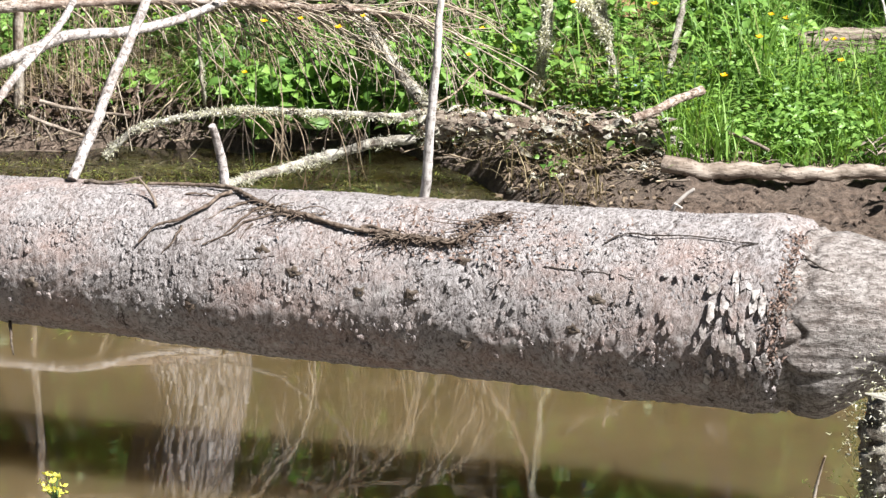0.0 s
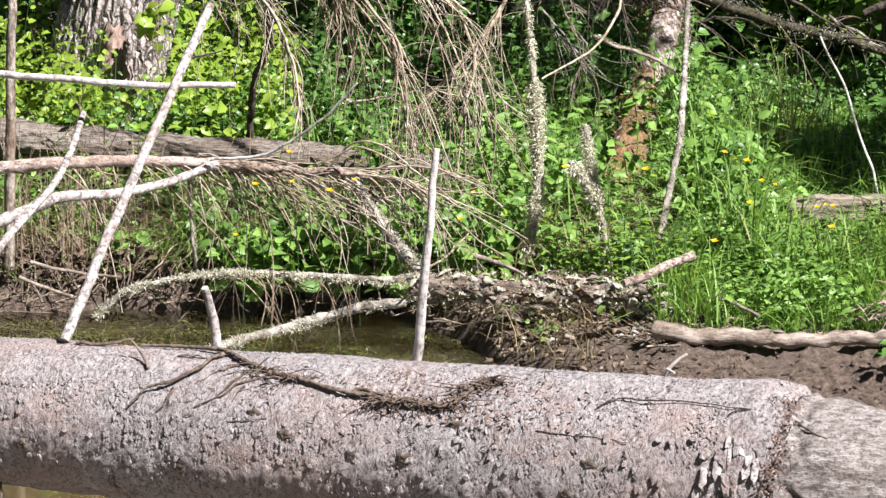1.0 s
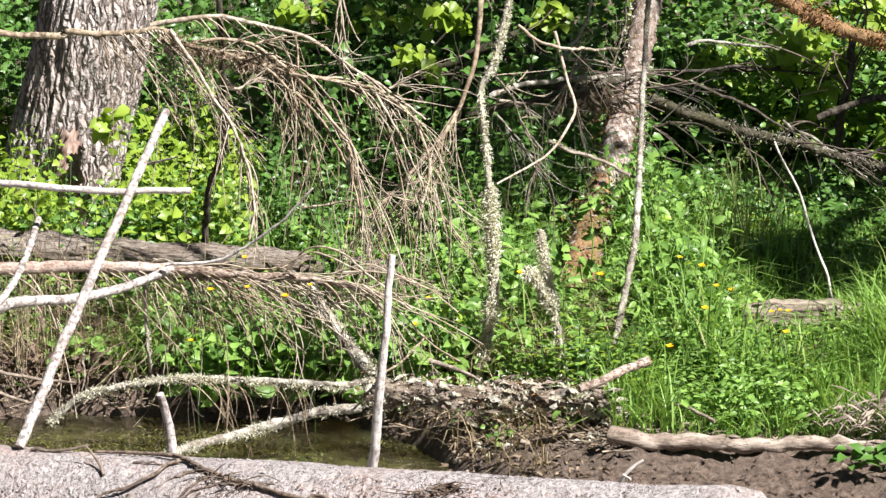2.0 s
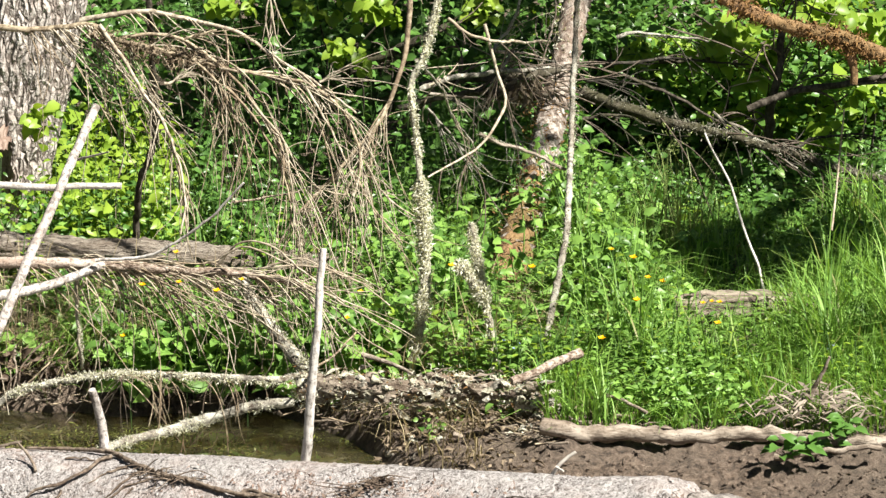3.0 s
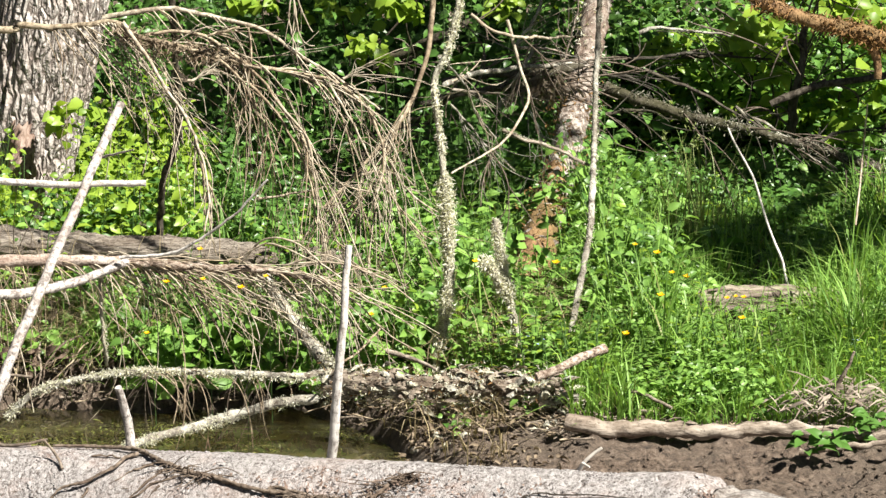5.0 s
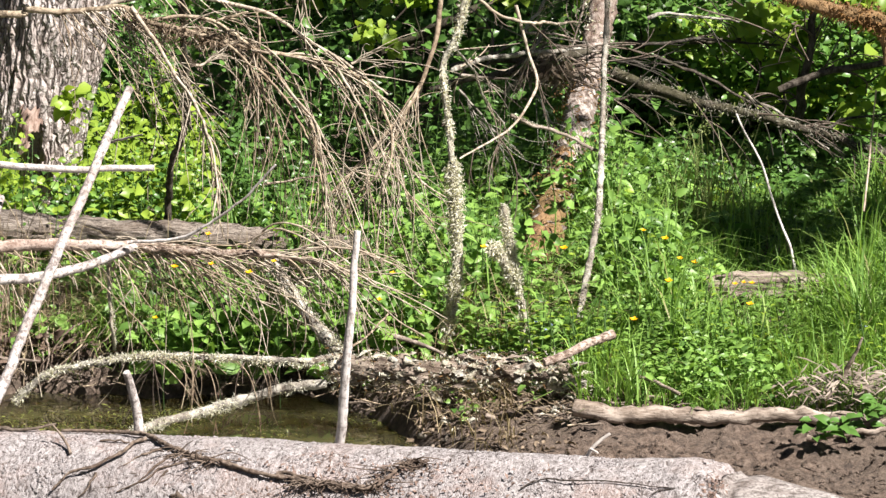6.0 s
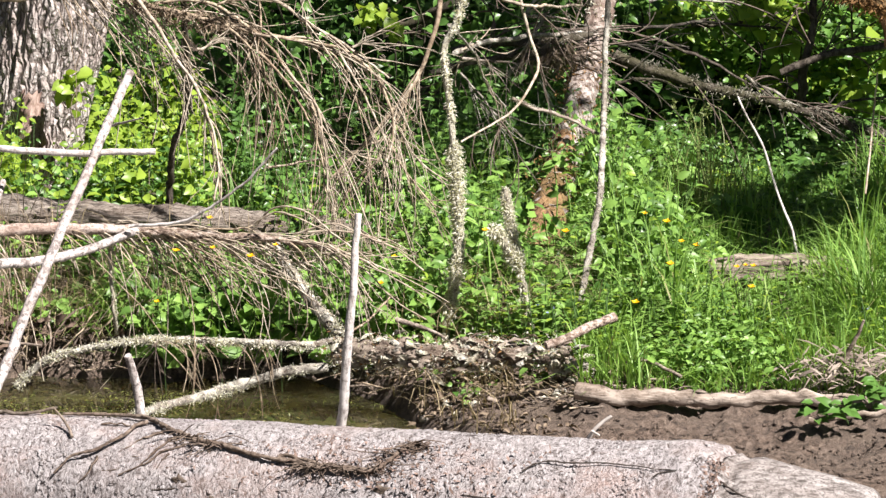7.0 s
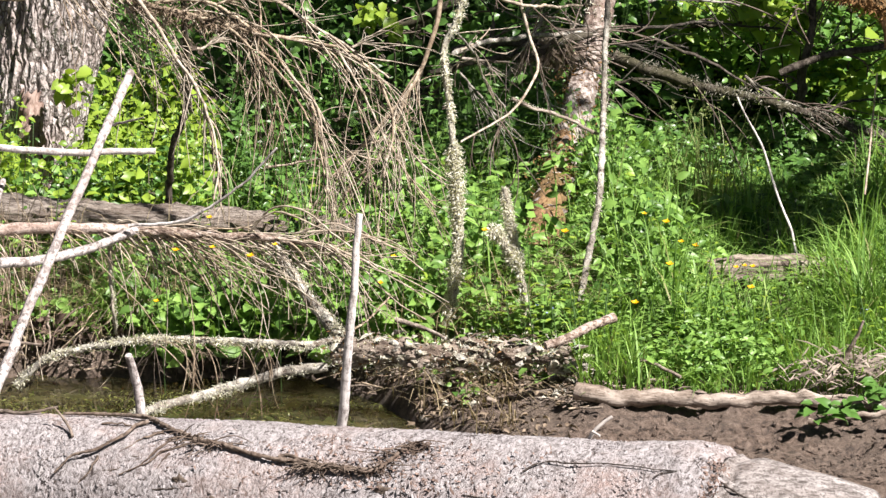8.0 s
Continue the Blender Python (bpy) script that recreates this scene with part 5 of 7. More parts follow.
for k, (b, t, r, sp) in enumerate((
    ((-4.6, 17.5, 0.3), (-4.3, 17.8, 7.5), 0.16, 2.0), ((-2.7, 19.0, 0.3), (-2.9, 19.2, 8.0), 0.18, 2.1),
    ((-0.4, 18.0, 0.3), (-0.2, 18.3, 7.0), 0.13, 1.9), ((1.6, 19.0, 0.3), (1.4, 19.2, 8.0), 0.17, 2.1),
    ((3.4, 17.6, 0.3), (3.6, 17.8, 7.0), 0.14, 1.9), ((5.4, 19.5, 0.3), (5.3, 19.6, 8.0), 0.18, 2.2),
    ((-6.8, 19.5, 0.3), (-6.8, 19.6, 8.0), 0.18, 2.2), ((-1.6, 22.0, 0.4), (-1.5, 22.0, 10.0), 0.2, 2.8), ((2.6, 22.5, 0.4), (2.7, 22.5, 10.0), 0.2, 2.8), ((-5.6, 23.0, 0.4), (-5.5, 23.0, 10.0), 0.2, 2.8), ((6.6, 23.0, 0.4), (6.5, 23.0, 10.0), 0.2, 2.8))):
    tree("forest_tree", "leafy green forest tree standing behind the bank", b, t, r, sp, 13, 0.15, BARK_DARK, LEAF_TREE, 0.12, "forest trees")


woods = Shape()
n = 26000
at = np.stack([rng.uniform(-16, 16, n), rng.normal(28, 1.2, n), rng.uniform(0.2, 13, n)], -1)
at[:, 2] *= 0.8 + 0.2 * np.sin(at[:, 0] * 1.7)
sz = rng.uniform(0.35, 0.7, n)
woods.leaves(at, unit(n) + [0, 0, -0.3], unit(n) * 0.7 + [0, -0.3, 0.8], sz, sz * 0.7)
tagged(woods.link("distant_woods", LEAF_TREE), "leafy green woods far behind the creek", "woods", kind="stuff")


# ---- thin lichened poles and standing dead stems ----
def lichened(name, label, line, r0, r1, scraps, size, extra=(), material=BARK_LICHEN):
    ob = thing(name, label, "dead stem", line[0])
    Shape().tube(line, r0, r1, 11, 0.016, 0.008, 0.17).link("stem", material, ob)
    for e, a, b in extra:
        Shape().tube(e, a, b, 7, 0.02, 0.004, 0.12).link("side_branch", material, ob)
    sh = Shape().shag(line, (r0 + r1) * 0.5, scraps * 4, size * 0.32)
    for e, a, b in extra:
        sh.shag(e, a * 1.05, scraps * 2, size * 0.36)
    sh.link("lichen", LICHEN, ob, "pale grey green shaggy lichen", kind="stuff")
    return ob


lichened("lichened_pole", "slender dead stem shaggy with pale lichen", LICHEN_POLE + [(0.11, 10.8, 1.9), (0.09, 10.85, 2.7)], 0.0105, 0.006, 3600, 0.024, [(LICHEN_POLE[1:5], 0.016, 0.014)])
lichened("lichened_stick", "short dead stick shaggy with pale lichen", SHORT_POLE, 0.012, 0.009, 2200, 0.023, [(SHORT_KNOB, 0.017, 0.012)])
lichened("lichened_sapling", "thin lichened sapling beside the leaning tree", THIN_R + [(0.58, 12.05, 1.9), (0.57, 12.1, 2.8)], 0.0105, 0.006, 1100, 0.017, (), BARK_PATCH)
lichened("lichened_branch", "lichened dead branch leaning down the bank", DIAG_LICHEN, 0.016, 0.020, 900, 0.019, (), BARK_PATCH)
lichened("lichened_twig", "thin hanging twig tufted with lichen", HANG_TWIG, 0.006, 0.004, 330, 0.014)
arched = lichened("arched_branch", "low arched branch shaggy with lichen at the waterline", SHORE_BRANCH, 0.0095, 0.009, 1500, 0.021, (), BARK_PATCH)
lichened("fallen_branch", "lichened branch lying half in the water", WATER_BRANCH, 0.010, 0.015, 900, 0.018, (), BARK_PATCH)
lichened("thin_branch", "thin lichened branch between the stems", LICHEN_TWIG, 0.006, 0.005, 260, 0.012, (), WOOD_DRIFT)
stick("bare_sapling", "grey barked young bare standing sapling", "sapling", LEFT_STEM, 0.017, 0.013, BARK_GREY)
stick("dark_stem", "dark mossy crooked dead stem", "stem", DARK_STEM, 0.012, 0.010, BARK_DARK, 9, 0.03, 0.2)
stick("leaning_stick", "pale speckled stick leaning from the water", "stick", [(-1.60, 8.85, -0.2)] + LEANER, 0.013, 0.009, WOOD_BARE, 9, 0.004, 0.1)


# ---- fallen dead conifer top with drooping dry twigs ----
def strand(sh, p, d, length, r, fall=0.5, forks=1):
    """A thin bowed twig that sags and curls, with side twigs."""
    d = np.asarray(d, dtype=float)
    d = d / np.linalg.norm(d)
    u = np.linspace(0, 1, 7)[:, None]
    curl, hook = rng.normal(0, 0.15, 3), rng.normal(0, 0.20, 3)
    line = np.asarray(p) + length * (d * (u - 0.25 * fall * u ** 2) + np.array([0, 0, -1.0]) * fall * 1.15 * u ** 2 + curl * u ** 2 + hook * u ** 3)
    sh.tube(line, r, r * 0.45, 4, length / 12)
    for k in range(forks):
        i = rng.integers(1, 6)
        w = line[i + 1] - line[i] if i < 6 else line[6] - line[5]
        w = w / np.linalg.norm(w) + rng.normal(0, 0.34, 3) * [1, 0.6, 1]
        strand(sh, line[i], w, length * rng.uniform(0.25, 0.6), r * 0.7, fall * 0.6, 0)


def fringe(ob, line, count, length, r, bias=(0.55, -0.1, -0.1), fall=0.6, start=0.0, forks=2, material=None, end=1.0):
    """Dry side twigs, each a part of its branch."""
    p = spline(line, 0.01)
    for k in range(count):
        sh = Shape()
        i = int((start + (end - start) * rng.random()) * (len(p) - 1))
        t = p[min(i + 3, len(p) - 1)] - p[max(i - 3, 0)]
        t /= np.linalg.norm(t) + 1e-9
        d = t * rng.uniform(0.2, 1.1) + np.array(bias) + rng.normal(0, 0.30, 3) * [1.0, 0.7, 0.9]
        strand(sh, p[i], d, length * rng.uniform(0.35, 1.35), r * rng.uniform(0.6, 1.35), fall * rng.uniform(0.2, 1.5), forks)
        sh.link("twig", material or (TWIG, TWIG_PALE, TWIG_PALE)[k % 3], ob)


def bowed(ob, lines, r0, r1, material=None, count=5, length=0.16):
    """Single long bowed twigs, each with a few thin side twigs."""
    for k, pts in enumerate(lines):
        m = material or (TWIG_PALE, TWIG)[k % 2]
        sh = Shape().tube(pts, r0, r1, 6, 0.02, 0.006, 0.10)
        p = spline(pts, 0.01)
        side = []
        for q in range(count):
            i = rng.integers(len(p) // 5, len(p) - 2)
            t = p[i + 1] - p[i]
            side.append(Shape())
            strand(side[-1], p[i], t / (np.linalg.norm(t) + 1e-9) + rng.normal(0, 0.55, 3) * [1, 0.6, 1], length * rng.uniform(0.4, 1.3), r1 * 0.7, 0.35, 0)
        branch = sh.link("bowed_twig", m, ob)
        for t in side:
            t.link("twig", m, branch)


conifer = thing("fallen_conifer", "fallen dead conifer top with pale limbs and drooping twigs", "dead tree", LIMB[0])
limb = Shape().tube(LIMB[:4], 0.021, 0.016, 10, 0.02, 0.008, 0.09).link("limb", WOOD_PALE, conifer, "pale peeled limb")
Shape().tube(LIMB[3:], 0.0165, 0.007, 10, 0.02, 0.010, 0.16).link("limb_end", BARK_BOUGH, conifer, "brown scaly bark")
Shape().tube(LIMB_FORK, 0.019, 0.012, 10, 0.02, 0.006, 0.05).link("limb", WOOD_BARE, conifer, "pale forked limb")
Shape().tube(LIMB_SHOOT, 0.0055, 0.0032, 7, 0.02, 0.010, 0.08).link("shoot", WOOD_SUN, conifer, "pale bare shoot")
Shape().tube(CROSS, 0.011, 0.009, 9, 0.02, 0.005, 0.06).link("broken_branch", WOOD_SUN, conifer, "pale broken branch")
fringe(limb, LIMB, 34, 0.26, 0.0024, (0.75, -0.05, -0.05), 0.6, 0.42, 2)
fringe(limb, LIMB, 34, 0.20, 0.0022, (0.5, -0.1, -0.35), 0.5, 0.15, 1)
fringe(limb, LIMB, 22, 0.24, 0.0026, (0.6, -0.05, 0.35), 0.9, 0.40, 1)
fringe(limb, LIMB, 18, 0.34, 0.0024, (0.9, -0.05, -0.30), 0.25, 0.55, 1)
bowed(limb, LIMB_ARCS, 0.0034, 0.0020, TWIG_PALE, 3, 0.14)
fringe(limb, LIMB, 20, 0.38, 0.0025, (0.75, -0.05, -0.55), 0.25, 0.55, 1, TWIG_PALE, 0.78)
fringe(arched, SHORE_BRANCH, 18, 0.15, 0.0017, (0.25, -0.15, -0.15), 0.8, 0.42, 2, TWIG, 0.80)
fringe(arched, SHORE_BRANCH, 14, 0.13, 0.0017, (-0.9, -0.15, -0.15), 0.8, 0.42, 2, TWIG_DARK, 0.80)
fringe(limb, LIMB_FORK, 8, 0.10, 0.0022, (0.2, -0.1, -0.5), 0.5, 0.3, 1)

upper = thing("dead_branch", "dead conifer branch with a dense fringe of drooping twigs", "dead branch", UPLIMB[0])
up_main = Shape().tube([(-2.4, 11.15, 1.18)] + UPLIMB, 0.016, 0.003, 9, 0.02, 0.010, 0.12).link("main_branch", TWIG, upper)
up_top = Shape().tube(UPLIMB_TOP, 0.009, 0.003, 7, 0.02, 0.008, 0.08).link("side_branch", TWIG_PALE, upper)
up_mid = Shape().tube(UPLIMB_MID, 0.006, 0.0025, 7, 0.02, 0.008, 0.10).link("side_branch", TWIG, upper)
up_long = Shape().tube(LONG_TWIG, 0.0065, 0.003, 7, 0.02, 0.006, 0.10).link("side_branch", TWIG_PALE, upper)
Shape().tube([(-2.4, 11.4, 0.0), (-2.42, 11.3, 0.7), (-2.4, 11.15, 1.18), (-2.42, 11.0, 1.8)], 0.05, 0.03, 9, 0.04, 0.01, 0.06).link("upright", BARK_BROWN, upper)
high = [(-2.41, 11.05, 1.6), (-1.6, 11.1, 1.98), (-0.9, 11.0, 2.12), (-0.4, 10.95, 1.95), (-0.1, 10.9, 1.62)]
up_high = Shape().tube(high, 0.014, 0.004, 8, 0.03, 0.012, 0.08).link("side_branch", TWIG_PALE, upper)
fringe(up_high, high, 40, 0.34, 0.0034, (0.25, -0.1, -0.45), 0.4, 0.4, 1, TWIG_PALE, 0.98)
bowed(upper, BOWED, 0.0046, 0.0022, None, 9, 0.19)
bowed(upper, HANGING, 0.0030, 0.0018, TWIG_PALE, 2, 0.08)
fringe(up_main, UPLIMB, 30, 0.33, 0.0022, (0.55, -0.1, -0.10), 0.95, 0.36, 2, None, 0.85)
fringe(up_mid, UPLIMB_MID, 18, 0.28, 0.0021, (0.35, -0.1, -0.25), 0.8, 0.15, 2)
fringe(up_top, UPLIMB_TOP, 12, 0.20, 0.0022, (0.4, -0.1, -0.2), 0.6, 0.45, 1)
fringe(up_top, UPLIMB_TOP, 14, 0.16, 0.0022, (0.1, -0.05, -0.6), 0.2, 0.10, 0, None, 0.5)
fringe(up_long, LONG_TWIG, 20, 0.15, 0.0022, (0.05, -0.1, -0.6), 0.4, 0.35, 1)
# old needles and bark rags caught on the thick part
rags = Shape()
p = spline(UPLIMB[4:10], 0.01)
k = rng.integers(0, len(p), 900)
n = len(k)
rags.leaves(p[k] + rng.normal(0, 0.016, (n, 3)) + [0, 0, -0.008], unit(n) + [0.3, 0, -0.5], unit(n), rng.uniform(0.012, 0.034, n), rng.uniform(0.002, 0.007, n), 0.4, 0.4)
rags.link("needle_litter", LITTER, upper, "rusty brown dead needles and bark rags", kind="stuff")
# thin curtain hanging before the large trunk
fringe(up_main, [(-2.4, 11.15, 1.18)] + UPLIMB, 44, 0.34, 0.0021, (0.05, -0.1, -1.0), 0.15, 0.50, 1, None, 0.64)

arc = thing("arching_branch", "thin arching dead branch with hooked dry twigs", "dead branch", RIGHT_ARC[0])
arc_main = Shape().tube(RIGHT_ARC, 0.0095, 0.004, 7, 0.02, 0.008, 0.10).link("main_branch", TWIG, arc)
arc_curve = Shape().tube(CURVE_TWIG, 0.006, 0.003, 7, 0.02, 0.006, 0.06).link("side_branch", TWIG_PALE, arc)
arc_top = Shape().tube(TOP_TWIG, 0.006, 0.004, 7, 0.02, 0.006, 0.1).link("side_branch", TWIG_PALE, arc)
bowed(arc, ARC_TWIGS, 0.0042, 0.0022, None, 9, 0.2)
fringe(arc_main, RIGHT_ARC, 20, 0.30, 0.0024, (-0.1, -0.1, -0.6), 0.4, 0.42, 2)
fringe(arc_main, RIGHT_ARC, 12, 0.24, 0.0024, (0.6, -0.1, -0.4), 0.4, 0.42, 1)
fringe(arc_curve, CURVE_TWIG, 6, 0.20, 0.0024, (-0.1, -0.1, -0.4), 0.3, 0.0, 2, TWIG_DARK)
fringe(arc_top, TOP_TWIG, 5, 0.20, 0.0024, (0.1, -0.1, -0.4), 0.3, 0.0, 2, TWIG_DARK)

grey = thing("grey_branches", "grey lichened dead branches tangled beside the leaning tree", "dead branches", GREY_TWIGS[0][0])
for k, pts in enumerate(GREY_TWIGS):
    r = (0.0095, 0.005, 0.008, 0.006, 0.004, 0.004, 0.005, 0.006, 0.004)[k]
    branch = Shape().tube(pts, r, r * 0.7, 7, 0.02, 0.010, 0.12).link("branch", (BARK_PATCH, WOOD_DRIFT, BARK_PATCH)[k % 3], grey)
    fringe(branch, pts, 10, 0.17, r * 0.36, (0, -0.1, -0.1), 0.2, 0.0, 1, (TWIG_PALE, WOOD_DRIFT, BARK_PATCH)[k % 3])
rags = Shape()
n = 160
rags.ovate(np.array((0.385, 12.5, 0.70)) + rng.normal(0, 1, (n, 3)) * [0.045, 0.04, 0.022], unit(n) * [1, 1, 0.4] + [0, 0, -0.8], unit(n), rng.uniform(0.03, 0.07, n), rng.uniform(0.006, 0.02, n), 0.4, 0.4)
rags.link("leaf_litter", LITTER, grey, "curled brown dead leaves caught in the branches", kind="stuff")

# ---- fallen wood on and behind the bank ----
def lying(name, label, line, r0, r1, material, sides=14, lumps=0.06, wobble=0.012, category="log", grooves=0.0):
    ob = thing(name, label, category, line[0])
    Shape().tube(line, r0, r1, sides, 0.02, wobble, lumps, 0.0, grooves).link("wood", material, ob)
    return ob


lying("rotting_log", "long rotting grey-brown fibrous log lying behind the bank", BACK_LOG, 0.068, 0.045, WOOD_FIBRE, 56, 0.05, 0.014, grooves=0.10)
bank_line = [(x, y + 0.02, z - 0.012) for x, y, z in BANK_LOG] + [(0.41, 10.40, 0.085)]
bank_log = lying("mossy_log", "crumbling mossy log along the waterline", bank_line, 0.032, 0.030, BARK_BROWN, 26, 0.16, 0.014)
Shape().shag(bank_line, 0.040, 5600, 0.0085).link("lichen", LICHEN, bank_log, "grey lichen crust", kind="stuff")
Shape().shag(bank_line, 0.038, 1500, 0.010).link("moss", MOSS, bank_log, "brown moss", kind="stuff")
bp = spline(bank_line, 0.01)
for k in range(190):
    i = rng.integers(0, len(bp))
    a = rng.uniform(-0.7, 2.6)
    o = np.array((0, -math.cos(a - 0.6), math.sin(a - 0.6)))
    c = bp[i] + o * rng.uniform(0.034, 0.058)
    d = np.array((1, rng.normal(0, 0.2), rng.normal(0, 0.35)))
    Shape().leaves([c], [d], [o + rng.normal(0, 0.25, 3)], rng.uniform(0.018, 0.065), rng.uniform(0.007, 0.024), 0.3, 0.06).link("wood_flake", (WOOD_DRIFT, BARK_PATCH, BARK_LICHEN, BARK_BROWN)[k % 4], bank_log)
for k in range(120):
    # knobs of rotten wood, some crusted pale
    i = rng.integers(0, len(bp))
    a = rng.uniform(-0.5, 2.2)
    c = bp[i] + np.array((0, -math.cos(a - 0.4), math.sin(a - 0.4))) * rng.uniform(0.030, 0.044)
    if k % 3 == 0:
        x = rng.uniform(-0.25, 0.45)
        y = 10.38 - rng.uniform(0.0, 0.16)
        c = np.array((x, y, float(ground_z(x, y)) + 0.006))
    d = np.array((1, rng.normal(0, 0.5), rng.normal(0, 0.4))) * rng.uniform(0.006, 0.016)
    w = rng.uniform(0.005, 0.012)
    Shape().tube([c - d, c + rng.normal(0, 0.003, 3), c + d], w, w * 0.7, 7, 0.006, 0.004, 0.3).link("wood_knob", (BARK_LICHEN, BARK_PATCH, WOOD_DRIFT, BARK_BROWN, BARK_LICHEN)[k % 5], bank_log)
drift_line = [(x, y, z - 0.026) for x, y, z in MUD_LOG]
drift_log = lying("driftwood_log", "weathered pale driftwood log half sunk in mud", drift_line, 0.026, 0.016, WOOD_DRIFT, 20, 0.06, 0.014)
bp = spline(drift_line, 0.01)
for k in range(7):
    i = rng.integers(0, len(bp))
    a = rng.uniform(0.0, 1.9)
    o = np.array((0, -math.cos(a), math.sin(a)))
    Shape().leaves([bp[i] + o * (0.026 - 0.009 * i / len(bp))], [(1, 0, rng.normal(0, 0.12))], [o + rng.normal(0, 0.2, 3)], rng.uniform(0.03, 0.09), rng.uniform(0.006, 0.016), 0.3, 0.05).link("wood_flake", WOOD_DRIFT, drift_log)
lying("driftwood_stick", "pale stick half buried in mud", MUD_LOG2, 0.010, 0.008, WOOD_DRIFT, 9)
stick("snapped_branch", "brown snapped branch poking from the bank", "branch", BROKEN, 0.012, 0.0145, BARK_BOUGH, 11, 0.004, 0.08)
stick("bank_twig", "curved bleached twig lying on the bank", "twig", BANK_TWIG, 0.006, 0.005, WOOD_DRIFT, 7)
stick("cut_stick", "pale broken stick lying on the bank", "stick", CUT_STICK, 0.009, 0.005, WOOD_DRIFT, 8)
stick("crooked_stick", "thin crooked stick leaning on the bank", "stick", SIDE_STICK, 0.004, 0.003, TWIG, 6)
stick("pale_twig", "long bent pale twig leaning in the grass", "twig", PALE_TWIG, 0.0034, 0.0052, WOOD_SUN, 8, 0.003)
stick("dry_stalk", "tall dry upright stalk in the grass", "stalk", STEM_R, 0.003, 0.004, TWIG_PALE, 6)
stick("driftwood_spike", "pale splintered stick standing in drift litter", "stick", DRIFT_STICK, 0.010, 0.004, WOOD_DRIFT, 7)
stick("water_twig", "thin pale twig lying over the water edge", "twig", LEFT_WATER_TWIG, 0.006, 0.004, WOOD_DRIFT, 7)
stick("water_twig", "thin pale twig lying over the water edge", "twig", LEFT_WATER_TWIG2, 0.006, 0.004, WOOD_DRIFT, 7)
# grey branches in dark bark and twig colours that stand in for shade
thicket = thing("dead_thicket", "tangle of dead branches under the trees, coloured dark for shade", "dead branches", DARK_BR1[-1])
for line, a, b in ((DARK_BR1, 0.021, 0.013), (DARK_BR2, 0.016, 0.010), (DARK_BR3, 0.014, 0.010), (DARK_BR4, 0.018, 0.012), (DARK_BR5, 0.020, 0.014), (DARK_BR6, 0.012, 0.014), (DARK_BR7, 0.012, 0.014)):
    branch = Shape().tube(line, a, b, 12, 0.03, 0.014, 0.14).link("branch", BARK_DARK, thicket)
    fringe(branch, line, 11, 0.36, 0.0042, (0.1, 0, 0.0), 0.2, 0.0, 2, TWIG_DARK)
Shape().shag(DARK_BR1, 0.019, 1800, 0.010).link("lichen", LICHEN_SHADED, thicket, "grey lichen scraps, darkened for shade", kind="stuff")
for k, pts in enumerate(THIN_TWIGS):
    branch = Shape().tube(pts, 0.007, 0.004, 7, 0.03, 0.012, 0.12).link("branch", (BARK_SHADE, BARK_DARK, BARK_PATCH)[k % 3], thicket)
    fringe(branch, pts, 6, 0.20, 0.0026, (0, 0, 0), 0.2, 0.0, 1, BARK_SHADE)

# ---- shrubs under the trees ----
def shrub(base, height, spread, count, leaf, material):
    x, y = base
    z = float(ground_z(x, y))
    ob = thing("hazel_shrub", "broad leaved bright green shrub under the trees", "shrub", (x, y, z), "shrubs")
    foliage = Shape()
    for k in range(7):
        e = np.array((x, y, z)) + [rng.normal(0, spread), rng.normal(0, spread * 0.5), height * rng.uniform(0.6, 1.1)]
        line = [(x, y, z - 0.02), (np.array((x, y, z)) * 0.55 + e * 0.45) + [0, 0, height * 0.1], e]
        Shape().tube(line, 0.010, 0.004, 6, 0.05, 0.02).link("stem", BARK_DARK, ob)
        p = spline(line, 0.02)
        n = count // 7
        i = (len(p) * rng.uniform(0.3, 1.0, n)).astype(int).clip(0, len(p) - 1)
        at = p[i] + rng.normal(0, spread * 0.38, (n, 3))
        s = leaf * rng.uniform(0.5, 1.2, n)
        foliage.ovate(at, unit(n) * [1, 1, 0.4] + [0, 0, -0.15], unit(n) * 0.55 + [0.2, -0.3, 1.0], s, s * 0.8)
    foliage.link("foliage", material, ob, kind="stuff")


# leaf greens picked per shrub stand in for lit and shaded ones
for bx, by, hh in ((1.15, 13.75, 0.42), (0.75, 13.9, 0.55), (1.25, 13.9, 0.5), (1.7, 13.85, 0.6), (2.1, 13.9, 0.65), (1.5, 14.6, 0.7), (0.9, 14.9, 0.7), (2.0, 14.9, 0.8), (0.2, 14.8, 0.8), (-0.6, 14.6, 0.7)):
    shrub((bx, by), hh, 0.28, 1300, 0.050, LEAF_BRIGHT if bx == 1.5 else LEAF_HERB if bx in (2.1, 1.7, 1.15) else LEAF_DEEP)

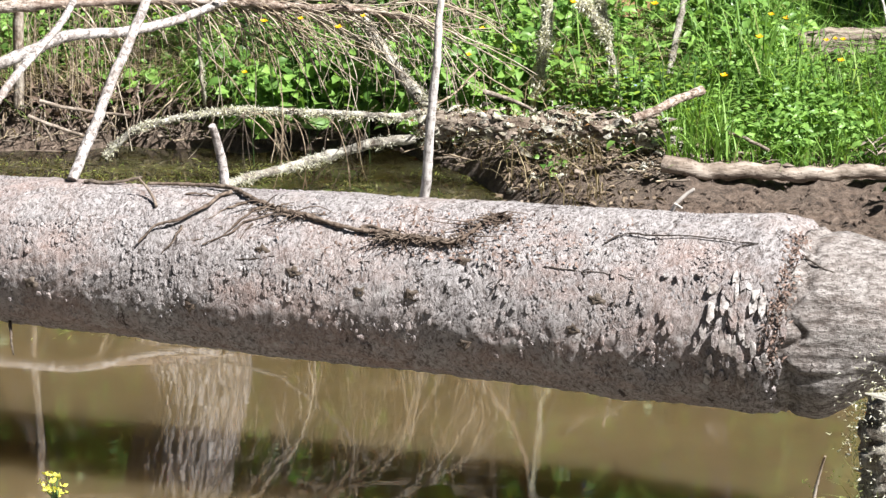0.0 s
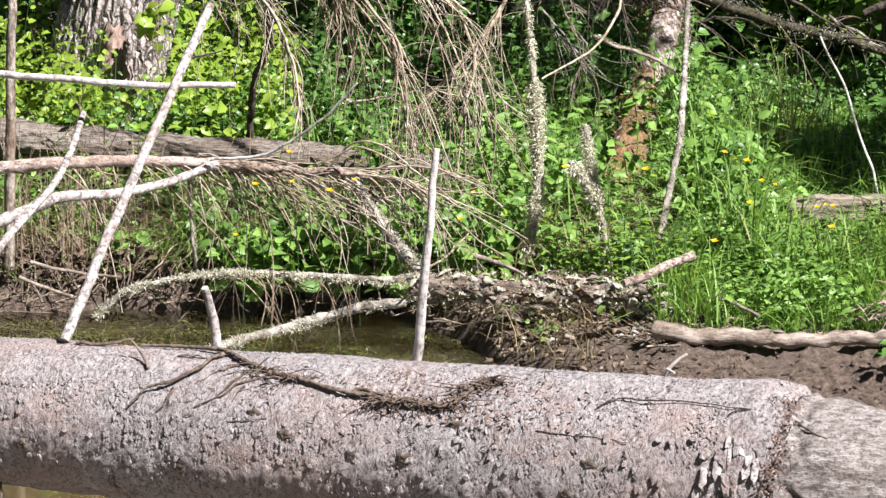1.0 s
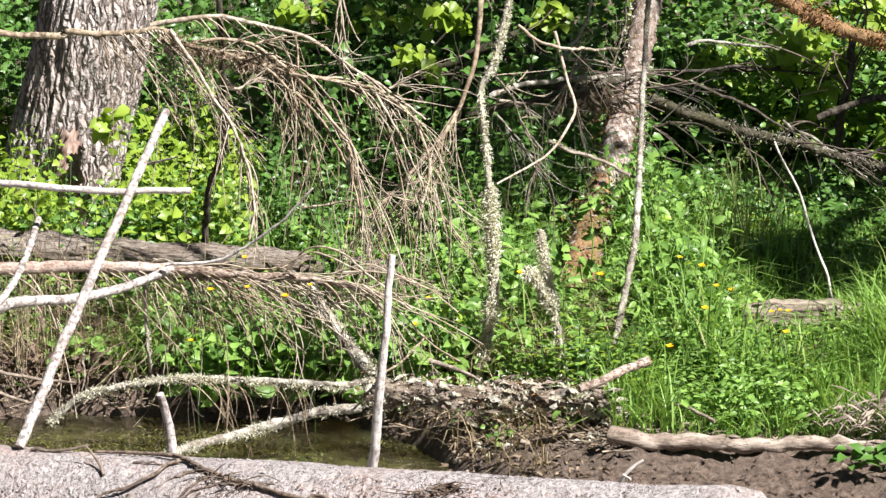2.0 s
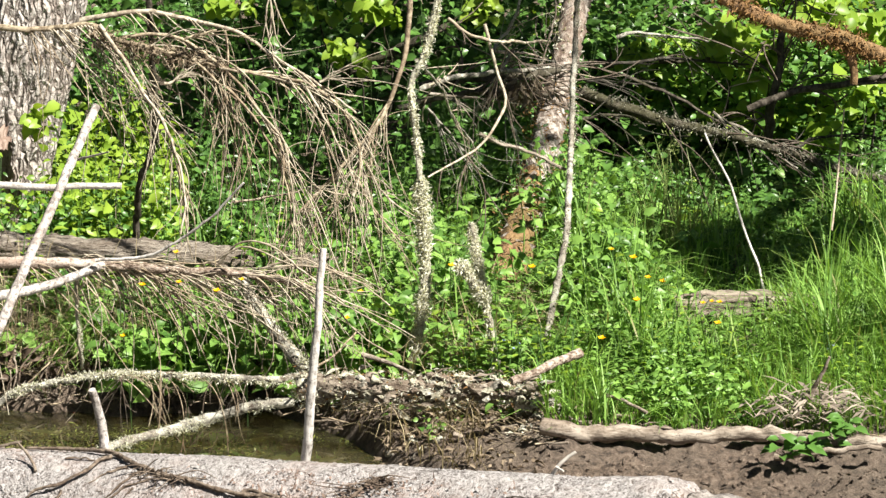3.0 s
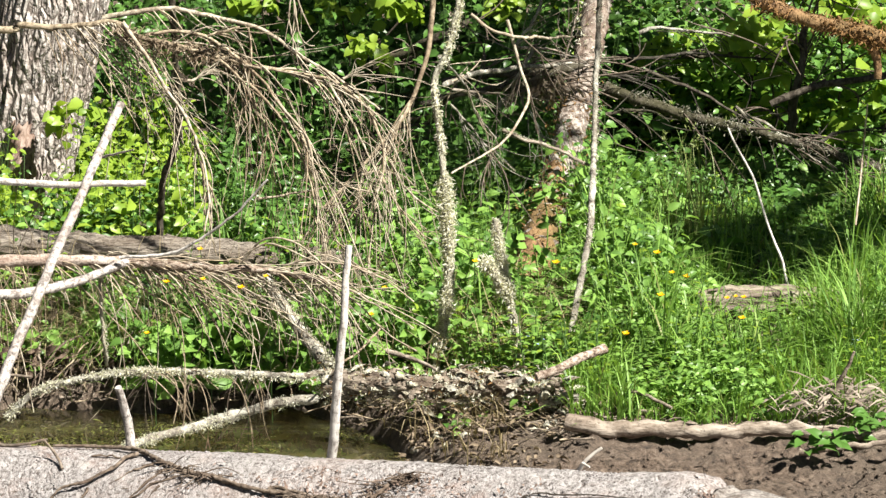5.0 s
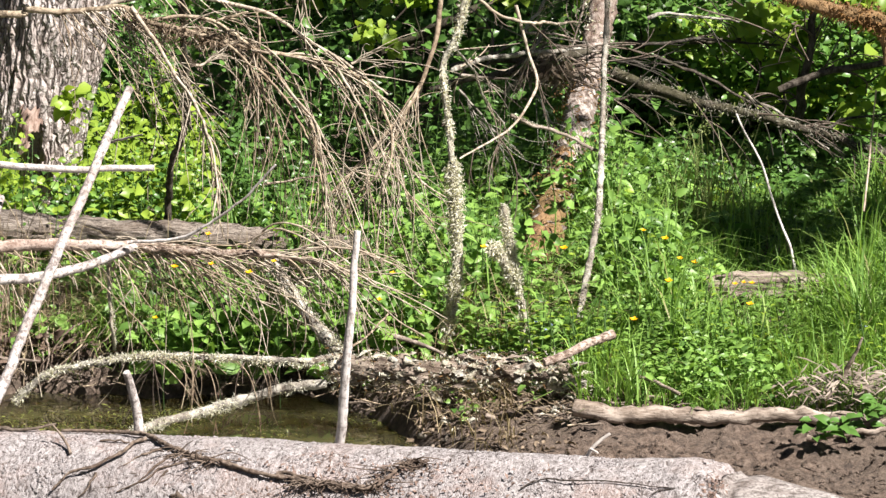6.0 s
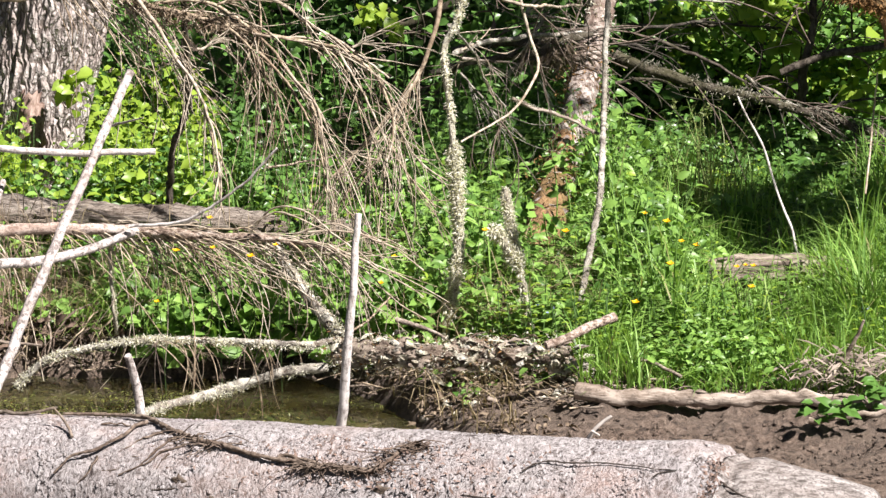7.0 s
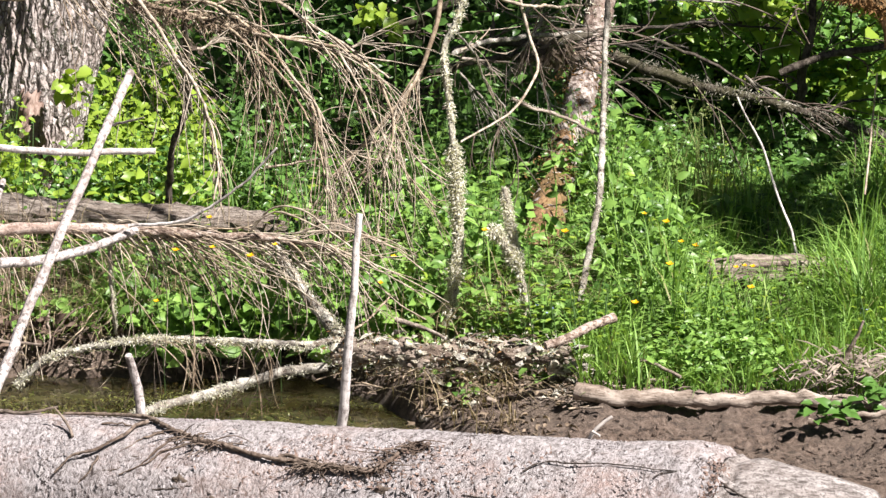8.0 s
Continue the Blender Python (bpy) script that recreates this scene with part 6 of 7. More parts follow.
def maple_shoot(tip, leaf, count, spread):
    """A thin stem with a spray of broad bright leaves near its top."""
    x, y, z = tip
    g = float(ground_z(x, y + 0.25))
    ob = thing("maple_shoot", "thin shoot with broad sunlit yellow green leaves", "shrub", (x, y + 0.25, g), "maple shoots")
    Shape().tube([(x, y + 0.25, g - 0.02), (x + 0.04, y + 0.15, g + (z - g) * 0.6), (x, y + 0.03, z)], 0.006, 0.003, 6, 0.05, 0.01).link("stem", BARK_DARK, ob)
    sh = Shape()
    c = np.array(tip) + unit(count // 5) * rng.uniform(0.2, 1.0, (count // 5, 1)) * spread * [1.2, 0.7, 0.6]
    at = np.repeat(c, 5, 0) + rng.normal(0, spread * 0.16, (len(c) * 5, 3))
    n = len(at)
    s = leaf * rng.uniform(0.45, 1.25, n)
    sh.ovate(at, unit(n) * [1, 1, 0.4] + [0, -0.1, -0.45], unit(n) * 0.5 + [0.35, -0.55, 0.75], s, s * rng.uniform(0.7, 0.95, n), 0.15, 0.15)
    # sunlit look put into the leaf colour
    sh.link("foliage", LEAF_BRIGHT, ob, kind="stuff")


for tip, leaf, count, spread in (
    ((1.17, 13.4, 0.74), 0.070, 70, 0.13), ((1.32, 13.4, 0.69), 0.075, 45, 0.10), ((0.83, 13.6, 0.67), 0.055, 40, 0.08), ((1.25, 13.2, 0.60), 0.095, 10, 0.06),
    ((0.98, 13.7, 0.66), 0.045, 70, 0.10), ((1.24, 13.5, 0.42), 0.055, 60, 0.10), ((1.44, 13.5, 0.44), 0.060, 60, 0.12), ((1.50, 13.3, 0.86), 0.070, 60, 0.12),
    ((1.70, 13.4, 0.76), 0.075, 50, 0.11), ((1.70, 13.2, 0.58), 0.065, 50, 0.12), ((-0.12, 13.4, 0.84), 0.060, 70, 0.10), ((-0.22, 13.2, 0.72), 0.055, 40, 0.09),
    ((-0.36, 13.6, 0.83), 0.055, 50, 0.11), ((0.27, 13.6, 0.83), 0.060, 40, 0.08), ((-0.63, 13.0, 0.92), 0.055, 50, 0.10), ((-1.27, 12.62, 0.55), 0.060, 30, 0.16), ((1.44, 13.6, 0.36), 0.055, 80, 0.12), ((1.59, 13.6, 0.46), 0.060, 60, 0.12), ((0.99, 13.8, 0.50), 0.045, 60, 0.10), ((1.19, 13.8, 0.62), 0.060, 50, 0.10), ((0.87, 13.9, 0.58), 0.050, 40, 0.09), ((1.52, 13.3, 0.37), 0.050, 40, 0.10)):
    maple_shoot(tip, leaf, count, spread)

mossy = thing("mossy_tree", "tree with a rusty moss covered low branch, unseen crown added for shade", "tree", (3.2, 11.6, 0.1))
Shape().tube([(3.2, 11.6, -0.1), (3.18, 11.55, 1.2), (3.2, 11.6, 2.6), (3.1, 11.8, 4.8)], 0.16, 0.08, 14, 0.06, 0.03, 0.05, 0.08).link("trunk", BARK_OAK, mossy)
Shape().tube([(3.18, 11.55, 1.6), (2.7, 10.9, 1.4), (2.2, 10.4, 1.24)] + MOSSY[::-1], 0.034, 0.018, 12, 0.02, 0.010, 0.10).link("branch", BARK_MOSS, mossy, "rusty mossy branch")
Shape().tube(MOSSY_DROP, 0.016, 0.010, 9, 0.02, 0.004, 0.12).link("branch_stub", BARK_MOSS, mossy)
Shape().shag(MOSSY, 0.024, 5200, 0.012).link("moss", MOSS, mossy, kind="stuff")
# unseen crown clumps and limbs, placed along the sun's path to shade the undergrowth
foliage = Shape()
crown(foliage, (2.85, 12.1, 5.0), 0.75, 50, 26, 0.11)
crown(foliage, (3.1, 12.4, 5.8), 0.8, 36, 26, 0.10)
crown(foliage, (3.57, 10.1, 4.0), 0.36, 44, 26, 0.10)
Shape().tube([(3.6, 11.1, 3.6), (3.6, 10.6, 3.85), (3.57, 10.1, 4.0)], 0.03, 0.012, 8, 0.1, 0.03).link("limb", BARK_OAK, mossy)
crown(foliage, (2.15, 11.5, 5.0), 0.5, 22, 26, 0.10)
crown(foliage, (2.62, 10.6, 5.0), 0.45, 26, 26, 0.10)
crown(foliage, (3.05, 10.2, 5.0), 0.38, 14, 24, 0.10)
Shape().tube([(2.8, 11.2, 4.7), (2.95, 10.7, 4.9), (3.05, 10.2, 5.0)], 0.025, 0.010, 8, 0.1, 0.03).link("limb", BARK_OAK, mossy)
Shape().tube([(3.15, 11.7, 4.0), (2.8, 11.2, 4.7), (2.62, 10.6, 5.0)], 0.04, 0.015, 8, 0.1, 0.03).link("limb", BARK_OAK, mossy)
Shape().tube([(3.2, 11.6, 2.8), (3.6, 11.1, 3.6), (3.5, 10.4, 3.9)], 0.05, 0.02, 8, 0.1, 0.03).link("limb", BARK_OAK, mossy)
foliage.link("crown", LEAF_TREE, mossy, kind="stuff")

slab = thing("bark_slab", "fallen slab of reddish brown bark at the tree foot", "bark", SLAB[0])
g = np.array(SLAB[0])
nu, nv = 9, 11
front = []
for k in range(nv):
    for m in range(nu):
        u, w = m / (nu - 1) - 0.5, k / (nv - 1)
        edge = 0.02 * noise.noise(Vector((u * 6, w * 5, 2.0)))
        front.append(g + [u * (0.105 - 0.03 * w) + edge, -0.03 + 0.16 * u * u + 0.05 * w + 0.012 * noise.noise(Vector((u * 9, w * 7, 5))), -0.13 + 0.185 * w + edge * 2])
front = np.array(front)
q = np.concatenate([front, front + [0, 0.014, 0]])
tr = []
for k in range(nv - 1):
    for m in range(nu - 1):
        a = k * nu + m
        b = a + nu * nv
        tr += [(a, a + 1, a + nu + 1), (a, a + nu + 1, a + nu), (b, b + nu + 1, b + 1), (b, b + nu, b + nu + 1)]
rim = [k for k in range(nu)] + [nu - 1 + nu * k for k in range(1, nv)] + [nu * nv - 1 - k for k in range(1, nu)] + [nu * (nv - 1 - k) for k in range(1, nv)]
for a, b in zip(rim, rim[1:]):
    tr += [(a, a + nu * nv, b + nu * nv), (a, b + nu * nv, b)]
Shape().add(q, tr).link("slab", WOOD_RED, slab)
lying("sunken_log", "weathered brown log half hidden in the grass", HID_LOG, 0.060, 0.054, BARK_BROWN, 30, 0.03, 0.010, grooves=0.10)

# ---- undergrowth ----
def scatter(n, x0, x1, y0, y1):
    x, y = rng.uniform(x0, x1, n), rng.uniform(y0, y1, n)
    return np.stack([x, y, ground_z(x, y)], -1)


def thinned(p):
    """Leaves openings before the leaning tree's foot and the log in the grass."""
    x, y = p[:, 0], p[:, 1]
    foot = (np.abs(x - 0.0285 * y) < 0.09) & (y > 10.9) & (y < 12.3)
    hole = (x > 0.80) & (x < 1.36) & (y > 10.75) & (y < 11.42)
    gap = (x > -0.032 * y) & (x < -0.011 * y) & (y > 11.15) & (y < 13.6)
    shade = (x > 0.072 * y) & (x < 0.106 * y) & (y > 11.6) & (y < 13.2)
    bare = (x < -0.78) & (y < shore(x) + 0.34)
    sparse = np.array([noise.noise(Vector((a * 3.1, b * 2.3, 4.0))) for a, b in zip(x, y)]) < -0.16
    drop = rng.random(len(p))
    return p[~((foot & (drop < 0.55)) | (hole & (drop < 0.5)) | (shade & (drop < 0.2)) | (gap & (drop < 0.72)) | (bare & (drop < 0.85)) | (sparse & (drop < 0.7)))]


def vigour(p):
    """Plants grow taller in some patches than in others, and low before the leaning tree."""
    h = np.array([1.0 + 0.75 * noise.noise(Vector((a * 4.3, b * 3.0, 9.0))) for a, b in p[:, :2]])
    way = p[:, 0] / p[:, 1]
    return np.where((way > 0.016) & (way < 0.047) & (p[:, 1] > 10.6) & (p[:, 1] < 12.2), 0.66, 1.0) * np.where((way > 0.068) & (way < 0.118) & (p[:, 1] > 10.7), np.where(p[:, 1] < 11.35, 0.50, 0.45), 1.0) * np.where((p[:, 0] < -0.5) & (p[:, 1] > 11.15) & (p[:, 1] < 11.8), 0.55, 1.0) * h


def herbs(sh, base, height, per, leaf, narrow=0.6, stems=None):
    """Leafy plants: leaves in a loose spiral up each stem, smaller towards the top."""
    base = thinned(base)
    per, leaf = int(per * 1.1), leaf * 0.92
    n = len(base)
    h = height * rng.uniform(0.6, 1.3, n) * vigour(base)
    tilt = rng.normal(0, 0.18, (n, 2))
    u = np.tile((np.arange(per) + 0.5) / per, n) * 0.9 + 0.1
    k = np.repeat(np.arange(n), per)
    c = base[k] + np.stack([tilt[k, 0] * u * h[k], tilt[k, 1] * u * h[k], u * h[k]], -1)
    a = np.tile(np.arange(per) * 2.4, n) + np.repeat(rng.uniform(0, 6.28, n), per) + rng.normal(0, 0.4, n * per)
    way = np.stack([np.cos(a), np.sin(a), rng.uniform(-0.7, 0.5, n * per)], -1)
    s = leaf * rng.uniform(0.5, 1.35, n * per) * (1.15 - 0.5 * u) * np.repeat(rng.uniform(0.65, 1.35, n), per)
    c = c + way * (s * 0.35)[:, None]
    sh.ovate(c, way, np.stack([0.42 - np.cos(a) * 0.15, -0.45 - np.sin(a) * 0.15, 0.85 * np.ones(n * per)], -1) + rng.normal(0, 0.5, (n * per, 3)), s, s * narrow * rng.uniform(0.8, 1.2, n * per))
    if stems is not None:
        for i in range(n):
            t = base[i] + [tilt[i, 0] * h[i], tilt[i, 1] * h[i], h[i]]
            stems.tube([base[i], t], 0.0015, 0.0009, 3, 1.0)


def grass(sh, base, height, width=0.0045, lean=0.45):
    n = len(base)
    a = rng.uniform(0, 6.28, n)
    l = np.abs(rng.normal(0, lean, n)) + 0.08
    sh.blades(base, np.stack([np.cos(a) * l, np.sin(a) * l, 0 * a], -1), height * rng.uniform(0.5, 1.35, n) * vigour(base), width * rng.uniform(0.6, 1.3, n))


def patch(name, label, material, sh, category="undergrowth"):
    return tagged(sh.link(name, material), label, category, kind="stuff")


def inland(p, margin=0.12):
    return p[p[:, 1] > shore(p[:, 0]) + margin]


green_stems = Shape()
sh = Shape()
herbs(sh, inland(scatter(110, -2.2, 1.8, 10.95, 12.4)), 0.20, 15, 0.062, 0.8, green_stems)
herbs(sh, inland(scatter(300, -1.6, 0.2, 11.2, 12.6)), 0.24, 14, 0.046, 0.6, green_stems)
herbs(sh, scatter(330, 0.80, 1.95, 11.7, 13.6), 0.17, 12, 0.050, 0.7, green_stems)
herbs(sh, scatter(560, -2.6, 0.5, 13.2, 16.5), 0.65, 26, 0.062, 0.7, green_stems)
herbs(sh, scatter(300, 0.5, 2.6, 13.2, 16.5), 0.38, 18, 0.062, 0.7, green_stems)
herbs(sh, scatter(260, -0.8, 0.6, 11.9, 13.6), 0.36, 16, 0.05, 0.45, green_stems)
# deep green leaves spread on the ground to darken a shaded patch
n = 6500
x, y = rng.uniform(0.7, 2.3, n), rng.uniform(12.2, 14.2, n)
g = np.stack([x, y, ground_z(x, y) + rng.uniform(0.01, 0.09, n)], -1)
sh.ovate(g, unit(n) * [1, 1, 0.4], unit(n) * 0.5 + [0.1, -0.4, 1.0], rng.uniform(0.02, 0.055, n), rng.uniform(0.014, 0.034, n))
patch("shaded_herbs", "herb and shrub leaves crowding the bank, deep green for shade", LEAF_DEEP, sh)
sh = Shape()
herbs(sh, inland(scatter(340, -2.2, 0.5, 10.85, 12.4)), 0.22, 14, 0.046, 0.7, green_stems)
herbs(sh, inland(scatter(640, -0.2, 0.9, 10.75, 12.6)), 0.25, 20, 0.060, 0.48, green_stems)
herbs(sh, inland(scatter(520, 0.4, 2.2, 10.75, 12.9)), 0.18, 20, 0.036, 0.5, green_stems)
herbs(sh, inland(scatter(620, -2.2, -0.1, 10.9, 11.7)), 0.19, 19, 0.046, 0.7, green_stems)
herbs(sh, inland(scatter(420, -2.0, 0.6, 10.95, 11.5), 0.12), 0.09, 10, 0.040, 0.7)
herbs(sh, inland(scatter(560, -1.6, -0.15, 10.7, 11.3), 0.04), 0.19, 13, 0.054, 0.72)
herbs(sh, scatter(110, 0.55, 1.05, 10.24, 10.75), 0.14, 14, 0.038, 0.5)
edge = np.stack([rng.uniform(-0.98, -0.30, 120), rng.uniform(10.86, 11.1, 120), rng.uniform(0.0, 0.05, 120)], -1)
herbs(sh, edge, 0.21, 12, 0.066, 0.78, green_stems)
patch("leafy_herbs", "sunlit mid green leafy herbs", LEAF_HERB, sh)
sh = Shape()
herbs(sh, scatter(260, -1.9, -0.85, 11.95, 13.6), 0.30, 18, 0.050, 0.7, green_stems)
herbs(sh, scatter(110, 0.5, 2.6, 13.6, 15.6), 0.42, 20, 0.066, 0.75, green_stems)
herbs(sh, inland(scatter(150, -2.2, 2.2, 10.8, 13.0)), 0.22, 12, 0.045, 0.6, green_stems)
patch("spring_shrubs", "spring shrub leaves coloured bright yellow green for sunlight", LEAF_BRIGHT, sh)
sh = Shape()
clumps = thinned(inland(scatter(150, 0.5, 2.2, 10.6, 12.6), 0.6))
k = rng.integers(0, len(clumps), 9800)
b = clumps[k] + rng.normal(0, 0.07, (len(k), 3)) * [1, 1, 0]
hc = rng.uniform(0.6, 1.5, len(clumps))[k]
grass(sh, b, 0.25 * hc, 0.0058, 0.7)
grass(sh, thinned(inland(scatter(520, 0.9, 2.2, 11.5, 13.0), 0.5)), 0.32)
ab = np.stack([rng.uniform(1.2, 1.75, 170), rng.uniform(10.75, 11.3, 170), np.zeros(170)], -1)
ab[:, 2] = ground_z(ab[:, 0], ab[:, 1])
sh.blades(ab, np.stack([rng.normal(-0.5, 0.45, 170), rng.normal(-0.25, 0.3, 170), np.zeros(170)], -1), rng.uniform(0.22, 0.40, 170), 0.006)
grass(sh, thinned(inland(scatter(1500, -0.3, 0.9, 10.8, 12.2))), 0.24, 0.0045)
grass(sh, thinned(inland(scatter(1700, 0.45, 1.9, 10.65, 12.2), 0.5)), 0.27, 0.005, 0.7)
grass(sh, thinned(inland(scatter(500, -1.2, 0.2, 10.95, 11.8))), 0.22, 0.004, 0.6)
grass(sh, thinned(inland(scatter(900, -2.2, -1.1, 10.75, 11.7), 0.3)), 0.24)
grass(sh, inland(scatter(200, -1.4, 0.3, 10.85, 11.3), 0.1), 0.19, 0.0045, 0.6)
grass(sh, inland(scatter(800, -0.9, 0.3, 11.4, 13.0)), 0.30, 0.0035)
fb = inland(scatter(4600, 0.40, 1.85, 10.17, 11.0), 0.64)
sh.blades(fb, np.stack([rng.normal(0.0, 0.5, len(fb)), rng.normal(-0.3, 0.35, len(fb)), np.zeros(len(fb))], -1), rng.uniform(0.10, 0.26, len(fb)) * np.where((fb[:, 0] > 0.58) & (fb[:, 0] < 1.02), 0.55, 1.0), rng.uniform(0.003, 0.006, len(fb)))
patch("meadow_grass", "long bright green grass on the bank", GRASS, sh, "grass")
green_stems.link("plant_stems", STEM)
tagged(bpy.data.objects["plant_stems"], "thin green plant stems on the bank", "undergrowth", kind="stuff")

# single leafy plants along the edge of the bank, each leaf a part
kinds = []
for v in range(4):
    ob = thing("bank_plant", "leafy green plant growing at the bank edge", "plant", (0, 0, 0), "bank plants")
    hgt = (0.16, 0.20, 0.13, 0.24)[v]
    Shape().tube([(0, 0, -0.02), (0.01, -0.01, hgt * 0.5), (0.0, -0.03, hgt)], 0.0028, 0.0015, 5, 0.03).link("stem", STEM, ob)
    for q in range(15):
        a = q * 2.4 + v
        u = 0.2 + 0.8 * q / 14
        d = np.array((math.cos(a), math.sin(a), 0.25))
        s = (0.046, 0.036, 0.040, 0.034)[v] * (1.2 - 0.5 * u)
        Shape().ovate([(d[0] * 0.012, d[1] * 0.012 - 0.03 * u, hgt * u)], [d], [(-d[0] * 0.4, -d[1] * 0.4 - 0.2, 1)], s, s * (0.75, 0.5, 0.8, 0.45)[v], 0.2, 0.22).link("leaf", (LEAF_HERB, LEAF_HERB, LEAF_HERB, LEAF_BRIGHT)[v], ob)
    kinds.append(ob)
for k in range(110):
    x = rng.uniform(-1.75, 1.7)
    y = float(shore(x)) + (0.92 if x > 0.5 else 0.28 + 0.25 * float(smooth01(-0.75, -0.9, x)) + 0.6 * float(smooth01(-0.3, 0.5, x))) + abs(rng.normal(0, 0.22))
    m = pose(x, y, float(ground_z(x, y)), 0, 0, rng.uniform(0, 360))
    if k < 4:
        kinds[k].matrix_basis = m
    else:
        copy_thing(kinds[k % 4], m)

# bare roots and dead leaves under the overhang of the bank
roots = thing("bank_roots", "dark bare roots and dead leaves under the bank", "roots", (-1.2, 11.05, 0.02))
for k in range(46):
    x = rng.uniform(-1.75, -0.55)
    a = rng.uniform(-1.0, 1.0)
    z = rng.uniform(0.06, 0.16)
    w = rng.uniform(0.06, 0.22)
    pts = [(x, 11.16, z), (x + a * w * 0.5, 11.04, z - 0.01 + rng.normal(0, 0.01)), (x + a * w, 10.98, z * 0.55), (x + a * w * 1.15 + rng.normal(0, 0.03), 10.95, -0.01)]
    Shape().tube(pts, rng.uniform(0.003, 0.008), 0.002, 6, 0.015, 0.008, 0.15).link("root", (TWIG_DARK, VINE_BARK, TWIG, WOOD_DRIFT)[k % 4], roots)
sh = Shape()
n = 620
x = rng.uniform(-1.8, -0.45, n)
c = np.stack([x, rng.uniform(10.97, 11.22, n), rng.uniform(0.01, 0.13, n)], -1)
c[:, 2] = np.maximum(c[:, 2] * 0.8, ground_z(c[:, 0], c[:, 1]) + 0.004)
sh.ovate(c, unit(n) * [1, 0.6, 0.7], unit(n) * 0.6 + [0, -0.6, 0.6], rng.uniform(0.02, 0.065, n), rng.uniform(0.012, 0.03, n), 0.4, 0.4)
sh.link("dead_leaves", LEAF_MOULD, roots, "dark brown mouldering leaves", kind="stuff")

# rushes in a stiff fan
for bx, by, count in ((0.86, 12.2, 70), (0.98, 12.25, 44)):
    sh = Shape()
    b = np.stack([rng.normal(bx, 0.05, count), rng.normal(by, 0.05, count), np.full(count, float(ground_z(bx, by)))], -1)
    lx = rng.normal(0.12, 0.30, count)
    hh = rng.uniform(0.25, 0.52, count)
    sh.blades(b, np.stack([lx, rng.normal(0, 0.15, count), np.zeros(count)], -1), hh, 0.0042)
    for q in range(0, count, 3):
        tip = b[q] + hh[q] * np.array((lx[q], 0, 0.92))
        n = 7
        sh.leaves(tip + rng.normal(0, 0.006, (n, 3)) * [1, 1, 2.5], unit(n) + [lx[q], 0, 0.9], unit(n), 0.016, 0.004, 0.3, 0.1)
    tagged(sh.link("rush_clump", RUSH), "stiff fan of pale green rushes", "rushes", "rush clumps", "stuff")

# litter and broken twigs on the waterline
sh = Shape()
b = scatter(3800, -2.2, 2.2, 9.6, 11.4)
b = b[np.abs(b[:, 1] - shore(b[:, 0]) - 0.12) < 0.55]
b = b[(b[:, 2] > -0.01) & ((b[:, 0] < 0.4) | (b[:, 1] > 10.15))]
sh.ovate(b + [0, 0, 0.006], unit(len(b)) * [1, 1, 0.3], unit(len(b)) * 0.9 + [0, 0, 0.7], 0.034 * rng.uniform(0.4, 1.3, len(b)), 0.013, 0.4, 0.5)
patch("leaf_litter", "brown dead leaves along the waterline", LITTER, sh, "leaf litter")
for m, count, r_top, label, name in ((TWIG, 330, 0.0034, "broken dry twigs littering the waterline", "broken_twigs"), (BARK_BROWN, 560, 0.0065, "dark rotting bark and wood scraps on the mud", "wood_scraps")):
    sh = Shape()
    for k in range(count):
        x = rng.uniform(-1.9, 0.5) if k < count * 0.85 else rng.uniform(0.5, 1.7)
        off = 0.55 * float(smooth01(-0.25, 0.2, x)) + 0.25 * float(smooth01(0.3, 0.7, x))
        y = float(shore(x)) + rng.normal(0.04, 0.09) + off
        z = max(-0.035, float(ground_z(x, y))) + 0.008
        a, l = rng.uniform(0, 3.14), rng.uniform(0.03, 0.13)
        d = np.array((math.cos(a), math.sin(a) * 0.6, rng.normal(0.02, 0.14))) * l * 0.5
        c = np.array((x, y, z + abs(d[2])))
        sh.tube([c - d, c + rng.normal(0, 0.004, 3), c + d], rng.uniform(0.0013, r_top), 0.0012, 5, 0.02, 0, 0.2)
    patch(name, label, m, sh, "twigs")
drift = Shape()
p = np.array(DRIFT[0])
for k in range(300):
    a = rng.uniform(-0.9, 0.9)
    c = p + rng.normal(0, 1, 3) * [0.085, 0.05, 0.026]
    d = np.array((math.cos(a), rng.normal(0, 0.4), math.sin(a))) * rng.uniform(0.012, 0.042)
    drift.leaves([c - d], [d], unit(1) * 0.5 + [0, -0.5, 0.6], 2.2 * np.linalg.norm(d), rng.uniform(0.003, 0.011), 0.35, 0.1)
tagged(drift.link("drift_litter", DRIFT_LEAF), "heap of dry brown drift litter", "leaf litter", kind="stuff")
straw = Shape()
b = scatter(3600, -1.9, 0.22, 10.0, 11.25)
b = b[(b[:, 1] > shore(b[:, 0]) - 0.04) & (b[:, 1] < shore(b[:, 0]) + 0.30 + 0.45 * smooth01(-0.3, 0.4, b[:, 0]))]
n = len(b)
straw.blades(b, np.stack([rng.normal(0.1, 0.8, n), rng.normal(-0.6, 0.6, n), np.zeros(n)], -1), rng.uniform(0.04, 0.19, n), rng.uniform(0.0015, 0.004, n))
edge = b[(rng.random(n) < 0.2) & (b[:, 0] < -0.3)]
m = len(edge)
lush = Shape()
lush.blades(edge, np.stack([rng.normal(0.0, 0.7, m), rng.normal(-0.8, 0.5, m), np.zeros(m)], -1), rng.uniform(0.05, 0.17, m), rng.uniform(0.002, 0.0045, m))
x = rng.uniform(-1.15, -0.30, 600)
y = shore(x) + rng.uniform(0.02, 0.22, 600)
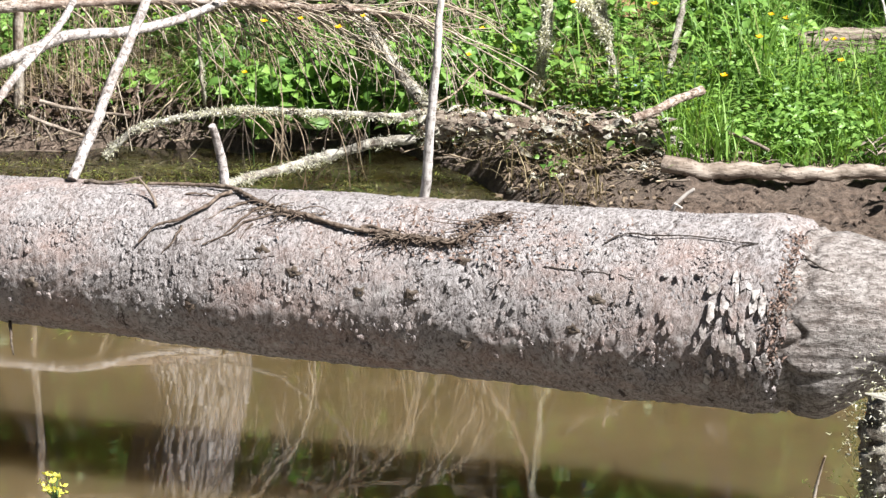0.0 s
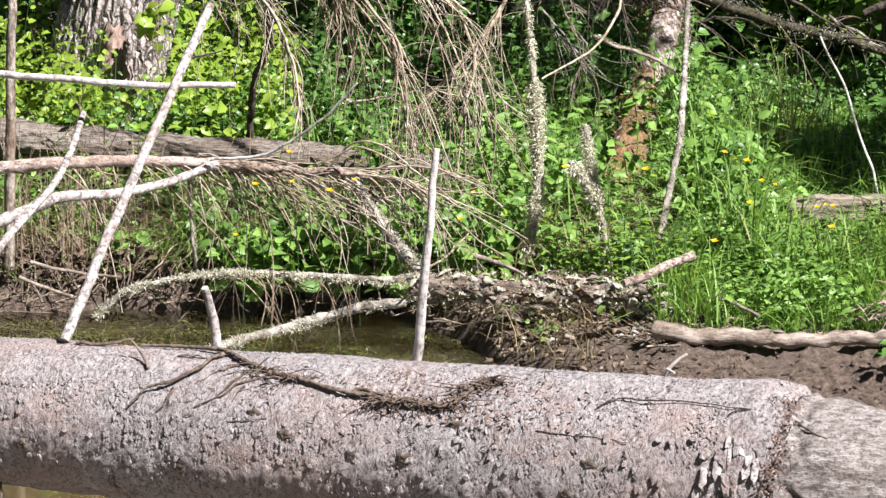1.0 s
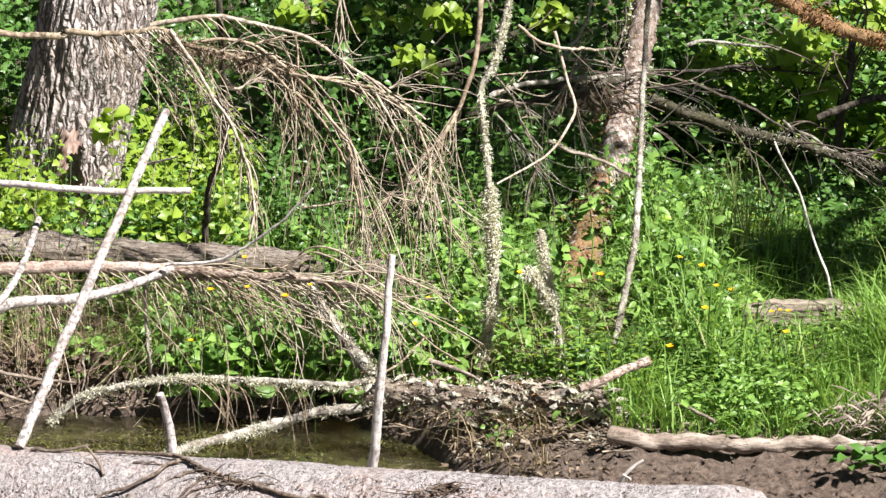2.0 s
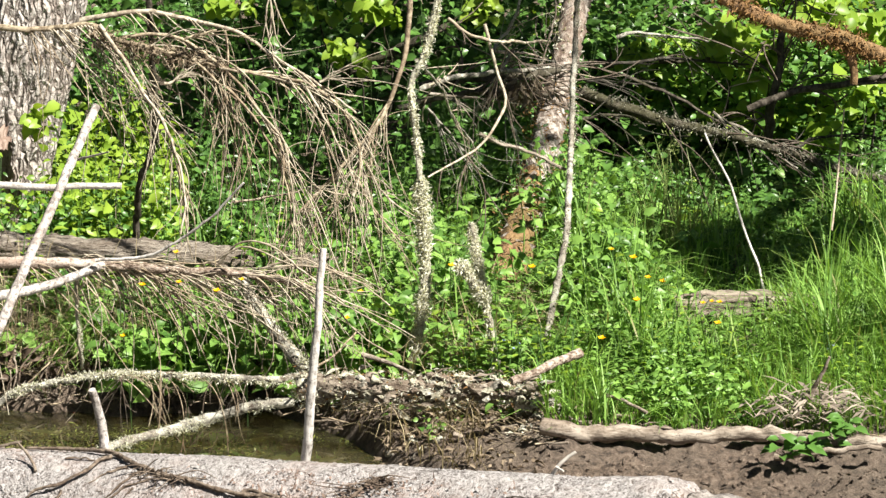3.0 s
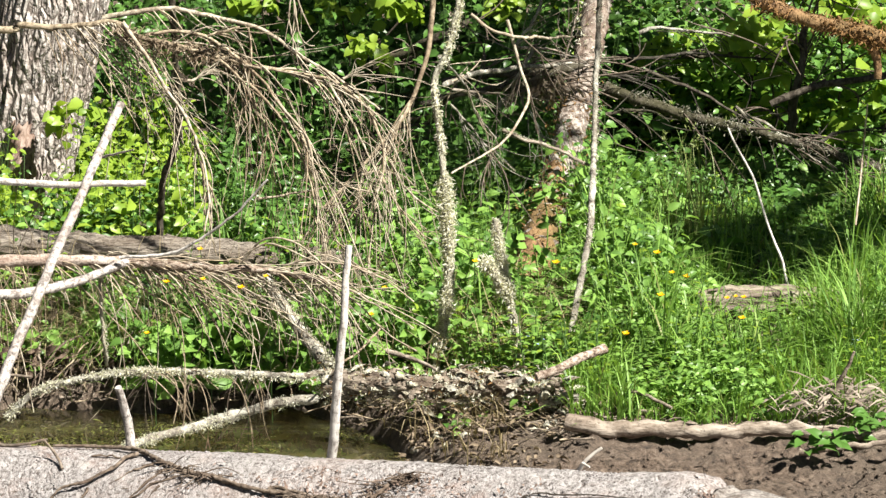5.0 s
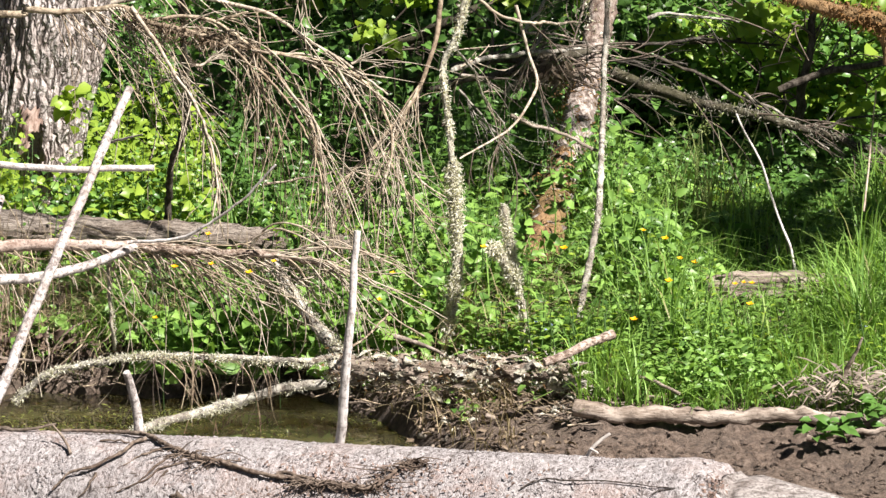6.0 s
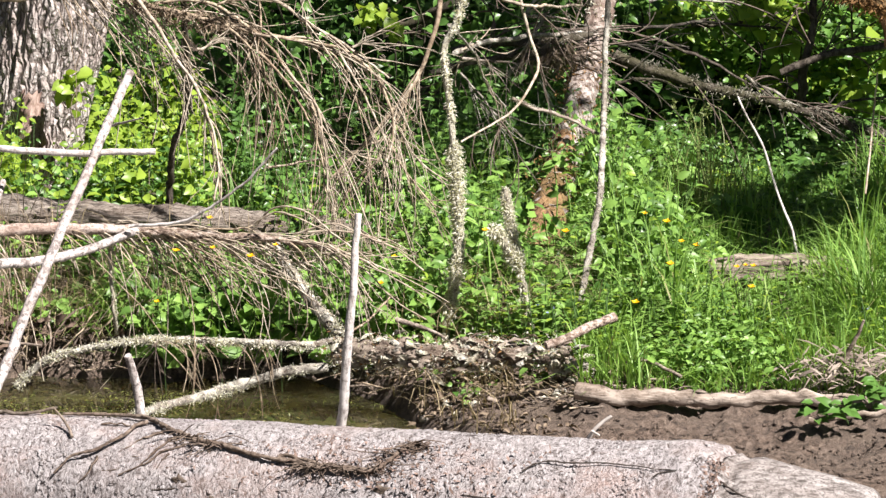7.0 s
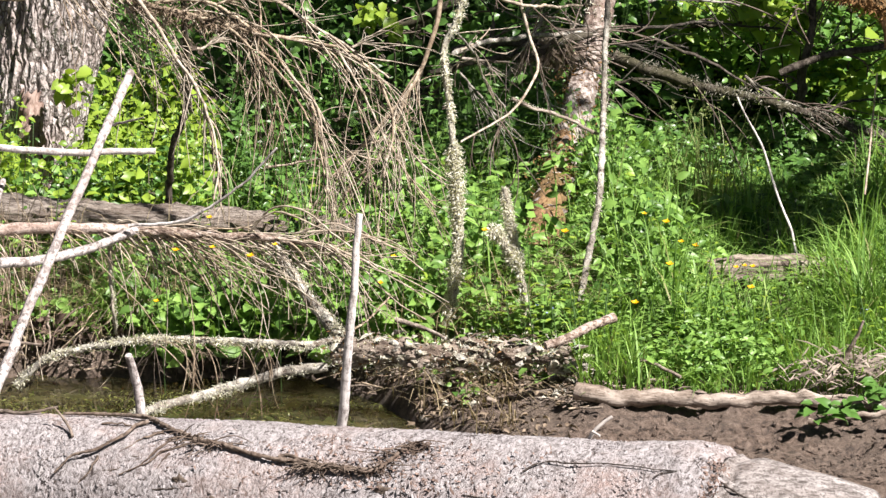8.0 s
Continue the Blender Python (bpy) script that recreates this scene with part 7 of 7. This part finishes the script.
lush.blades(np.stack([x, y, ground_z(x, y) + 0.03], -1), np.stack([rng.normal(0.1, 0.5, 600), rng.normal(-1.1, 0.35, 600), np.zeros(600)], -1), rng.uniform(0.08, 0.21, 600), rng.uniform(0.002, 0.0042, 600))
patch("edge_grass", "green grass drooping over the waterline", GRASS, lush, "grass")
patch("dry_grass", "dry straw coloured grass hanging over the waterline", STRAW, straw, "grass")
low = Shape()
b = scatter(210, -1.5, 0.3, 10.3, 11.1)
b = b[(b[:, 1] > shore(b[:, 0]) + 0.02) & (b[:, 1] < shore(b[:, 0]) + 0.30 + 0.35 * smooth01(-0.3, 0.4, b[:, 0]))]
herbs(low, b, 0.07, 7, 0.034, 0.65)
patch("edge_herbs", "small green herbs growing at the waterline", LEAF_HERB, low)
chips = Shape()
n = 520
q = np.stack([rng.uniform(-0.42, 0.5, n), rng.normal(10.36, 0.06, n), np.zeros(n)], -1)
q[:, 2] = ground_z(q[:, 0], q[:, 1]) + rng.uniform(0.004, 0.03, n)
chips.ovate(q, unit(n) * [1, 0.8, 0.5], unit(n) * 0.8 + [0, -0.3, 0.8], rng.uniform(0.012, 0.045, n), rng.uniform(0.005, 0.016, n), 0.4, 0.4)
patch("bark_chips", "crumbled bark chips heaped before the mossy log", LITTER, chips, "bark chips")
stalks = Shape()
for k in range(60):
    x, y = rng.uniform(-1.62, -1.22), rng.uniform(10.95, 11.3)
    g = float(ground_z(x, y))
    h = rng.uniform(0.25, 0.55)
    lean_x = rng.normal(0.02, 0.05)
    stalks.tube([(x, y, g), (x + lean_x * 0.4, y - 0.02, g + h * 0.6), (x + lean_x * 1.6, y - 0.05, g + h)], rng.uniform(0.0014, 0.0026), 0.0009, 4, 0.05, 0.006)
patch("dry_stalks", "thin dry brown stalks standing in the grass", TWIG, stalks, "dry stalks")
roots = Shape()
for k in range(330):
    x = rng.uniform(-1.9, -0.2)
    y = float(shore(x)) + rng.normal(0.07, 0.05) + 0.3 * float(smooth01(-0.3, 0.2, x))
    p = np.array((x, y, float(ground_z(x, y)) + rng.uniform(0.0, 0.05)))
    e = p + [rng.normal(0, 0.07), -rng.uniform(0.02, 0.10), -rng.uniform(0.01, 0.10)]
    roots.tube([p, (p + e) / 2 + rng.normal(0, 0.016, 3) + [0, -0.01, 0.02], e], rng.uniform(0.0012, 0.0042), 0.001, 5, 0.015, 0.006, 0.15)
patch("bank_roots", "tangled dark roots hanging from the bank edge", TWIG_DARK, roots, "roots")
dead = Shape()
b = inland(scatter(2300, -1.8, 0.45, 10.75, 11.6), 0.02)
n = len(b)
dead.blades(b, np.stack([rng.normal(0.3, 0.9, n), rng.normal(-0.3, 0.5, n), np.zeros(n)], -1), rng.uniform(0.12, 0.34, n), rng.uniform(0.0018, 0.0042, n))
patch("dead_grass", "pale dead grass standing among the herbs", STRAW, dead, "grass")
weed = Shape()
c = np.stack([rng.uniform(-1.9, 0.1, 110), rng.uniform(9.0, 10.8, 110)], -1)
c[60:] = np.stack([rng.uniform(-1.6, -0.65, 50), rng.uniform(9.3, 10.75, 50)], -1)
c = c[c[:, 1] < shore(c[:, 0]) - 0.05]
k = rng.integers(0, len(c), 7500)
q = c[k] + rng.normal(0, 1, (len(k), 2)) * [0.085, 0.05]
q = np.stack([q[:, 0], q[:, 1], -0.069 + np.abs(rng.normal(0, 0.007, len(k)))], -1)
q = q[q[:, 1] < shore(q[:, 0]) - 0.01]
n = len(q)
weed.leaves(q, unit(n) * [1, 1, 0.25], unit(n) * 0.4 + [0, 0, 1], rng.uniform(0.008, 0.028, n), rng.uniform(0.002, 0.006, n), 0.2, 0.1)
patch("pond_weed", "olive green weed floating on still water", WEED, weed, "water weed")
clods = Shape()
for k in range(1500):
    x = rng.uniform(-0.35, 1.75)
    y = float(shore(x)) + abs(rng.normal(0.05, 0.42))
    if y > 10.55:
        continue
    c = np.array((x, y, float(ground_z(x, y)) + 0.002))
    r = rng.uniform(0.0015, 0.0055)
    d = rng.normal(0, 1, 3) * [1, 1, 0.3] * r
    clods.tube([c - d, c + [0, 0, r * 0.4], c + d], r, r * 0.6, 6, r * 0.9, 0, 0.35)
tagged(clods.link("mud_clods", SOIL), "crumbled clods of drying mud", "mud", kind="stuff")


# ---- flowers ----
def flower(name, label, category, head, petals, size, material, group, back=0.3):
    """A flower on a stem that leans out from its root further up the bank."""
    x, y, z = head
    g = min(float(ground_z(x, y + back)), z - 0.03)
    ob = thing(name, label, category, (x, y + back, g), group)
    Shape().tube([(x + rng.normal(0, 0.01), y + back, g), (x, y + back * 0.45, g + (z - g) * 0.75), (x, y, z)], 0.0016, 0.0012, 4, 0.05).link("stem", STEM, ob)
    for k in range(petals):
        a = k * 2 * math.pi / petals + rng.random() * 0.2
        d = np.array((math.cos(a), math.sin(a) - 0.55, 0.70))
        Shape().leaves([(x, y, z)], [d], [(-math.cos(a) * 0.6, -math.sin(a) * 0.6 - 0.3, 1)], size, size * 0.95, 0.25, 0.1).link("petal", material, ob)
    return ob


for q in BUTTERCUPS_A + BUTTERCUPS_B:
    f = 0.36 if q[1] < 11.15 else 0.66
    flower("buttercup", "yellow buttercup flowering among the greenery", "flower", (q[0] * (1 - f / q[1]), q[1] - f, q[2] + f * (2.8 - q[2]) / q[1]), 5, 0.0140 * rng.uniform(0.8, 1.15), YELLOW, "buttercups", f)
for q in FORGET:
    for k in range(3):
        flower("forget_me_not", "tiny pale blue flower in the grass", "flower", (q[0] + rng.normal(0, 0.012), q[1] - 0.25, q[2] + 0.065 + rng.normal(0, 0.012)), 5, 0.007, BLUE, "blue flowers")

# leafy plants sprawling over the mud
for i, q in enumerate(MUD_PLANT):
    ob = thing("sprawling_plant", "broad leaved green plant sprawling over mud", "plant", (q[0], q[1], float(ground_z(q[0], q[1]))), "sprawling plants")
    Shape().tube([(q[0] + 0.03, q[1] + 0.1, float(ground_z(q[0], q[1] + 0.1))), (q[0], q[1], q[2])], 0.003, 0.002, 5, 0.03).link("stem", STEM, ob)
    for k in range(12):
        a = k * 2.4 + i
        d = np.array((math.cos(a), math.sin(a) * 0.7 - 0.25, rng.uniform(-0.25, 0.45)))
        s = rng.uniform(0.034, 0.062)
        Shape().ovate([np.array(q) + d * 0.012 + rng.normal(0, 0.012, 3)], [d], [(0, -0.5, 1)], s, s * 0.6, 0.2, 0.25).link("leaf", LEAF_DEEP, ob)

# yellow flower head on a tall stem by the near water's edge
fx, fy, fz = FG_FLOWER[0]
fg = thing("mustard_flower", "pale yellow flower spray on a thin green stem", "flower", (fx, fy, float(ground_z(fx, fy))))
Shape().tube([(fx + 0.03, fy, float(ground_z(fx, fy))), (fx + 0.01, fy, fz - 0.1), (fx, fy, fz - 0.012)], 0.0022, 0.0015, 5, 0.04).link("stem", STEM, fg)
for k in range(16):
    a = k * 2.4
    p = np.array((fx + 0.018 * math.cos(a) * (0.3 + k / 16), fy + 0.018 * math.sin(a), fz + rng.uniform(-0.012, 0.014)))
    Shape().leaves([p] * 4, unit(4) * [1, 1, 0.6] + [0, 0, 0.3], unit(4) + [0, 0, 1], 0.009, 0.006, 0.3, 0.1).link("floret", PALE_YELLOW, fg)
    Shape().tube([(fx, fy, fz - 0.02), p], 0.0007, 0.0006, 3, 0.05).link("stalk", STEM, fg)
